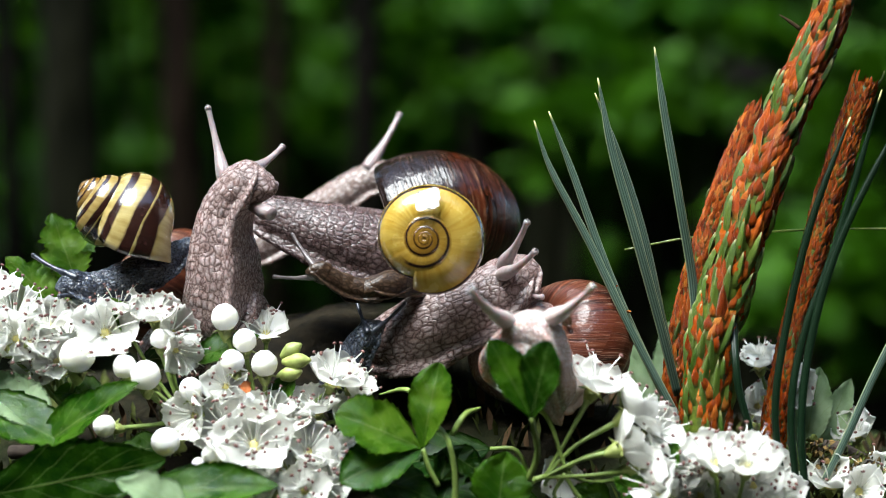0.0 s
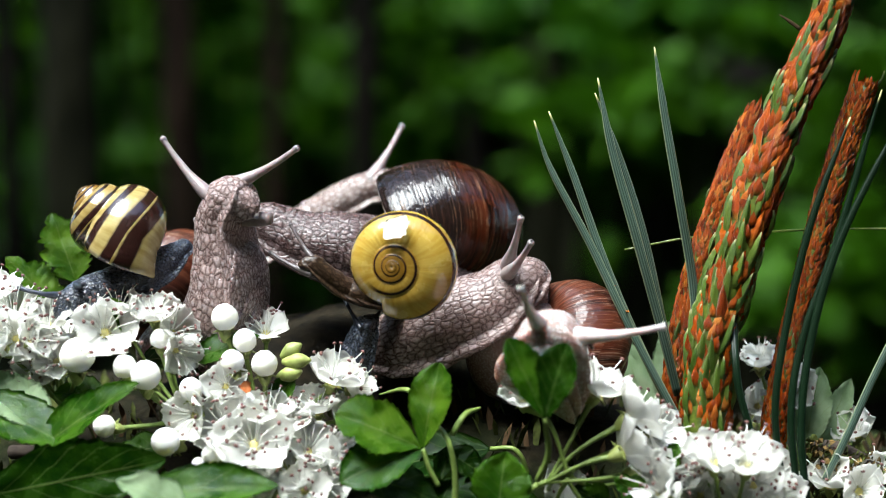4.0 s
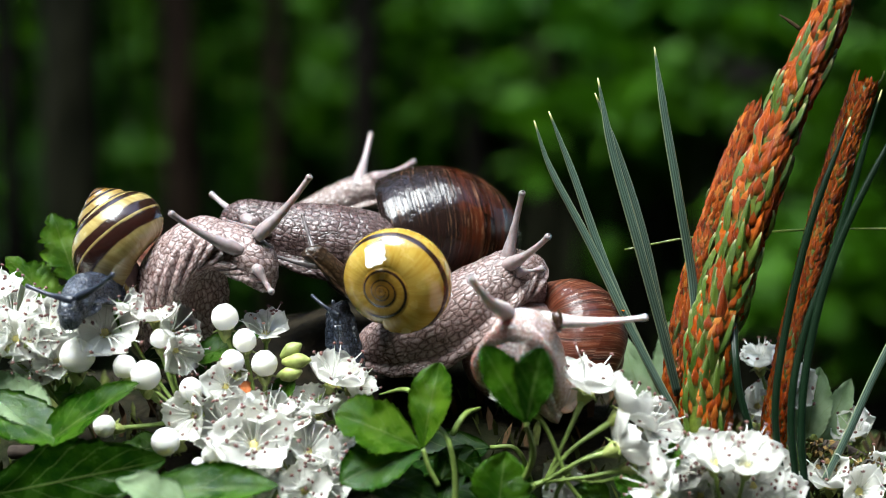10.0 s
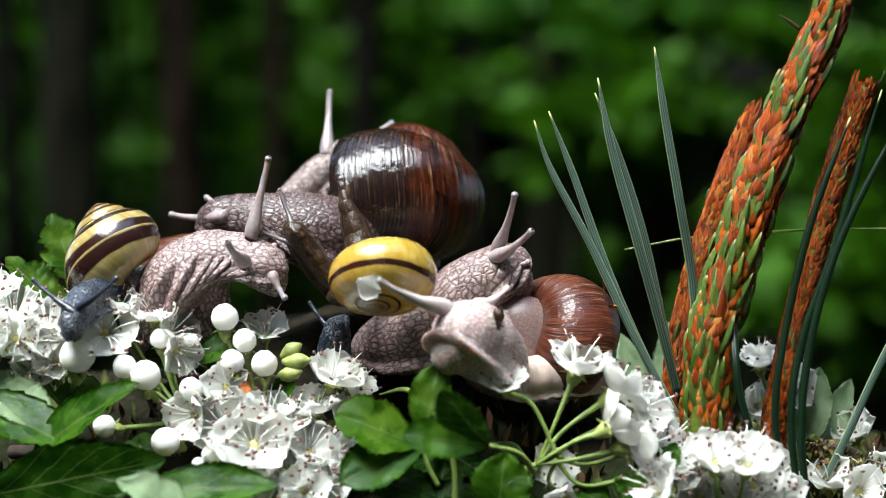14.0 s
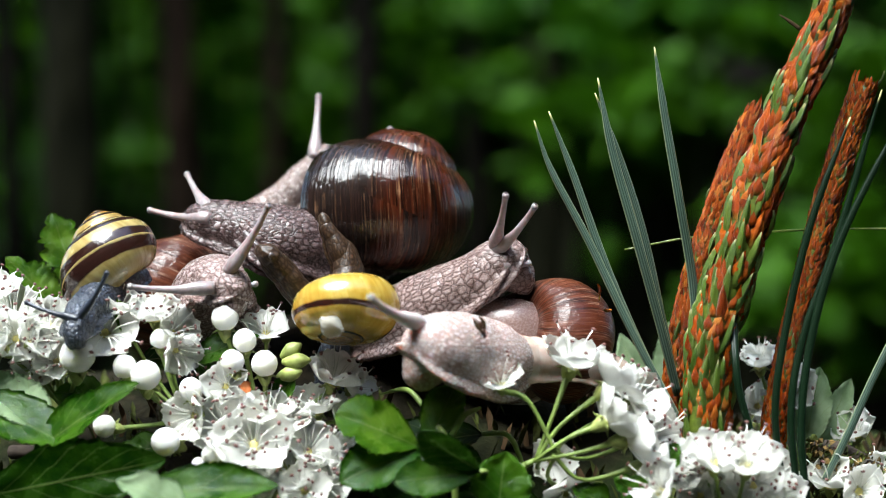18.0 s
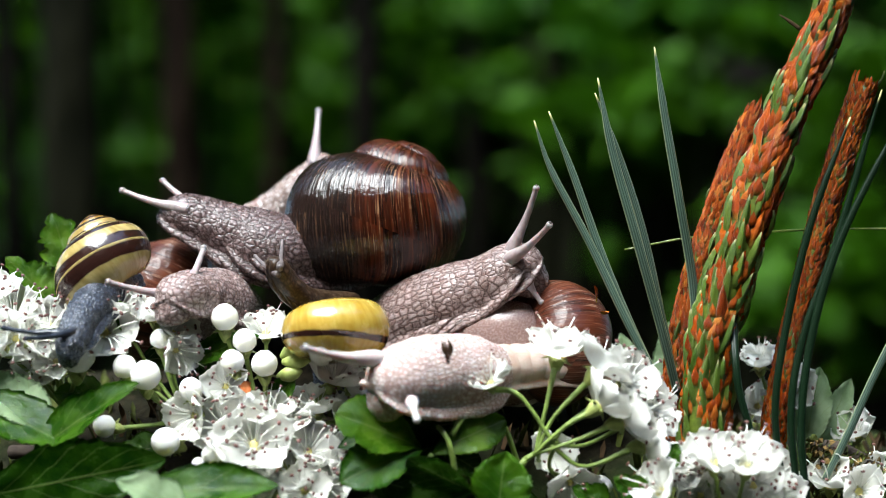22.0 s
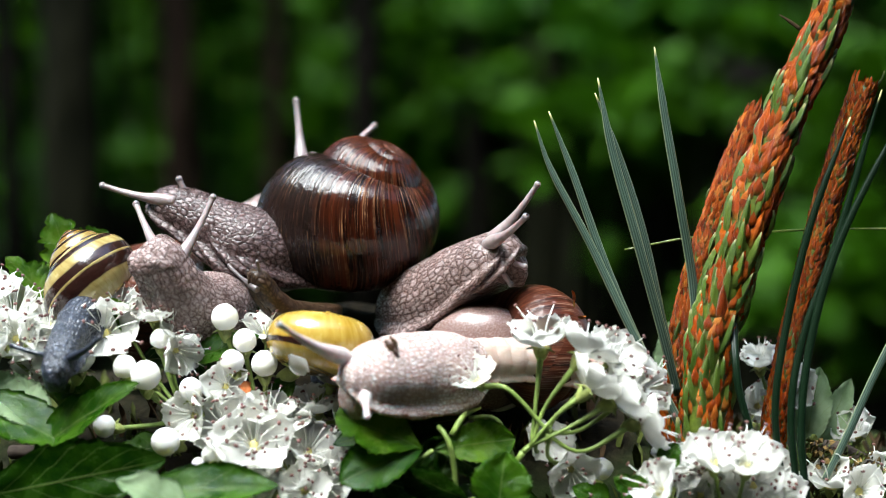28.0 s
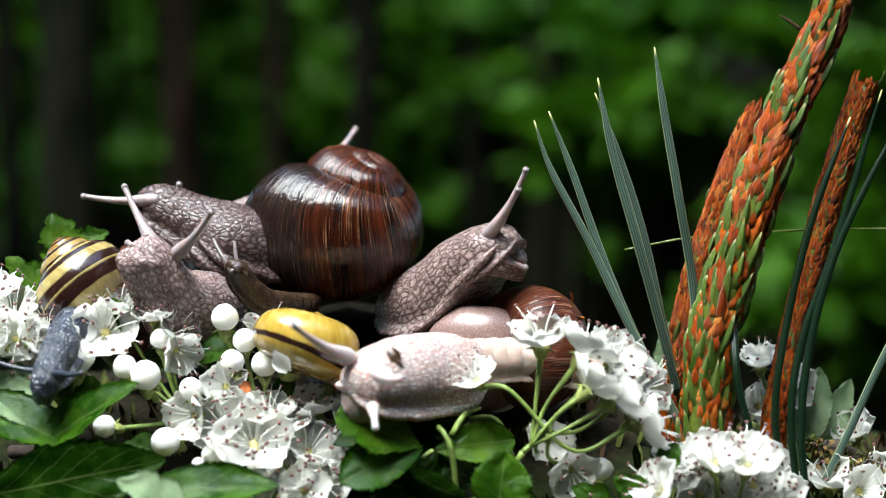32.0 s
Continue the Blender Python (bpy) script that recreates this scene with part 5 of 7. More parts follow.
def tentacle_mesh(length, r0, r1, mat, bend=0.05):
    """A feeler from base to rounded knob; x to its tip."""
    L = length
    bm = tube([(-0.1 * L, 0, 0), (0, 0, 0), (L * 0.35, 0, -bend * L * 0.6), (L * 0.7, 0, -bend * L * 0.5), (L, 0, 0)],
              [r0 * 0.9, r0 * 1.05, r0 * 0.85, r0 * 0.62, r0 * 0.5, r1 * 1.02, r1 * 0.9, r1 * 1.0], 12, 26, 1.0, (0, 0, 1))
    k = bmesh.ops.create_uvsphere(bm, u_segments=12, v_segments=10, radius=r1 * 1.18)["verts"]
    for v in k:
        v.co.x += L - r1 * 0.4
    for v in bm.verts:
        v.co += Vector((0, 1, 1)) * noise.noise(v.co * 900) * 0.08 * MM
    return mesh_of(bm, "tentacle", mat)


class Snail:
    """A snail in rigid pieces: shell, overlapping lengths of body, head and feelers. key() sets its shape at a time."""

    def __init__(self, label, count, radii, skin, tip, feelers, sole=0.3, stretch=1.5, pitch=5.0, shell=None, shell_label="", head=None, seed=0, up=(0, -0.25, 1), rear=None, rear_count=0):
        self.base = thing("snail", (0, 0, 0), label, "snail", "snails in the heap")
        self.count, self.up, self.rows, self.home = count, up, {}, []
        self.sections = []
        self.brow = 0.9 * (head or radii[-1]) * MM
        for i in range(count):
            f = i / (count - 1) * (len(radii) - 1)
            k = min(int(f), len(radii) - 2)
            r = (radii[k] + (radii[k + 1] - radii[k]) * (f - k)) * MM
            shift = (i * pitch * MM + seed, seed * 2, seed * 3)
            if i == count - 1:
                me = head_mesh((head or radii[-1]) * MM, skin, shift)
                self.sections.append(part("head", me, None, self.base))
            else:
                self.sections.append(part("body_section", section_mesh(r, rear if i < rear_count else skin, shift, sole, stretch), None, self.base))
        self.feelers = []
        for k, (length, r0, r1) in enumerate(feelers):
            o = part("tentacle", tentacle_mesh(length * MM, r0 * MM, r1 * MM, tip), None, self.base)
            if k < 2:
                e = part("eye", ball(r1 * 0.6 * MM, r1 * 0.6 * MM, r1 * 0.6 * MM, 8, 10), EYE_DOT, o, "dark eye spot at the tip")
                e.location = (length * MM + r1 * 0.35 * MM, 0, r1 * 0.35 * MM)
            self.feelers.append((o, length * MM))
        self.shell = part("shell", shell, None, self.base, shell_label) if shell else None

    def key(self, t, spine, tips=(), shell=None, up=None, nose=None):
        """spine: places from tail to head (mm). tips: (base, tip) of each feeler, None keeps it drawn in. shell: place, where the apex points, where the mouth opens."""
        up = up or self.up
        pts = curve_points([mm(p) for p in spine], self.count)
        home = mm(spine[len(spine) // 2])
        self.home.append((t, Matrix.Translation(home)))
        back = Matrix.Translation(-home)

        def put(ob, m):
            self.rows.setdefault(ob.name, (ob, []))[1].append((t, back @ m))

        for ob, (p, d) in zip(self.sections, pts):
            if ob is self.sections[-1] and nose:
                d = Vector(nose)
            put(ob, frame_of(p, d, up))
        head, fwd = pts[-1]
        for k, (ob, length) in enumerate(self.feelers):
            pair = tips[k] if k < len(tips) else None
            if pair:
                a, b = mm(pair[0]), mm(pair[1])
                if k < 2 and self.brow < (a - head).length < 2.5 * self.brow:
                    a = head + (a - head).normalized() * self.brow
                short = length * length - (b - a).length_squared
                if k < 2 and (b - a).length < 0.42 * length:
                    # half drawn in: its root lies inside the neck
                    a = b - ((b - a).normalized() + (b - head + fwd * length * 0.7).normalized()) * length
                elif short > 0:
                    # a feeler that looks short leans away from the eye, or towards it
                    sight = (b - Vector(EYE)).normalized()
                    b += sight * math.sqrt(short) * (-1 if (a - Vector(EYE)).length - (b - Vector(EYE)).length > 3 * MM else 1)
                d = (b - a).normalized()
            else:
                d = fwd
                b = head - fwd * 2 * MM
            put(ob, frame_of(b - d * length, d, (0, -0.3, 1) if abs(d.z) < 0.9 else (0, -1, 0)))
        if shell:
            c, apex, opening = shell
            z = Vector(apex).normalized()
            x = z.cross(Vector(opening)).normalized()
            put(self.shell, Matrix.Translation(mm(c)) @ Matrix((x, z.cross(x), z)).transposed().to_4x4())

    def go(self):
        walk(self.base, self.home)
        for ob, rows in self.rows.values():
            walk(ob, rows)


def add_mantle(s, mat):
    """The soft collar that fills the mouth of a shell."""
    at, r = mouth[s.shell.data.name]
    bm = ball(1, 1, 1, 16, 24)
    for v in bm.verts:
        v.co = Vector((v.co.x * 1.08, v.co.y * 0.72, v.co.z * 1.08)) * r * (1 + 0.05 * noise.noise(v.co * 2.5))
    o = part("mantle", rest_mesh(bm, "mantle", mat, (0.9, 0.4, 0.2)), None, s.shell, "smooth mauve mantle collar in the shell's mouth")
    o.location = at


LONG, SHORT = (16.5, 1.6, 0.68), (6, 1.15, 0.62)

banded = Snail("small snail with a yellow shell banded in dark brown, slate-grey body", 11, [2.2, 3.6, 4.4, 4.4, 3.9, 3.6], SKIN_DARK, TIP_DARK,
               [(11.5, 0.95, 0.5), (11.5, 0.95, 0.5), (3.5, 0.7, 0.45)], 0.25, 1.5, 3.4,
               shell_mesh("shell", 24.4, SHELL_BANDED, 4.8, 1.78, 0.82, 1.95, 1.05, 1, 0.006, 0.35, dome=1.18, rim=LIP_DARK), "glossy yellow shell with dark brown spiral bands", 3.4, 0.11)
climber = Snail("large grey-brown snail with wrinkled skin and long pale tentacles", 16, [7, 9, 9.4, 8.6, 7.2, 6.2, 5.6], SKIN_BROWN, TIP_PALE,
                [LONG, LONG, SHORT, SHORT], 0.12, 1.5, 5.0, shell_mesh("shell", 33, SHELL_RED, 4.5, 2.0, 0.8, 1.5, 1.0, 2), "dull red-brown shell, mostly hidden", 5.6, 0.23)
topmost = Snail("large snail with a glossy chestnut-brown shell on top of the heap", 18, [6, 8.5, 10.2, 9.2, 7.2, 5.5], SKIN_MAUVE_SHADED, TIP_PALE,
                [LONG, LONG, SHORT, SHORT], 0.16, 1.5, 5.0, shell_mesh("shell", 43.2, SHELL_BROWN, 4.6, 1.85, 0.80, 1.55, 1.12, 3, dome=1.22), "glossy wet chestnut-brown shell with pale growth lines", 5.0, 0.37)
hind = Snail("pale snail stretching up behind the chestnut shell", 12, [5, 5.4, 5.2, 4.6, 4.2], SKIN_PALE, TIP_PALE, [LONG, LONG, SHORT], 0.3, 1.5, 5.0, None, "", 4.8, 0.41)
yellow = Snail("small snail with a bright yellow shell and a single brown band", 12, [1.2, 2.8, 3.4, 3.0, 2.7, 2.6], SKIN_OLIVE, TIP_GREY,
               [(10.5, 0.8, 0.42), (10.5, 0.8, 0.42), (3.5, 0.6, 0.4)], 0.2, 2.3, 3.4,
               shell_mesh("shell", 24, SHELL_YELLOW, 4.6, 1.75, 0.9, 1.15, 0.95, 4, 0.006, 0.15, 0.0, 0.24, 0.0, 1.65, rim=LIP_DARK), "glossy yellow shell with one dark spiral band", 2.7, 0.53)
slate = Snail("small dark snail creeping out from under the heap", 9, [3.6, 3.8, 3.4, 3.0], SKIN_DARK, TIP_DARK, [(9.5, 0.75, 0.42), (9.5, 0.75, 0.42)], 0.2, 1.5, 3.0, None, "", 3.0, 0.67)
reaching = Snail("large grey-brown snail raising its head beside the pine needles", 14, [5.5, 8.4, 9.8, 9.2, 7.6, 5.9], SKIN_TAUPE, TIP_PALE,
                 [LONG, LONG, SHORT, SHORT], 0.2, 1.5, 5.0, None, "", 6.0, 0.71)
pink = Snail("pinkish-white snail feeding on hawthorn leaves, with a red-brown shell", 15, [4.0, 4.3, 4.5, 4.7, 5.3, 8.4, 8.6, 7.2], SKIN_PINK, TIP_PINK,
             [(21.5, 1.8, 0.66), (21.5, 1.8, 0.66), (7, 1.3, 0.62), (7, 1.3, 0.62)], 0.18, 1.5, 5.0, shell_mesh("shell", 34, SHELL_RED, 4.5, 1.85, 0.8, 1.6, 1.1, 5, dome=1.2), "red-brown shell with worn pale growth lines", 7.0, 0.83, rear=SKIN_FLANK, rear_count=9)
add_mantle(pink, MANTLE)


def build_fly():
    """A small brown fly that rides on the pink snail."""
    f = thing("fly", (0, 0, 0), "small brown fly sitting on the pink snail", "fly")
    part("abdomen", tube([(-2.6 * MM, 0, 0.5 * MM), (-1.3 * MM, 0, 0.8 * MM), (0, 0, 0.8 * MM)], [0.2 * MM, 0.75 * MM, 0.5 * MM], 10, 10), FLY, f)
    o = part("thorax", ball(0.8 * MM, 0.6 * MM, 0.6 * MM, 8, 12), FLY, f)
    o.location = (0.5 * MM, 0, 0.9 * MM)
    o = part("head", ball(0.45 * MM, 0.5 * MM, 0.45 * MM, 8, 10), EYE_DOT, f)
    o.location = (1.5 * MM, 0, 0.8 * MM)
    for s in (-1, 1):
        w = part("wing", tube([(0.5 * MM, 0.3 * s * MM, 1.3 * MM), (-1.0 * MM, 0.9 * s * MM, 1.4 * MM), (-2.9 * MM, 0.8 * s * MM, 1.1 * MM)], [0.2 * MM, 0.6 * MM, 0.15 * MM], 8, 8, 0.06, (0, 0, 1)), LITTER, f, "thin brown wing")
        for k in range(3):
            x = (0.9 - 0.5 * k) * MM
            part("leg", tube([(x, 0.4 * s * MM, 0.7 * MM), (x + (0.5 - 0.5 * k) * MM, 1.2 * s * MM, 0.9 * MM), (x + (0.8 - 0.9 * k) * MM, 1.9 * s * MM, -0.2 * MM)], [0.1 * MM, 0.09 * MM, 0.06 * MM], 5, 6), FLY, f)
    return f


fly = build_fly()


# ---- what moves ----
def motions():
    s = banded
    s.key(0, [(-58.7, 2.0, 60.0), (-65.1, -2.2, 55.8), (-71.5, -5.4, 52.9), (-77.2, -8.5, 51.6), (-80.5, -10.4, 52.8)],
          [((-80.7, -12.3, 54.6), (-89.1, -14.1, 59.4)), ((-80.7, -12.4, 52.1), (-83.4, -14.5, 50.4))],
          shell=((-70.0, -3.7, 66.7), (-0.72, -0.15, 0.66), (-0.7, 0.23, -0.7)))
    s.key(3, [(-59.3, 2.0, 59.4), (-65.1, -2.3, 55.2), (-72.1, -5.4, 52.2), (-78.4, -8.5, 50.6), (-81.7, -10.6, 49.5)],
          [((-82.9, -12.5, 51.5), (-91.9, -14.3, 54.1)), ((-80.1, -12.4, 52.7), (-77.0, -14.2, 57.2))],
          shell=((-71.4, -3.8, 64.7), (-0.67, -0.05, 0.73), (-0.64, 0.23, -0.72)))
    s.key(6, [(-60.6, 2.0, 59.4), (-66.3, -2.3, 54.5), (-73.4, -5.4, 52.9), (-79.0, -8.5, 51.2), (-82.4, -10.6, 48.3)],
          [((-83.2, -12.6, 49.3), (-91.9, -14.5, 50.4)), ((-81.3, -12.7, 47.2), (-80.9, -14.9, 43.1))],
          shell=((-72.5, -3.8, 64.2), (-0.62, 0.08, 0.78), (-0.2, 0.5, -0.75)))
    s.key(9, [(-70.0, 9.0, 53.0), (-72.0, 3.0, 51.0), (-74.5, -8.0, 50.5), (-77.0, -19.0, 52.0), (-79.1, -25.0, 48.5)],
          [((-79.4, -27.0, 50.9), (-87.7, -29.0, 53.6)), ((-77.7, -27.0, 52.0), (-70.7, -29.0, 54.9))],
          shell=((-72.7, -3.9, 62.2), (-0.54, 0.18, 0.82), (0.35, 0.75, -0.6)))
    s.key(11, [(-70.0, 9.0, 53.0), (-72.0, 3.0, 51.0), (-74.5, -8.0, 50.5), (-77.0, -19.0, 51.7), (-78.1, -25.0, 48.2)],
          [((-78.7, -27.0, 50.9), (-86.7, -29.0, 54.5)), ((-76.5, -27.0, 51.4), (-68.1, -29.0, 56.1))],
          shell=((-73.2, -3.9, 61.1), (-0.48, 0.25, 0.84), (0.35, 0.75, -0.6)))
    s.key(13, [(-70.0, 9.0, 53.0), (-72.0, 3.0, 51.0), (-74.5, -8.0, 50.5), (-77.0, -19.0, 50.0), (-78.1, -25.0, 46.5)],
          [((-78.9, -27.0, 50.2), (-85.8, -29.0, 56.1)), ((-76.5, -27.0, 50.9), (-68.4, -29.0, 55.1))],
          shell=((-73.9, -4.0, 59.2), (-0.44, 0.3, 0.85), (0.35, 0.75, -0.6)))
    s.key(17, [(-70.0, 9.0, 53.0), (-72.0, 3.0, 51.0), (-74.5, -8.0, 50.5), (-77.0, -19.0, 48.7), (-77.2, -25.0, 45.2)],
          [((-78.3, -27.0, 49.0), (-85.3, -29.0, 51.6)), ((-75.9, -27.0, 49.6), (-68.4, -29.0, 57.2))],
          shell=((-74.8, -4.1, 57.2), (-0.38, 0.33, 0.87), (0.35, 0.75, -0.6)))
    s.key(19, [(-70.0, 9.0, 53.0), (-72.0, 3.0, 51.0), (-74.5, -8.0, 50.5), (-77.0, -19.0, 47.0), (-77.6, -25.0, 43.5)],
          [((-78.9, -27.0, 47.3), (-89.2, -29.0, 48.8)), ((-75.9, -27.0, 49.0), (-72.2, -29.0, 56.1))],
          shell=((-75.4, -4.1, 56.6), (-0.38, 0.33, 0.87), (0.35, 0.75, -0.6)))
    s.key(21, [(-70.5, 9.0, 52.5), (-72.5, 3.0, 50.5), (-75.0, -8.0, 50.0), (-77.0, -20.0, 47.5), (-77.9, -27.0, 42.5)],
          [((-79.1, -28.8, 45.6), (-90.8, -30.7, 46.8)), ((-76.2, -28.7, 47.4), (-74.6, -30.4, 53.2))],
          shell=((-76.4, -4.1, 56.1), (-0.38, 0.33, 0.87), (0.35, 0.75, -0.6)))
    s.key(23, [(-72.0, 6.0, 52.0), (-74.0, -6.0, 51.0), (-75.8, -18.0, 48.0), (-77.3, -26.0, 43.5), (-78.3, -30.0, 39.4)],
          [((-79.7, -28.9, 43.9), (-92.3, -30.9, 43.1)), ((-79.1, -29.0, 41.5), (-83.8, -31.2, 38.0))],
          shell=((-76.2, -4.2, 55.5), (-0.38, 0.33, 0.87), (0.35, 0.75, -0.6)))
    s.key(25, [(-73.0, 6.0, 51.0), (-75.0, -6.0, 50.0), (-76.4, -18.0, 46.5), (-77.5, -26.0, 41.8), (-78.3, -30.0, 37.4)],
          [((-79.7, -29.0, 41.3), (-90.5, -31.1, 39.6)), ((-77.4, -29.1, 39.7), (-74.6, -31.4, 34.4))],
          shell=((-77.4, -4.2, 54.2), (-0.42, 0.3, 0.86), (0.35, 0.75, -0.6)))
    s.key(28, [(-75.0, 5.0, 50.0), (-77.5, -6.0, 48.5), (-79.0, -18.0, 44.5), (-80.0, -26.0, 40.2), (-80.7, -30.0, 36.0)],
          [((-80.0, -29.1, 39.7), (-89.9, -31.0, 41.5)), ((-77.4, -29.1, 39.7), (-71.3, -30.9, 43.2)), ((-79.7, -29.3, 35.0), (-82.6, -31.3, 35.6))],
          shell=((-79.2, -4.3, 52.6), (-0.52, 0.22, 0.83), (0.35, 0.75, -0.6)))
    s.key(30, [(-76.0, 4.0, 49.0), (-78.8, -6.0, 47.5), (-80.3, -18.0, 43.0), (-81.3, -26.0, 38.4), (-82.2, -30.0, 34.4)],
          [((-81.5, -29.2, 38.2), (-92.3, -31.1, 40.3)), ((-78.6, -29.3, 36.8), (-75.8, -31.2, 37.6))],
          shell=((-80.3, -4.4, 51.5), (-0.55, 0.2, 0.81), (0.35, 0.75, -0.6)))
    s.key(32, [(-77.0, 4.0, 48.5), (-79.5, -6.0, 46.8), (-81.0, -18.0, 42.0), (-82.0, -26.0, 37.4), (-83.2, -30.0, 33.4)],
          [((-83.3, -29.3, 35.6), (-93.4, -31.2, 38.2)), ((-82.1, -29.3, 35.6), (-75.2, -31.3, 35.8))],
          shell=((-81.1, -4.4, 51.0), (-0.53, 0.2, 0.82), (0.35, 0.75, -0.6)))

    s = climber
    s.key(0, [(-59.6, 2.9, 38.1), (-51.0, 1.1, 42.1), (-48.9, -3.5, 51.5), (-48.9, -5.0, 60.4), (-47.7, -5.6, 67.9), (-43.9, -7.3, 74.5)],
          [((-48.5, -7.1, 76.7), (-51.6, -8.4, 91.6)), ((-43.3, -3.1, 77.3), (-35.9, -0.8, 83.0)), ((-41.6, -7.3, 73.2), (-36.5, -9.2, 74.8))],
          shell=((-67.9, 31.4, 47.5), (-0.5, 0.3, 0.8), (0.5, 0.8, -0.2)), up=(-1, 0.2, 0.2), nose=(0.8, -0.3, 0.4))
    s.key(3, [(-59.6, 2.8, 37.9), (-50.4, 1.0, 41.5), (-48.2, -3.5, 50.8), (-48.5, -5.0, 60.4), (-48.4, -5.6, 67.3), (-45.4, -7.3, 73.0)],
          [((-50.6, -7.3, 73.6), (-57.9, -8.6, 87.6)), ((-45.0, -5.2, 76.1), (-30.6, -4.7, 84.8)), ((-41.6, -7.3, 73.2), (-36.2, -9.4, 72.7))],
          shell=((-67.9, 31.4, 47.5), (-0.5, 0.3, 0.8), (0.5, 0.8, -0.2)), up=(-1, 0.2, 0.2), nose=(0.75, -0.5, 0.2))
    s.key(6, [(-61.2, 4.9, 39.2), (-56.1, 1.1, 42.8), (-49.7, -3.7, 47.0), (-48.0, -5.3, 54.1), (-48.9, -7.9, 61.2), (-49.5, -12.7, 65.7)],
          [((-53.9, -13.5, 69.4), (-66.1, -15.2, 76.6)), ((-47.8, -13.5, 70.0), (-34.7, -15.1, 77.8)), ((-52.7, -17.9, 62.9), (-54.3, -20.1, 58.2)), ((-44.2, -17.9, 62.9), (-41.0, -19.9, 61.5))],
          shell=((-67.9, 31.4, 47.2), (-0.5, 0.3, 0.8), (0.5, 0.8, -0.2)), up=(-0.6, 0.5, 0.7), nose=(0.1, -0.8, -0.4))
    s.key(9, [(-58.3, 2.9, 38.1), (-60.0, 1.1, 43.4), (-59.2, -3.4, 52.7), (-55.1, -5.1, 59.1), (-49.4, -6.0, 59.8), (-44.8, -8.1, 57.4)],
          [((-50.5, -11.9, 62.0), (-58.8, -13.5, 70.0)), ((-44.3, -11.8, 64.4), (-30.2, -13.3, 74.6)), ((-41.0, -14.2, 57.2), (-35.3, -16.3, 55.5)), ((-47.5, -16.3, 54.3), (-48.5, -18.5, 50.8))],
          shell=((-67.2, 31.4, 46.8), (-0.5, 0.3, 0.8), (0.5, 0.8, -0.2)), up=(-0.4, 0.1, 1), nose=(0.6, -0.6, -0.5))
    s.key(11, [(-58.3, 2.9, 38.1), (-60.0, 1.1, 43.4), (-59.6, -3.5, 51.5), (-55.1, -5.1, 58.5), (-47.5, -6.0, 59.8), (-41.0, -8.1, 58.1)],
          [((-46.5, -13.9, 61.5), (-49.9, -17.7, 67.1)), ((-41.2, -11.8, 63.8), (-29.3, -13.1, 78.3)), ((-39.8, -14.3, 54.7), (-39.3, -16.5, 50.0)), ((-36.5, -10.1, 58.2), (-31.5, -10.1, 58.2))],
          shell=((-66.5, 31.4, 46.8), (-0.5, 0.3, 0.8), (0.5, 0.8, -0.2)), up=(-0.3, 0.1, 1), nose=(0.85, -0.4, -0.4))
    s.key(13, [(-57.7, 2.9, 38.1), (-59.3, 1.1, 43.4), (-59.2, -3.5, 50.2), (-53.9, -5.2, 56.6), (-46.2, -6.1, 58.6), (-39.8, -8.1, 57.4)],
          [((-44.1, -14.1, 59.0), (-46.0, -17.8, 64.1)), ((-42.7, -9.8, 64.4), (-37.7, -8.9, 81.7)), ((-37.3, -14.2, 57.2), (-33.8, -16.5, 51.6)), ((-37.9, -8.0, 59.3), (-36.6, -5.9, 62.3))],
          shell=((-66.5, 31.3, 46.4), (-0.5, 0.3, 0.8), (0.5, 0.8, -0.2)), up=(-0.3, 0.1, 1), nose=(0.9, -0.3, -0.4))
    s.key(17, [(-57.0, 2.9, 39.4), (-60.6, 1.1, 42.8), (-59.2, -3.6, 48.3), (-54.5, -5.4, 52.2), (-48.1, -6.3, 54.2), (-42.3, -8.4, 53.3)],
          [((-48.5, -18.4, 53.8), (-55.8, -22.3, 54.1)), ((-45.5, -12.1, 58.3), (-38.3, -13.2, 75.0)), ((-43.2, -16.5, 50.0), (-42.3, -18.9, 44.1)), ((-41.0, -8.3, 54.3), (-39.3, -6.2, 55.4))],
          shell=((-66.8, 31.3, 46.1), (-0.5, 0.3, 0.8), (0.5, 0.8, -0.2)), up=(-0.2, 0.2, 1), nose=(0.8, -0.6, -0.4))
    s.key(19, [(-41.4, 27.1, 42.4), (-44.6, 19.3, 45.7), (-48.1, 9.4, 48.1), (-51.0, 1.5, 50.1), (-53.1, -6.5, 51.4), (-53.4, -13.5, 51.0)],
          [((-56.1, -16.5, 51.8), (-68.3, -18.4, 53.8)), ((-49.3, -16.3, 54.3), (-41.8, -17.7, 65.9))],
          shell=((-67.2, 31.3, 46.1), (-0.5, 0.3, 0.8), (0.5, 0.8, -0.2)), up=(-0.1, 0.3, 1), nose=(0.1, -0.95, -0.3))
    s.key(21, [(-42.5, 25.1, 42.3), (-45.7, 17.3, 45.7), (-49.3, 8.4, 48.2), (-52.5, 0.5, 50.1), (-54.7, -8.5, 51.2), (-55.8, -15.5, 50.1)],
          [((-59.7, -16.5, 50.6), (-75.2, -18.3, 55.0)), ((-53.6, -16.4, 53.0), (-50.3, -18.0, 60.5))],
          shell=((-67.9, 31.3, 45.8), (-0.5, 0.3, 0.8), (0.5, 0.8, -0.2)), up=(-0.1, 0.3, 1), nose=(-0.3, -0.9, -0.3))
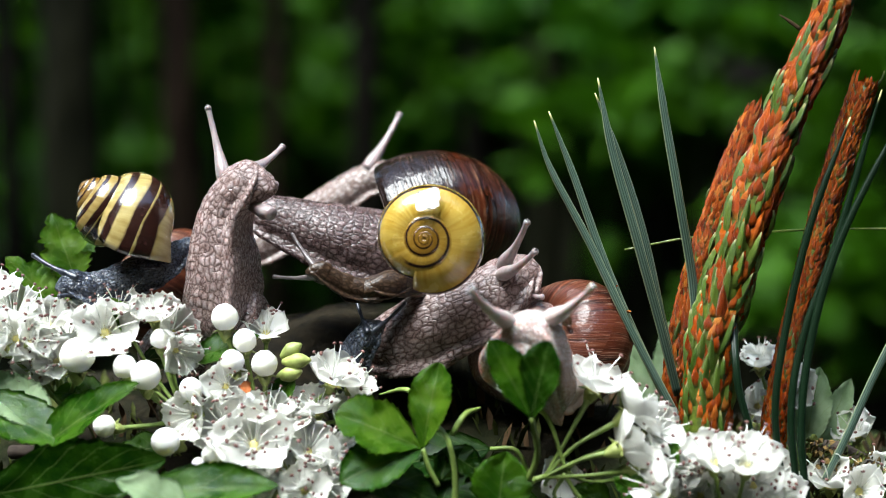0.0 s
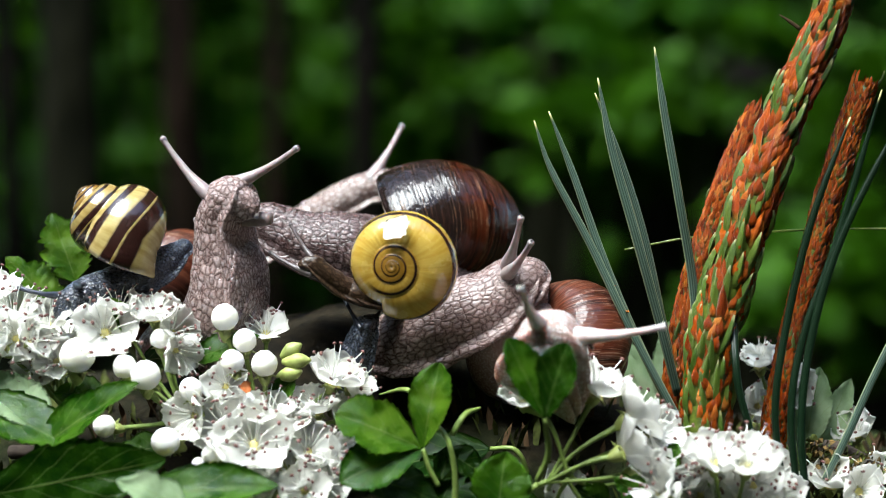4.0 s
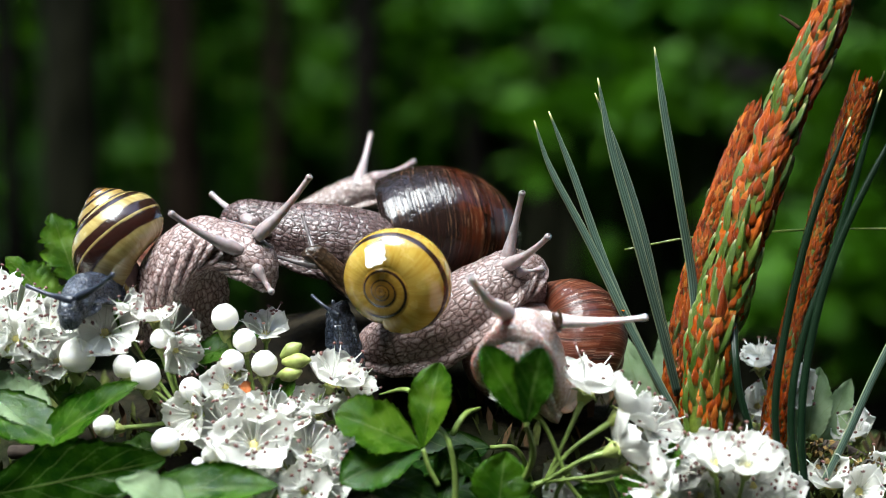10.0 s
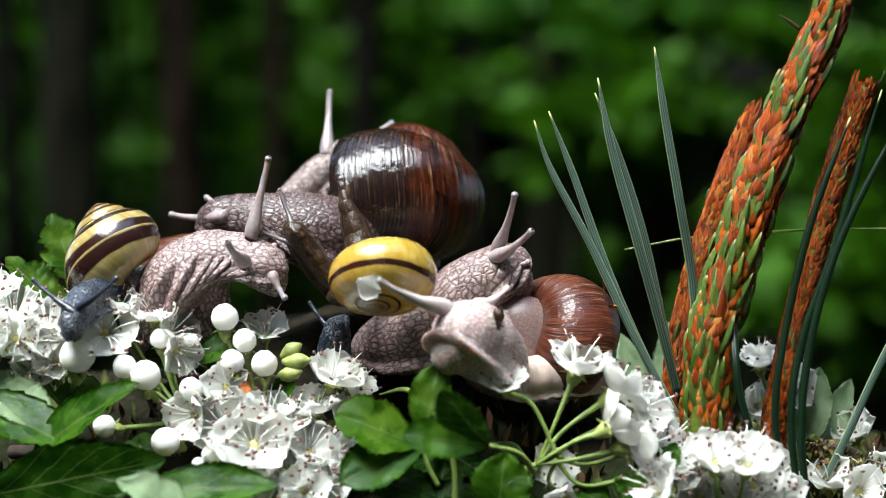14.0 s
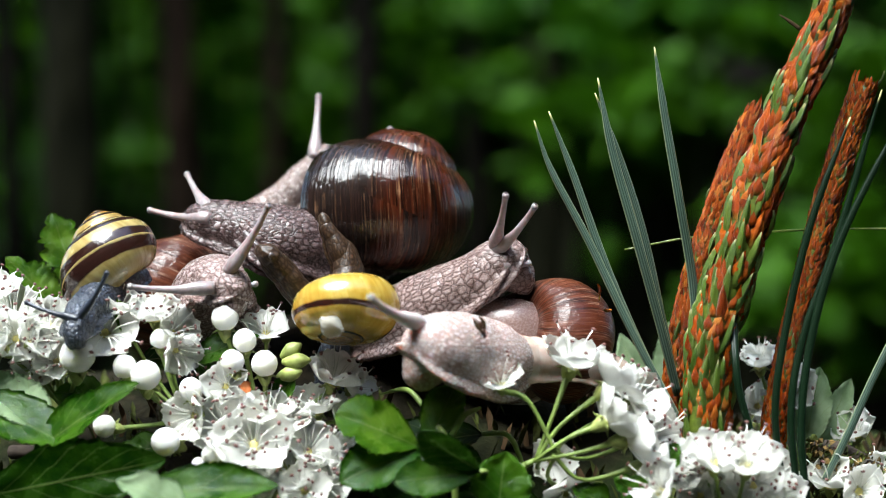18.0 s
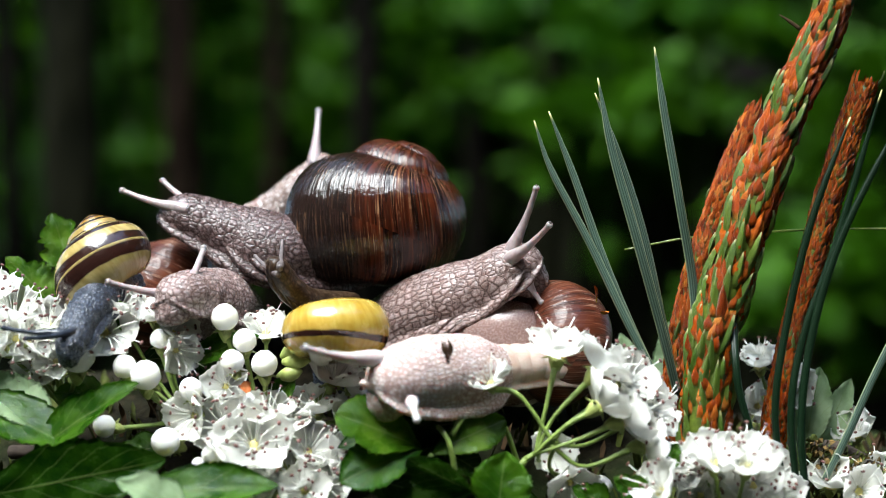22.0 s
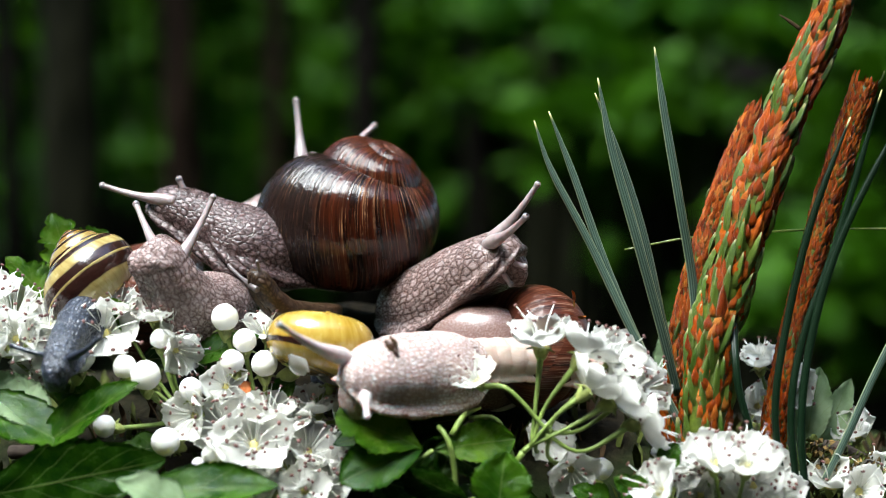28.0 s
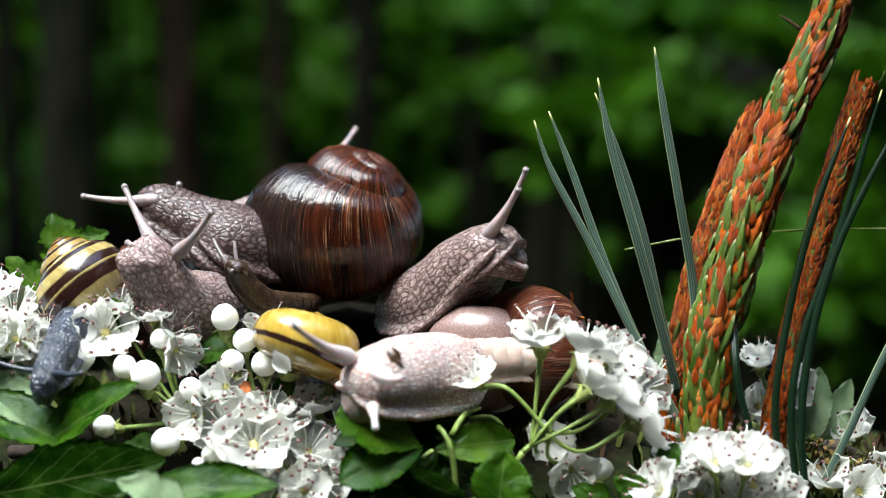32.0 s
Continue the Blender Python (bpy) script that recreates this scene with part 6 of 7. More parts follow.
    s.key(23, [(-57.0, 18.0, 43.0), (-56.5, 10.0, 43.5), (-56.0, 2.0, 44.5), (-56.0, -5.0, 46.0), (-56.5, -11.0, 48.2), (-57.5, -15.6, 50.4)],
          [((-60.0, -18.4, 53.8), (-66.3, -20.4, 53.3)), ((-56.1, -16.4, 53.6), (-52.1, -17.9, 62.9))],
          shell=((-68.6, 31.3, 45.4), (-0.5, 0.3, 0.8), (0.5, 0.8, -0.2)), up=(0.1, -0.6, 0.8), nose=(-0.5, -0.85, -0.1))
    s.key(25, [(-57.5, 18.0, 43.0), (-57.0, 10.0, 43.5), (-56.5, 2.0, 44.5), (-56.5, -5.0, 46.3), (-57.0, -11.0, 48.6), (-58.4, -15.6, 50.8)],
          [((-61.2, -18.2, 56.2), (-60.7, -20.0, 60.9)), ((-57.3, -16.3, 54.9), (-56.6, -17.7, 67.1))],
          shell=((-69.2, 31.3, 45.2), (-0.5, 0.3, 0.8), (0.5, 0.8, -0.2)), up=(0.12, -0.65, 0.75), nose=(-0.5, -0.85, -0.1))
    s.key(28, [(-51.5, 18.0, 45.6), (-52.5, 10.0, 45.1), (-53.5, 2.0, 45.6), (-55.5, -5.0, 47.1), (-58.0, -11.0, 51.6), (-60.8, -14.5, 57.6)],
          [((-61.9, -14.0, 60.2), (-66.4, -15.5, 70.7)), ((-57.0, -14.1, 59.0), (-49.6, -15.4, 72.2))],
          shell=((-71.7, 31.3, 45.0), (-0.5, 0.3, 0.8), (0.5, 0.8, -0.2)), up=(0.25, -0.9, 0.35), nose=(-0.55, -0.75, 0.15))
    s.key(30, [(-53.0, 18.0, 45.0), (-54.0, 10.0, 44.5), (-55.0, 2.0, 45.0), (-57.0, -5.0, 46.5), (-59.5, -11.0, 51.0), (-62.3, -14.5, 57.0)],
          [((-63.7, -14.0, 60.9), (-70.7, -15.4, 71.7)), ((-57.6, -14.1, 58.4), (-49.9, -15.4, 71.7))],
          shell=((-73.1, 31.3, 45.0), (-0.5, 0.3, 0.8), (0.5, 0.8, -0.2)), up=(0.25, -0.9, 0.35), nose=(-0.55, -0.75, 0.15))
    s.key(32, [(-54.0, 18.0, 45.8), (-55.0, 10.0, 45.3), (-56.0, 2.0, 45.8), (-58.0, -5.0, 47.3), (-60.5, -11.0, 51.8), (-63.3, -14.5, 57.8)],
          [((-63.1, -13.9, 62.1), (-68.9, -15.3, 74.4)), ((-58.2, -14.1, 59.0), (-49.9, -15.6, 68.9)), ((-65.2, -16.0, 61.0), (-67.9, -17.9, 62.3))],
          shell=((-73.6, 31.3, 45.0), (-0.5, 0.3, 0.8), (0.5, 0.8, -0.2)), up=(0.25, -0.9, 0.35), nose=(-0.55, -0.75, 0.15))

    s = topmost
    s.key(0, [(0.8, 24.6, 52.1), (-11.3, 21.9, 57.0), (-21.9, 19.0, 59.8), (-29.8, 18.2, 62.5), (-35.1, 18.3, 64.5), (-39.7, 18.3, 66.1)],
          [((-38.7, -11.6, 68.8), (-48.4, -13.3, 73.7)), ((-41.3, 20.5, 68.4), (-42.1, 22.6, 71.0))],
          shell=((-1.5, 36, 64.0), (0.3, 0.62, 0.72), (-0.80, 0.5, -0.2)))
    s.key(3, [(0.8, 24.6, 51.4), (-11.3, 21.8, 55.6), (-21.9, 18.9, 58.5), (-29.8, 18.1, 60.5), (-35.1, 18.2, 62.9), (-39.7, 18.3, 65.2)],
          [((-38.1, -11.6, 67.8), (-46.9, -13.6, 68.2))],
          shell=((-1.0, 36, 62.5), (0.3, 0.62, 0.72), (-0.80, 0.5, -0.2)))
    s.key(6, [(-0.5, 24.5, 49.4), (-12.6, 21.8, 55.0), (-23.2, 18.9, 57.8), (-31.8, 18.0, 59.2), (-39.1, 18.1, 61.2), (-44.4, 18.2, 63.8)],
          [((-44.6, 8.3, 65.9), (-48.9, 6.5, 68.8))],
          shell=((-1.5, 36, 60.0), (0.32, 0.62, 0.7), (-0.80, 0.5, -0.2)))
    s.key(9, [(-1.9, 24.5, 49.4), (-12.6, 21.8, 55.0), (-23.2, 18.9, 58.5), (-31.8, 18.1, 60.5), (-40.4, 18.2, 62.9), (-46.4, 18.3, 65.2)],
          [((-46.4, 12.4, 66.7), (-53.7, 10.7, 72.4))],
          shell=((-1.5, 36, 59.0), (0.34, 0.62, 0.7), (-0.80, 0.5, -0.2)))
    s.key(11, [(-4.6, 24.7, 53.4), (-15.3, 21.9, 57.6), (-24.5, 19.1, 60.5), (-33.8, 18.2, 62.5), (-41.7, 18.2, 64.2), (-46.4, 18.3, 65.2)],
          [((-46.4, 12.4, 67.4), (-53.7, 10.6, 71.3)), ((-44.9, 10.4, 66.8), (-50.5, 8.5, 69.3))],
          shell=((-2.0, 36, 63.0), (0.38, 0.56, 0.72), (-0.80, 0.5, -0.2)))
    s.key(13, [(-7.3, 36.0, 57.5), (-16.6, 29.0, 59.7), (-25.9, 19.2, 62.5), (-35.1, 18.2, 64.2), (-44.4, 18.3, 65.6), (-51.3, 18.3, 66.1)],
          [((-52.9, 12.4, 67.6), (-61.2, 10.5, 68.7)), ((-52.0, 20.5, 68.2), (-57.2, 22.6, 70.4))],
          shell=((-10.0, 36, 70.0), (0.44, 0.42, 0.78), (-0.80, 0.5, -0.2)))
    s.key(17, [(-14.1, 36.0, 57.5), (-24.7, 29.0, 57.4), (-34.5, 19.0, 59.8), (-42.4, 18.2, 62.5), (-49.1, 18.2, 64.2), (-54.0, 18.3, 64.8)],
          [((-56.2, 12.3, 66.3), (-66.4, 10.3, 65.5)), ((-54.5, 14.5, 68.6), (-61.7, 16.7, 73.6))],
          shell=((-13.8, 32, 68.2), (0.52, 0.15, 0.84), (-0.70, 0.65, -0.2)))
    s.key(19, [(-15.4, 36.0, 57.5), (-26.0, 29.0, 57.4), (-35.8, 19.0, 59.1), (-44.4, 18.1, 61.6), (-51.0, 18.2, 63.8), (-56.6, 18.3, 65.8)],
          [((-57.5, 12.5, 68.7), (-68.3, 10.7, 72.2)), ((-54.5, 14.6, 70.6), (-58.5, 17.0, 79.1)), ((-58.3, 8.3, 64.9), (-61.2, 6.1, 62.4))],
          shell=((-14.8, 28.4, 67.0), (0.52, 0.08, 0.85), (-0.60, 0.72, -0.12)))
    s.key(21, [(-16.8, 36.0, 56.8), (-27.4, 29.0, 56.3), (-37.2, 18.9, 57.8), (-45.7, 18.1, 60.8), (-53.7, 18.2, 64.2), (-59.7, 18.4, 66.4)],
          [((-59.5, 12.5, 70.0), (-71.3, 10.7, 73.5)), ((-57.1, 14.6, 71.2), (-62.3, 16.8, 75.1))],
          shell=((-15.7, 25.3, 65.6), (0.5, 0.02, 0.86), (-0.52, 0.78, -0.05)))
    s.key(23, [(-18.1, 36.0, 56.8), (-28.7, 29.0, 56.3), (-38.5, 18.9, 57.8), (-47.7, 18.1, 61.2), (-55.7, 18.3, 64.8), (-61.4, 18.4, 67.2)],
          [((-62.8, 12.5, 70.0), (-76.1, 10.7, 72.6)), ((-59.1, 14.6, 71.2), (-64.4, 16.8, 74.5))],
          shell=((-17.3, 25.3, 64.2), (0.48, -0.06, 0.87), (-0.46, 0.8, 0.0)))
    s.key(25, [(-19.5, 36.0, 56.8), (-30.1, 29.0, 56.0), (-39.8, 18.9, 57.5), (-48.7, 18.1, 61.3), (-56.1, 18.3, 65.3), (-61.1, 18.4, 67.7)],
          [((-62.1, 12.6, 70.6), (-75.2, 10.8, 74.6)), ((-57.8, 14.7, 72.3), (-60.5, 16.8, 75.1))],
          shell=((-18.8, 25.3, 64.2), (0.46, -0.14, 0.87), (-0.4, 0.84, 0.1)))
    s.key(28, [(-22.2, 36.0, 57.5), (-32.7, 29.0, 57.4), (-42.5, 19.0, 58.9), (-51.0, 18.2, 62.5), (-58.4, 18.4, 66.4), (-63.3, 18.5, 68.7)],
          [((-64.7, 12.6, 71.5), (-78.8, 10.8, 74.2)), ((-60.4, 14.7, 72.5), (-61.9, 16.9, 75.8))],
          shell=((-23.2, 25.3, 64.6), (0.5, -0.28, 0.82), (-0.38, 0.82, 0.3)))
    s.key(30, [(-24.2, 36.0, 57.5), (-34.8, 29.0, 58.0), (-44.5, 19.0, 59.8), (-53.0, 18.2, 63.2), (-59.7, 18.4, 66.6), (-64.6, 18.5, 69.0)],
          [((-66.7, 12.6, 71.3), (-81.4, 10.7, 73.0)), ((-61.1, 14.7, 73.2), (-61.0, 16.9, 75.8))],
          shell=((-25.4, 25.2, 63.8), (0.5, -0.28, 0.82), (-0.38, 0.8, 0.3)))
    s.key(32, [(-26.2, 36.0, 56.8), (-36.8, 29.0, 58.0), (-46.5, 19.0, 59.8), (-55.0, 18.2, 63.2), (-61.7, 18.4, 66.6), (-66.5, 18.5, 69.0)],
          [((-68.7, 12.6, 71.5), (-83.1, 10.6, 71.6)), ((-63.7, 14.7, 73.2), (-61.7, 16.8, 74.5))],
          shell=((-27.0, 25.2, 62.4), (0.5, -0.28, 0.82), (-0.38, 0.8, 0.3)))

    s = hind
    s.key(0, [(-43.3, 48.0, 59.1), (-34.8, 48.3, 64.0), (-26.9, 48.6, 69.7), (-21.2, 48.8, 73.6), (-16.5, 48.9, 75.4)],
          [((-18.3, 47.1, 79.0), (-10.8, 46.7, 91.3))])
    s.key(3, [(-43.3, 48.0, 59.1), (-34.8, 48.2, 63.3), (-26.9, 48.5, 68.7), (-20.5, 48.7, 72.6), (-15.5, 48.8, 74.0)],
          [((-17.6, 46.9, 76.1), (-9.6, 46.6, 89.3))])
    s.key(6, [(-43.3, 48.0, 59.1), (-34.8, 48.2, 63.3), (-27.6, 48.5, 67.9), (-21.9, 48.6, 70.4), (-17.0, 48.7, 71.9)],
          [((-19.0, 46.9, 75.4), (-13.6, 46.4, 86.3))])
    s.key(9, [(-43.3, 48.0, 59.1), (-34.8, 48.2, 63.3), (-27.6, 48.5, 67.6), (-22.7, 48.6, 70.2), (-18.4, 48.7, 71.1)],
          [((-21.6, 46.8, 74.0), (-16.7, 46.4, 85.1)), ((-14.8, 46.8, 74.7), (-6.2, 46.0, 77.9))])
    s.key(11, [(-44.7, 48.1, 60.5), (-36.2, 48.3, 64.7), (-29.1, 48.6, 69.7), (-23.4, 48.8, 73.3), (-18.4, 48.8, 74.7)],
          [((-24.0, 47.0, 77.6), (-20.4, 46.6, 89.3)), ((-17.6, 47.0, 77.6), (-8.8, 46.2, 81.5))])
    s.key(13, [(-47.6, 48.2, 61.9), (-39.0, 48.4, 66.2), (-33.3, 48.7, 71.9), (-29.1, 48.9, 76.1), (-24.1, 49.1, 79.0)],
          [((-28.9, 47.2, 82.5), (-26.9, 46.9, 95.7)), ((-23.3, 47.3, 82.9), (-13.0, 46.5, 88.2))])
    s.key(17, [(-53.3, 48.2, 61.9), (-46.2, 48.3, 64.7), (-39.0, 48.6, 69.7), (-34.1, 48.9, 75.4), (-29.1, 49.1, 79.7)],
          [((-31.8, 47.2, 82.5), (-30.3, 47.0, 97.4)), ((-19.7, 47.4, 86.1), (-13.9, 46.5, 88.3))])
    s.key(19, [(-54.7, 48.2, 61.9), (-47.6, 48.3, 64.7), (-40.5, 48.5, 69.0), (-34.8, 48.8, 74.7), (-29.8, 49.0, 78.3)],
          [((-32.2, 47.2, 81.1), (-31.4, 46.8, 94.1)), ((-21.8, 47.2, 82.5), (-13.6, 46.4, 86.3))])
    s.key(21, [(-54.7, 48.2, 61.9), (-47.6, 48.3, 64.0), (-40.5, 48.5, 68.3), (-34.8, 48.8, 74.0), (-29.8, 49.0, 77.5)],
          [((-31.8, 47.1, 80.4), (-29.9, 46.8, 92.4)), ((-21.8, 47.2, 81.1), (-16.1, 46.3, 82.9))])
    s.key(23, [(-54.7, 48.2, 61.9), (-47.6, 48.3, 64.0), (-41.9, 48.5, 67.6), (-36.2, 48.7, 72.6), (-31.2, 48.9, 76.1)],
          [((-32.9, 47.1, 79.0), (-32.3, 46.8, 92.4)), ((-24.7, 47.1, 80.4), (-16.1, 46.2, 82.5))])
    s.key(25, [(-54.7, 48.2, 61.9), (-47.6, 48.3, 64.0), (-41.9, 48.4, 67.3), (-36.2, 48.7, 71.9), (-31.2, 48.9, 75.4)],
          [((-32.5, 47.1, 79.0), (-28.3, 46.7, 91.7)), ((-24.7, 47.0, 77.6), (-21.8, 46.1, 79.0))])
    s.key(28, [(-56.1, 48.2, 62.6), (-49.0, 48.3, 64.0), (-42.6, 48.5, 67.6), (-37.6, 48.7, 72.6), (-32.6, 48.9, 76.8)],
          [((-35.7, 47.1, 79.7), (-36.8, 46.9, 95.0)), ((-26.1, 47.2, 81.8), (-17.0, 46.6, 88.6))])
    s.key(30, [(-56.8, 48.2, 62.6), (-49.7, 48.3, 64.3), (-42.6, 48.5, 67.6), (-37.6, 48.7, 72.6), (-31.9, 48.9, 76.8)],
          [((-34.6, 47.1, 79.7), (-29.3, 46.8, 92.4)), ((-21.8, 47.2, 82.5), (-14.7, 46.4, 85.3))])
    s.key(32, [(-57.6, 48.2, 63.3), (-50.4, 48.3, 64.7), (-43.3, 48.5, 67.9), (-36.2, 48.7, 71.9), (-30.5, 48.9, 76.1)],
          [((-28.2, 47.1, 80.4), (-21.8, 46.5, 87.7)), None])

    s = yellow
    s.key(0, [(0.8, 7.6, 51.9), (-5.6, 2.6, 51.7), (-11.9, -3.4, 52.1), (-17.5, -5.5, 51.0), (-23.0, -7.4, 52.8), (-26.6, -9.3, 55.3)],
          [((-28.4, -10.2, 56.9), (-32.9, -11.8, 63.8)), ((-28.4, -10.3, 54.5), (-36.9, -12.3, 54.6))],
          shell=((-2.6, -13.9, 62.7), (0.0, -1, 0.03), (-1.0, 0.0, 0.15)))
    s.key(3, [(-1.8, 7.4, 48.0), (-8.2, 2.4, 49.1), (-14.4, -3.6, 49.6), (-20.0, -5.5, 51.0), (-24.2, -7.4, 53.4), (-27.6, -9.2, 56.2)],
          [((-27.8, -10.1, 57.6), (-32.9, -11.7, 65.7)), ((-29.6, -10.3, 55.1), (-37.5, -12.1, 59.3))],
          shell=((-7.5, -14.1, 58.0), (-0.12, -0.98, 0.0), (-0.99, 0.12, 0.15)))
    s.key(6, [(-5.1, 7.3, 46.1), (-11.4, 2.4, 47.8), (-17.5, -3.6, 49.6), (-22.5, -5.4, 51.6), (-26.1, -7.3, 54.5), (-29.1, -9.1, 57.5)],
          [((-29.6, -10.0, 59.4), (-32.9, -11.7, 66.3)), ((-30.9, -10.2, 56.3), (-38.1, -12.0, 60.8))],
          shell=((-9.5, -14.2, 56.3), (-0.18, -0.96, -0.1), (-0.98, 0.17, 0.16)))
    s.key(9, [(-6.4, 7.7, 54.5), (-10.8, 2.5, 49.7), (-16.9, -3.6, 48.9), (-21.9, -5.4, 51.6), (-25.5, -7.3, 54.9), (-28.8, -9.1, 57.7)],
          [((-29.6, -10.0, 59.4), (-32.0, -11.7, 66.7)), ((-30.9, -10.2, 55.9), (-38.7, -12.1, 59.3))],
          shell=((-10.1, -14.3, 54.4), (-0.25, -0.92, -0.2), (-0.96, 0.27, -0.02)))
    s.key(11, [(-8.0, 4.0, 64.9), (-10.1, 2.8, 56.1), (-16.3, -3.4, 52.7), (-21.2, -5.3, 53.5), (-24.2, -7.1, 57.7), (-26.6, -9.0, 61.0)],
          [((-27.2, -9.9, 61.9), (-29.5, -11.5, 70.6)), ((-27.8, -10.1, 59.2), (-37.5, -11.9, 61.6))],
          shell=((-9.5, -14.3, 54.1), (-0.3, -0.85, -0.35), (-0.94, 0.32, 0.04)))
    s.key(13, [(-20.5, 5.0, 71.0), (-17.5, 3.0, 61.0), (-19.0, -3.0, 52.5), (-23.5, -5.1, 54.1), (-27.1, -7.0, 59.4), (-29.7, -8.8, 64.1)],
          [((-30.5, -9.7, 65.6), (-32.9, -11.3, 74.6)), ((-32.1, -9.9, 62.5), (-40.6, -11.7, 65.7))],
          shell=((-11.0, -14.3, 55.2), (-0.03, -0.6, -0.8), (-1.02, 0.09, -0.03)), up=(0, -0.8, 0.6))
    s.key(17, [(-24.9, 4.0, 67.5), (-21.0, 2.9, 56.7), (-25.1, -3.3, 50.2), (-30.0, -5.2, 51.4), (-34.2, -7.1, 56.5), (-37.8, -9.0, 60.3)],
          [((-38.3, -9.9, 61.3), (-42.8, -11.7, 66.0)), None],
          shell=((-19.5, -14.6, 49.8), (-0.03, -0.45, -0.88), (-0.94, 0.05, 0.01)), up=(0, -0.8, 0.6))
    s.key(19, [(-27.8, 4.0, 63.0), (-22.9, 2.8, 53.5), (-26.4, -3.4, 47.1), (-30.7, -5.4, 48.9), (-34.5, -7.2, 54.2), (-37.6, -9.1, 58.4)],
          [((-38.3, -10.1, 59.2), (-43.1, -11.8, 63.2)), None],
          shell=((-21.7, -14.7, 46.4), (-0.06, -0.38, -0.92), (-0.96, 0.05, 0.04)), up=(0, -0.8, 0.6))
    s.key(21, [(-20.9, 12.0, 47.9), (-22.9, 8.0, 47.4), (-26.4, 3.0, 47.4), (-30.4, -3.0, 48.9), (-33.9, -7.0, 52.4), (-35.9, -9.2, 55.9)],
          [((-37.1, -10.2, 55.7), (-41.2, -12.1, 58.3)), ((-35.2, -10.1, 58.2), (-35.0, -11.8, 63.2))],
          shell=((-22.2, -14.9, 44.1), (-0.06, -0.3, -0.95), (-0.98, 0.05, 0.05)), up=(0, -0.8, 0.6))
    s.key(23, [(-21.1, 12.0, 47.0), (-23.1, 8.0, 46.5), (-26.6, 3.0, 46.5), (-30.6, -3.0, 48.0), (-34.1, -7.0, 51.5), (-36.1, -9.3, 55.0)],
          [((-37.7, -10.3, 55.1), (-41.2, -12.0, 59.8)), ((-35.8, -10.2, 56.3), (-35.0, -12.0, 60.4))],
          shell=((-24.1, -14.9, 42.3), (-0.08, -0.22, -0.96), (-0.99, 0.06, 0.07)), up=(0, -0.8, 0.6))
    s.key(25, [(-20.9, 12.0, 44.2), (-22.9, 8.0, 43.7), (-26.4, 3.0, 43.7), (-30.4, -3.0, 45.2), (-33.9, -7.0, 48.7), (-35.9, -9.4, 52.2)],
          [((-38.3, -10.4, 52.2), (-42.1, -12.1, 58.0)), ((-36.5, -10.3, 54.5), (-36.9, -12.1, 58.3))],
          shell=((-24.1, -15.0, 41.4), (-0.1, -0.22, -0.96), (-0.99, 0.06, 0.09)), up=(0, -0.8, 0.6))
    s.key(28, [(-25.0, 12.0, 45.1), (-27.0, 8.0, 44.6), (-30.5, 3.0, 44.6), (-34.5, -3.0, 46.1), (-38.0, -7.0, 49.6), (-40.0, -9.4, 53.1)],
          [((-42.0, -10.4, 52.6), (-46.8, -12.2, 57.1)), ((-40.2, -10.3, 55.1), (-40.6, -12.1, 58.0))],
          shell=((-26.5, -15.0, 40.5), (-0.3, -0.25, -0.92), (-0.95, 0.08, 0.29)), up=(0, -0.8, 0.6))
    s.key(30, [(-28.0, 12.0, 46.1), (-30.0, 8.0, 45.6), (-33.5, 3.0, 45.6), (-37.5, -3.0, 47.1), (-41.0, -7.0, 50.6), (-43.0, -9.3, 54.1)],
          [((-45.8, -10.3, 54.5), (-49.6, -12.0, 60.8)), ((-43.5, -10.2, 56.3), (-43.3, -12.0, 59.5))],
          shell=((-28.1, -15.1, 39.9), (-0.36, -0.25, -0.9), (-0.92, 0.08, 0.35)), up=(0, -0.8, 0.6))
    s.key(32, [(-30.0, 12.0, 47.4), (-32.0, 8.0, 46.9), (-35.5, 3.0, 46.9), (-39.5, -3.0, 48.4), (-43.0, -7.0, 51.9), (-45.0, -9.3, 55.4)],
          [((-47.0, -10.2, 56.9), (-50.1, -11.9, 62.6)), ((-45.4, -10.1, 58.2), (-45.5, -11.9, 62.0))],
          shell=((-29.6, -15.0, 40.5), (-0.42, -0.25, -0.88), (-0.9, 0.09, 0.4)), up=(0, -0.8, 0.6))

    s = slate
    s.key(0, [(-24.7, -1.7, 28.4), (-21.8, -2.4, 32.9), (-18.9, -3.1, 38.1), (-16.7, -4.0, 41.4)],
          [((-17.1, -5.9, 42.8), (-19.3, -6.6, 49.2)), ((-14.6, -5.9, 42.8), (-8.4, -6.6, 48.3))], up=(-0.6, -0.6, 0.4))
    s.key(3, [(-23.4, -1.7, 28.4), (-21.1, -2.4, 32.9), (-18.7, -3.1, 38.1), (-16.9, -4.0, 41.4)],
          [((-18.1, -5.9, 43.5), (-20.5, -6.5, 49.8)), ((-15.6, -5.9, 42.8), (-12.8, -6.7, 46.3))], up=(-0.6, -0.6, 0.4))
    s.key(6, [(-19.6, -1.7, 28.4), (-19.8, -2.4, 33.6), (-19.5, -3.1, 40.0), (-19.7, -3.8, 44.9)],
          [((-20.6, -5.8, 44.7), (-25.6, -6.5, 49.8)), ((-18.1, -5.7, 46.0), (-15.5, -6.6, 49.2))], up=(-0.6, -0.6, 0.4))
    s.key(9, [(-21.5, -1.6, 29.6), (-21.4, -2.3, 34.8), (-22.3, -3.1, 40.0), (-23.0, -3.8, 44.9)],
          [((-23.4, -5.7, 46.0), (-27.4, -6.5, 50.7)), None], up=(-0.6, -0.6, 0.4))
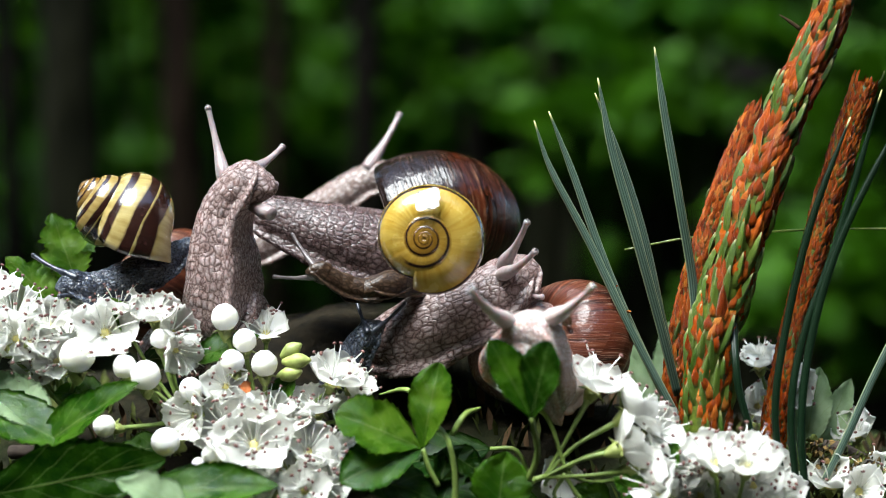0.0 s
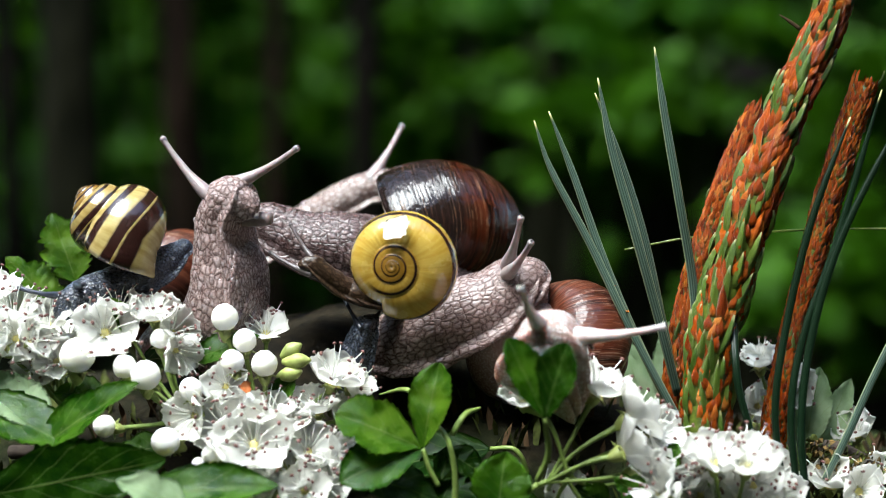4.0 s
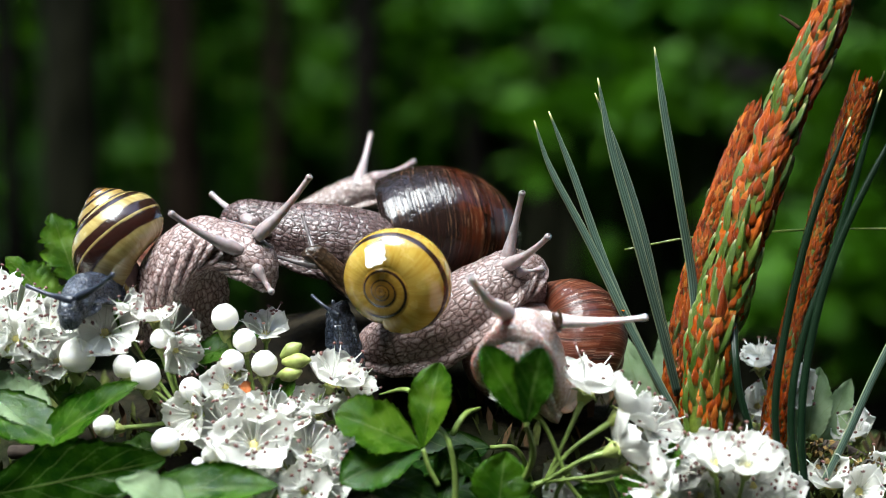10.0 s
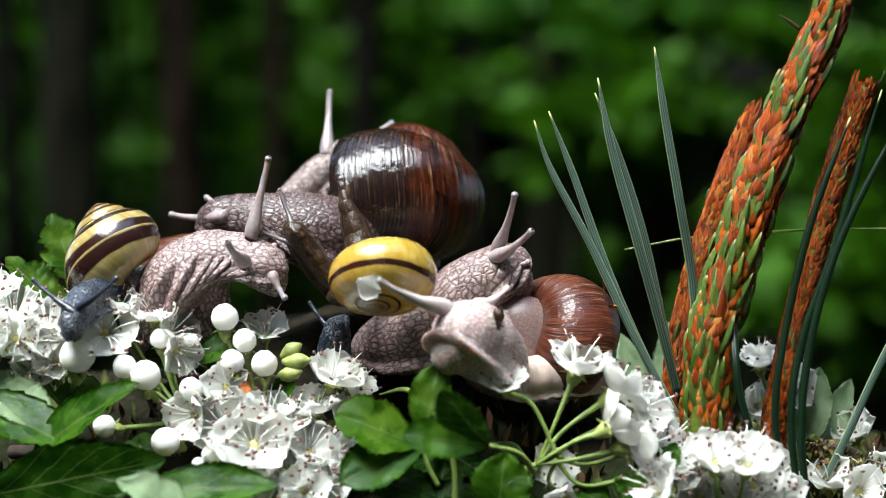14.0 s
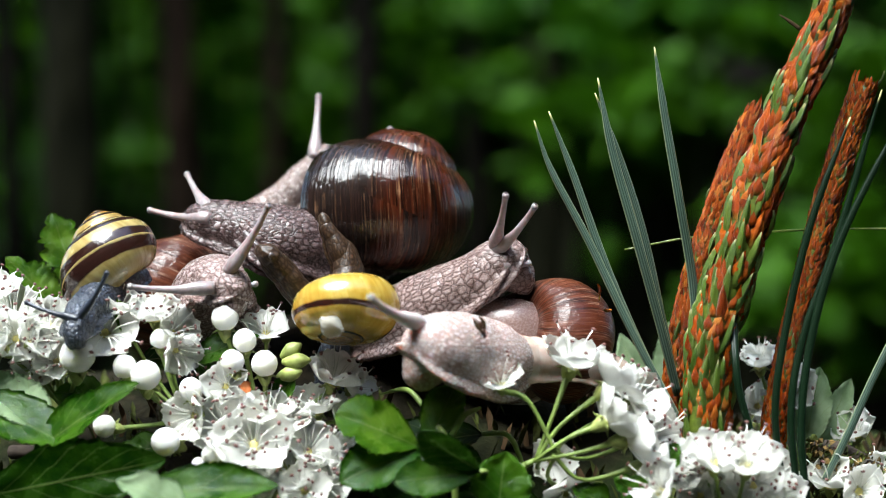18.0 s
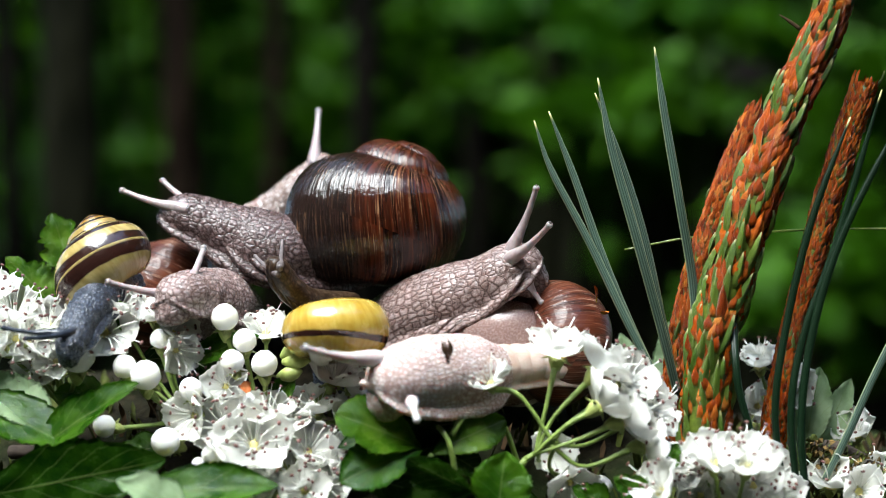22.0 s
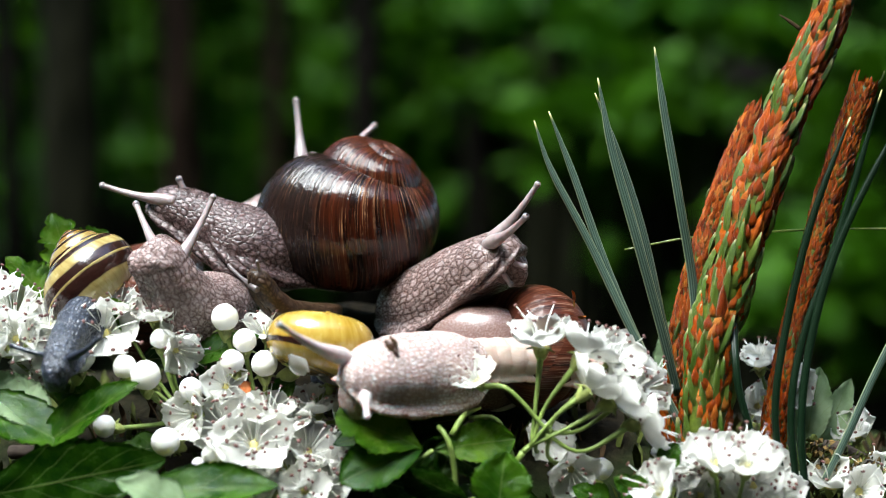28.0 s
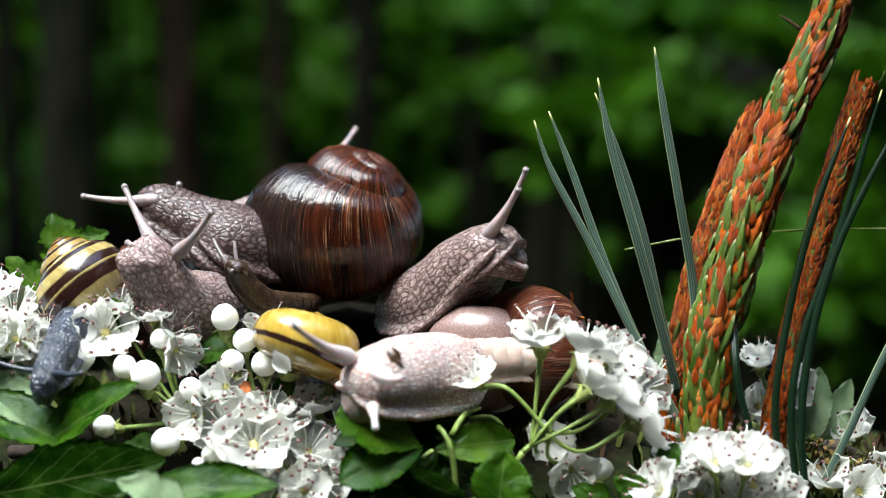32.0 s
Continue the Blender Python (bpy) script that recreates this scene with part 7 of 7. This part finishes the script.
    s.key(11, [(-22.8, -1.6, 29.6), (-23.0, -2.3, 34.8), (-23.3, -3.1, 40.0), (-23.2, -3.8, 44.5)],
          [((-24.4, -5.7, 46.0), (-30.6, -6.6, 49.2)), ((-23.7, -5.7, 46.6), (-26.8, -6.5, 51.1))], up=(-0.6, -0.6, 0.4))
    s.key(13, [(-24.9, 2.4, 29.1), (-24.9, 1.7, 34.4), (-24.5, 0.9, 39.0), (-23.8, 0.1, 42.9)],
          [((-24.6, -1.8, 44.7), (-30.9, -2.6, 49.1)), None], up=(-0.6, -0.6, 0.4))
    s.key(17, [(-25.8, 6.3, 27.3), (-25.8, 5.5, 31.3), (-25.3, 4.7, 34.7), (-24.7, 3.9, 38.0)],
          [None, None], up=(-0.6, -0.6, 0.4))
    s.key(32, [(-27.1, 6.3, 26.7), (-27.1, 5.5, 30.7), (-26.6, 4.6, 34.0), (-26.0, 3.8, 37.4)],
          [None, None], up=(-0.6, -0.6, 0.4))

    s = reaching
    s.key(0, [(-13.0, 8.0, 37.5), (-6.5, 6.0, 39.3), (1.0, 4.5, 42.6), (7.8, 2.3, 45.9), (12.3, 1.5, 49.8), (15.5, 1.6, 52.4)],
          [((12.1, -3.2, 57.1), (18.7, -5.7, 66.3)), ((12.1, -3.3, 54.0), (20.5, -6.0, 59.8)), ((17.8, -3.5, 50.2), (22.1, -6.6, 49.6))], nose=(0.9, -0.2, -0.25))
    s.key(3, [(-13.0, 8.0, 37.5), (-6.5, 6.0, 39.3), (1.0, 4.5, 42.6), (9.1, 2.3, 46.5), (13.6, 1.5, 50.4), (16.7, 1.6, 52.4)],
          [((10.9, -3.2, 56.5), (16.4, -5.6, 67.1)), ((11.5, -3.3, 54.0), (19.3, -5.9, 62.3)), ((16.5, -3.5, 50.2), (18.9, -6.5, 49.8))], nose=(0.9, -0.2, -0.25))
    s.key(6, [(-13.0, 8.0, 37.5), (-6.5, 6.0, 39.3), (1.0, 4.5, 42.6), (10.4, 2.3, 45.9), (14.8, 1.5, 49.8), (18.4, 1.5, 51.3)],
          [((14.0, -3.2, 57.1), (19.5, -5.6, 68.3)), ((13.4, -3.4, 53.3), (20.3, -6.0, 60.4))], nose=(0.9, -0.2, -0.25))
    s.key(9, [(-13.0, 8.0, 37.5), (-6.5, 6.0, 39.3), (1.0, 4.5, 42.6), (9.5, 2.3, 47.4), (14.2, 1.6, 51.7), (17.6, 1.6, 53.0)],
          [((13.4, -3.1, 59.0), (18.3, -5.3, 72.6)), ((13.4, -3.2, 55.9), (24.2, -5.8, 63.6)), ((19.7, -3.3, 54.0), (23.1, -6.2, 55.4))], nose=(0.9, -0.2, -0.25))
    s.key(11, [(-13.0, 8.0, 37.5), (-6.5, 6.0, 39.3), (1.0, 4.5, 42.6), (7.8, 2.4, 49.1), (12.3, 1.6, 52.4), (15.9, 1.7, 53.6)],
          [((11.5, -3.0, 60.9), (17.0, -5.3, 73.2)), ((10.9, -3.2, 57.1), (22.1, -5.9, 62.1)), ((17.8, -3.2, 55.9), (20.4, -6.2, 56.2)), ((17.8, -3.4, 52.1), (20.5, -6.5, 50.2))], nose=(0.9, -0.2, -0.25))
    s.key(13, [(-13.0, 8.0, 37.5), (-6.5, 6.0, 39.3), (1.0, 4.5, 42.6), (6.5, 2.5, 49.7), (10.4, 1.6, 53.0), (13.6, 1.7, 54.7)],
          [((10.9, -2.9, 62.2), (16.8, -5.3, 73.2)), ((10.2, -3.1, 58.4), (19.5, -5.8, 63.2)), ((15.3, -3.2, 56.5), (18.9, -6.1, 57.6)), ((15.3, -3.3, 54.0), (17.7, -6.4, 53.3))], nose=(0.9, -0.2, -0.25))
    s.key(17, [(-18.0, 28.0, 37.5), (-10.5, 20.0, 40.5), (-2.0, 11.0, 45.0), (7.2, 4.0, 50.6), (11.0, 1.7, 54.3), (14.2, 1.8, 55.6)],
          [((9.6, -2.9, 61.5), (14.5, -5.4, 71.7)), ((10.2, -3.1, 59.0), (20.2, -5.5, 69.8)), ((16.5, -3.2, 56.5), (19.5, -6.2, 56.7)), ((14.6, -3.4, 52.7), (17.7, -6.4, 52.3))], nose=(0.9, -0.2, -0.25))
    s.key(19, [(-18.0, 28.0, 37.5), (-10.5, 20.0, 40.5), (-2.0, 11.0, 45.0), (7.2, 4.0, 51.3), (11.0, 1.7, 54.9), (13.9, 1.8, 56.4)],
          [((10.2, -2.9, 62.8), (13.7, -5.3, 72.7)), ((11.5, -3.0, 60.9), (20.8, -5.5, 69.2)), ((15.9, -3.2, 56.5), (18.9, -6.1, 57.3))], nose=(0.9, -0.2, -0.25))
    s.key(21, [(-18.0, 28.0, 37.5), (-10.5, 20.0, 40.5), (-2.0, 11.0, 45.0), (8.5, 4.0, 50.6), (12.9, 1.7, 54.3), (16.4, 1.8, 55.6)],
          [((11.5, -2.9, 61.5), (17.7, -5.3, 73.6)), ((12.1, -3.1, 57.8), (22.3, -5.7, 65.8)), ((18.4, -3.3, 55.2), (21.4, -6.2, 55.7)), ((19.1, -3.4, 52.1), (21.7, -6.6, 48.6))], nose=(0.9, -0.2, -0.25))
    s.key(23, [(-18.0, 28.0, 37.5), (-10.5, 20.0, 40.5), (-2.0, 11.0, 45.0), (9.7, 4.0, 50.4), (14.2, 1.7, 53.9), (17.6, 1.7, 54.3)],
          [((14.0, -2.9, 61.5), (20.2, -5.3, 74.2)), ((14.0, -3.1, 57.8), (24.6, -5.7, 65.8)), None, ((19.7, -3.5, 51.5), (21.7, -6.6, 48.3))], nose=(0.9, -0.2, -0.25))
    s.key(25, [(-18.0, 28.0, 37.5), (-10.5, 20.0, 40.5), (-2.0, 11.0, 45.0), (9.5, 4.0, 49.6), (13.8, 1.7, 53.4), (17.1, 1.7, 54.7)],
          [((13.4, -2.9, 61.5), (21.1, -5.3, 73.3)), ((13.4, -3.1, 58.4), (24.3, -5.8, 64.8)), None, ((18.4, -3.5, 51.5), (20.2, -6.6, 47.9))], nose=(0.9, -0.2, -0.25))
    s.key(28, [(-10.0, 27.0, 44.5), (-6.0, 21.0, 45.6), (-0.5, 14.5, 47.8), (5.2, 8.0, 52.4), (9.7, 2.5, 56.3), (12.5, 1.9, 57.8)],
          [((10.2, -2.7, 65.3), (21.1, -5.2, 74.8)), ((8.3, -2.9, 61.5), (18.5, -5.6, 67.6)), ((14.6, -3.1, 57.8), (18.3, -6.2, 56.3)), ((13.4, -3.3, 55.2), (15.2, -6.4, 52.3))], nose=(0.9, -0.2, -0.25))
    s.key(30, [(-10.0, 27.0, 44.5), (-6.0, 21.0, 45.6), (-0.5, 14.5, 47.8), (5.2, 8.0, 53.7), (9.4, 2.5, 57.6), (12.1, 1.9, 58.4)],
          [((9.6, -2.7, 65.3), (18.5, -5.1, 78.0)), ((7.1, -2.9, 61.5), (14.9, -5.4, 70.8)), ((14.6, -3.1, 59.0), (18.3, -6.2, 57.2))], nose=(0.9, -0.2, -0.25))
    s.key(32, [(-10.0, 27.0, 44.5), (-6.0, 21.0, 45.6), (-0.5, 14.5, 47.8), (5.2, 8.0, 54.3), (9.4, 2.5, 58.5), (12.4, 1.9, 59.1)],
          [((9.6, -2.7, 66.0), (18.5, -5.1, 78.0)), ((8.3, -2.8, 63.4), (16.8, -5.3, 73.6)), ((14.6, -3.1, 57.8), (18.5, -6.2, 56.1))], nose=(0.9, -0.2, -0.25))

    s = pink
    s.key(0, [(36.6, 1.0, 41.5), (34.4, -2.1, 39.3), (31.5, -6.3, 35.3), (27.9, -9.5, 31.9), (23.9, -13.6, 29.9), (19.4, -22.4, 34.5), (18.6, -31.0, 41.5)],
          [((14.2, -32.8, 46.0), (5.6, -36.4, 53.7)), ((21.2, -32.7, 46.6), (30.8, -36.4, 54.3))],
          shell=((25.8, 3.0, 39.0), (0.75, 0.12, -0.55), (-0.3, -0.85, -0.25)), up=(0.1, -0.5, 0.8), nose=(-0.3, -0.9, -0.5))
    s.key(3, [(36.6, 1.0, 41.5), (34.5, -2.1, 39.3), (32.0, -6.3, 35.3), (28.9, -9.5, 31.9), (25.5, -13.6, 29.9), (21.7, -22.4, 34.5), (21.5, -31.0, 41.5)],
          [((19.4, -32.8, 44.8), (13.4, -36.4, 53.3)), ((26.4, -32.9, 44.3), (37.7, -36.6, 48.9))],
          shell=((25.5, 3.0, 39.0), (0.75, 0.12, -0.55), (-0.3, -0.85, -0.25)), up=(0.1, -0.5, 0.8), nose=(-0.2, -0.9, -0.5))
    s.key(6, [(36.6, 1.0, 41.5), (34.6, -2.1, 39.3), (32.4, -6.3, 35.3), (29.5, -9.5, 31.9), (26.4, -13.6, 29.9), (22.8, -22.4, 34.5), (23.1, -31.0, 41.5)],
          [((21.8, -32.8, 44.8), (18.6, -36.3, 55.4)), ((27.6, -32.9, 43.1), (40.1, -36.8, 45.5))],
          shell=((25.2, 3.0, 38.8), (0.75, 0.12, -0.55), (-0.3, -0.85, -0.25)), up=(0.1, -0.5, 0.8), nose=(-0.2, -0.9, -0.5))
    s.key(9, [(36.6, 1.0, 41.5), (34.4, -2.1, 39.3), (31.7, -6.3, 35.3), (28.3, -9.5, 31.9), (24.6, -13.6, 29.9), (20.2, -22.4, 34.5), (19.8, -31.0, 41.5)],
          [((18.3, -32.7, 47.2), (11.1, -36.3, 55.1)), ((23.5, -32.8, 45.4), (32.5, -36.8, 45.8))],
          shell=((24.5, 3.0, 38.8), (0.75, 0.12, -0.55), (-0.3, -0.85, -0.25)), up=(0.1, -0.5, 0.8), nose=(-0.4, -0.9, -0.5))
    s.key(11, [(36.6, 1.0, 41.5), (33.9, -2.1, 39.5), (30.3, -6.3, 35.7), (25.7, -9.5, 32.4), (20.5, -13.6, 30.7), (14.7, -22.3, 35.3), (12.7, -31.0, 42.4)],
          [((8.9, -32.6, 49.5), (-1.0, -36.2, 56.6)), ((14.3, -28.6, 49.2), (23.1, -26.6, 49.6))],
          shell=((23.9, 3.0, 39.8), (0.75, 0.12, -0.55), (-0.3, -0.85, -0.25)), up=(0, -0.5, 0.9), nose=(-0.7, -0.7, -0.4))
    s.key(13, [(35.3, 0.7, 34.5), (28.7, -2.4, 32.9), (22.1, -6.5, 31.8), (16.3, -9.5, 31.3), (11.8, -13.4, 34.3), (8.6, -22.1, 39.6), (6.0, -30.9, 43.8)],
          [((1.9, -32.6, 49.5), (-13.0, -36.3, 56.0)), ((6.6, -28.7, 48.0), (13.9, -24.4, 52.4))],
          shell=((22.8, 3.0, 40.3), (0.75, 0.12, -0.55), (-0.3, -0.85, -0.25)), up=(0, -0.5, 0.9), nose=(-0.8, -0.5, -0.4))
    s.key(17, [(37.5, -3.6, 32.6), (32.2, -6.5, 35.3), (25.7, -9.4, 36.3), (19.2, -13.3, 36.7), (11.7, -19.2, 38.0), (4.9, -25.1, 40.5), (-0.7, -31.0, 42.3)],
          [((-4.0, -32.7, 47.8), (-14.4, -36.4, 52.8)), ((3.1, -28.7, 47.4), (12.6, -26.5, 50.8))],
          shell=((21.9, 3.0, 39.5), (0.75, 0.12, -0.55), (-0.3, -0.85, -0.25)), up=(0, -0.5, 0.9), nose=(-0.72, -0.5, -0.5))
    s.key(19, [(37.5, -3.6, 32.6), (30.9, -6.5, 35.3), (23.8, -9.4, 36.3), (16.8, -13.3, 36.7), (9.2, -19.2, 36.8), (2.5, -25.2, 38.4), (-2.6, -31.1, 39.6)],
          [((-5.1, -32.9, 44.3), (-16.3, -36.5, 51.4)), None],
          shell=((21.0, 3.0, 39.3), (0.75, 0.12, -0.55), (-0.3, -0.85, -0.25)), up=(0, -0.5, 0.9), nose=(-0.72, -0.5, -0.5))
    s.key(21, [(36.8, -3.6, 32.6), (30.3, -6.5, 34.8), (22.6, -9.4, 35.7), (14.9, -13.4, 35.5), (7.4, -19.3, 35.0), (-0.5, -25.3, 35.7), (-6.6, -31.3, 35.8)],
          [((-9.8, -33.1, 40.5), (-23.6, -36.9, 42.9)), None, ((-3.3, -41.5, 32.5), (-2.0, -45.7, 28.8)), ((-9.7, -39.4, 33.4), (-12.8, -41.6, 30.0))],
          shell=((20.8, 3.0, 39.0), (0.75, 0.12, -0.55), (-0.3, -0.85, -0.25)), up=(0, -0.5, 0.9), nose=(-0.72, -0.5, -0.5))
    s.key(23, [(36.2, -3.6, 32.6), (29.0, -6.5, 34.4), (20.7, -9.5, 35.0), (12.5, -13.4, 34.8), (5.0, -19.4, 34.4), (-3.5, -25.4, 34.1), (-10.8, -31.4, 33.7)],
          [((-16.3, -33.2, 38.4), (-32.6, -37.0, 41.8)), None, ((-9.6, -41.5, 31.9), (-8.2, -45.7, 27.9))],
          shell=((20.4, 3.0, 38.8), (0.75, 0.12, -0.55), (-0.3, -0.85, -0.25)), up=(0, -0.5, 0.9), nose=(-0.72, -0.5, -0.5))
    s.key(25, [(34.9, -3.6, 32.6), (27.1, -6.5, 35.0), (18.2, -9.4, 35.9), (10.0, -13.3, 35.8), (1.9, -19.4, 34.6), (-6.5, -25.4, 34.5), (-14.0, -31.4, 34.4)],
          [((-20.9, -33.2, 38.4), (-36.9, -37.0, 42.3)), None, ((-14.8, -41.5, 32.5), (-13.5, -45.7, 29.4))],
          shell=((18.1, 3.0, 38.8), (0.75, 0.12, -0.55), (-0.3, -0.85, -0.25)), up=(0, -0.5, 0.9), nose=(-0.72, -0.5, -0.5))
    s.key(28, [(33.7, -3.6, 32.6), (25.9, -6.5, 35.0), (17.0, -9.4, 36.3), (8.8, -13.3, 36.3), (1.3, -19.3, 35.3), (-7.1, -25.3, 35.1), (-14.6, -31.4, 34.9)],
          [((-20.9, -33.1, 39.8), (-33.7, -36.8, 46.6)), None, ((-15.9, -41.5, 33.1), (-15.2, -45.7, 28.7))],
          shell=((15.9, 3.0, 37.8), (0.75, 0.12, -0.55), (-0.3, -0.85, -0.25)), up=(0, -0.5, 0.9), nose=(-0.72, -0.5, -0.5))
    s.key(30, [(33.0, -3.6, 32.6), (25.2, -6.5, 35.0), (16.3, -9.4, 36.3), (8.1, -13.3, 36.3), (0.7, -19.3, 35.3), (-7.4, -25.3, 35.1), (-14.6, -31.4, 34.7)],
          [((-20.4, -33.1, 40.5), (-31.1, -36.7, 48.1)), ((-16.5, -41.1, 39.3), (-10.6, -45.2, 38.4)), ((-14.8, -41.5, 31.9), (-14.0, -45.7, 28.3))],
          shell=((15.6, 3.0, 37.8), (0.75, 0.12, -0.55), (-0.3, -0.85, -0.25)), up=(0, -0.5, 0.9), nose=(-0.72, -0.5, -0.5))
    s.key(32, [(32.4, -3.6, 32.6), (24.6, -6.5, 35.0), (15.7, -9.4, 36.3), (7.5, -13.3, 36.1), (0.7, -19.3, 35.0), (-7.1, -25.4, 34.7), (-14.0, -31.4, 34.1)],
          [((-19.2, -33.1, 39.4), (-30.8, -36.8, 46.4)), ((-14.2, -41.2, 38.2), (-7.8, -45.3, 36.6)), ((-14.2, -41.6, 30.8), (-13.5, -45.8, 26.5))],
          shell=((15.5, 3.0, 37.6), (0.75, 0.12, -0.55), (-0.3, -0.85, -0.25)), up=(0, -0.5, 0.9), nose=(-0.72, -0.5, -0.5))

    # the plants that the pink snail pulls and lets go
    def sway(ob, rows):
        """rows: seconds, place in mm, degrees of turn as seen from the front, clockwise, and of lean to the front."""
        walk(ob, [(t, Matrix.Translation(mm(p)) @ pose(0, 0, 0, lean, turn, 0)) for t, p, turn, lean in rows])

    sway(blossom_sprig, [(0, (23.0, -24.6, 10.6), 24, 0), (6, (23.8, -24.7, 9.4), 22, 0), (9, (23.6, -24.7, 9.4), 20, 0), (13, (21.8, -24.5, 12.7), 18, 0),
                         (19, (21.4, -24.4, 14.5), 14, 0), (21, (21.4, -24.4, 15.4), 10, 0), (23, (21.9, -24.3, 16.6), 5, 0), (28, (21.2, -24.2, 18.1), 0, 0), (32, (21.2, -24.2, 18.1), 0, 0)])
    sway(feeding_leaf, [(0, (18.7, -36.3, 17.7), 0, 0), (6, (21.1, -36.3, 17.5), 4, 0), (9, (19.3, -36.3, 17.7), 0, 0), (11, (17.0, -36.3, 17.7), -8, 10), (13, (17.1, -34.2, 18.0), -42, 10),
                        (17, (16.8, -28.4, 15.2), -62, 10), (19, (15.7, -24.5, 12.1), -70, 10), (32, (14.2, -18.8, 7.3), -75, 10)])
    sway(pressed_leaf, [(0, (-4.2, -32.1, 20.0), 0, 0), (14, (-4.2, -32.1, 20.0), 0, 0), (18, (-3.6, -31.0, 18.5), 12, -25), (21, (-2.5, -31.0, 18.5), 45, -20), (24, (-2.0, -31.0, 19.5), 70, -10), (32, (-2.0, -31.0, 19.5), 74, -10)])
    sway(broad_leaf, [(0, (2.0, -9.1, 1.6), 0, 0), (13, (2.0, -9.0, 2.3), 0, 0), (19, (-0.5, -16.8, 6.9), 0, 0), (23, (-2.3, -22.6, 10.2), 0, 0), (28, (-2.9, -22.6, 10.5), 0, 0), (32, (-2.9, -22.6, 10.5), 0, 0)])

    walk(fly, [(t, Matrix.Translation(mm(p)) @ pose(0, 0, 0, 55, turn, 0)) for t, p, turn in (
        (0, (25.3, -32.8, 45.7), 60), (3, (28.8, -32.9, 43.1), 60), (6, (30.5, -33.0, 41.7), 60), (9, (25.8, -33.9, 44.4), 70), (11, (19.9, -34.7, 47.2), 80), (13, (12.9, -35.7, 47.1), 85),
        (17, (8.5, -33.8, 46.0), 70), (19, (6.3, -34.9, 43.4), 60), (21, (3.2, -37.1, 40.4), 80), (23, (-3.3, -39.1, 40.5), 75), (25, (-9.4, -41.0, 42.0), 35), (28, (-10.3, -41.0, 41.4), 55),
        (30, (-8.9, -41.1, 40.5), 60), (32, (-9.6, -41.1, 39.2), 50))])

    # a fallen petal sticks to the yellow shell
    scrap = part("petal", PETALS[2], None, yellow.shell, "white petal stuck to the shell")
    ok, at, away, _ = yellow.shell.closest_point_on_mesh(Vector((-8.97, -1.94, 8.13)) * MM)
    scrap.matrix_basis = Matrix.Translation(at + away * 0.5 * MM) @ away.to_track_quat("Z", "Y").to_matrix().to_4x4() @ Matrix.Rotation(2.5, 4, "Z") @ Matrix.Translation((-3 * MM, 0, 0)) @ Matrix.Scale(0.75, 4)

    # a dry bud scale sticks to the pink snail's shell
    z = Vector((0.75, 0.12, -0.55)).normalized()
    x = z.cross(Vector((-0.3, -0.85, -0.25))).normalized()
    turn = Matrix((x, z.cross(x), z))
    for aim, size, spin in (((0.75, -0.35, 0.55), 0.9, 0.4), ((0.8, -0.45, 0.4), 0.7, 1.6)):
        ok, at, away, _ = pink.shell.closest_point_on_mesh(turn @ (Vector(aim) * 20 * MM))
        scrap = part("dry_scale", BRACTS[1], None, pink.shell, "dry brown bud scale stuck to the shell")
        scrap.matrix_basis = Matrix.Translation(at) @ away.to_track_quat("X", "Z").to_matrix().to_4x4() @ Matrix.Rotation(spin, 4, "X") @ Matrix.Rotation(0.7, 4, "Y") @ Matrix.Scale(size, 4)

    for s in (banded, climber, topmost, hind, yellow, slate, reaching, pink):
        s.go()


motions()
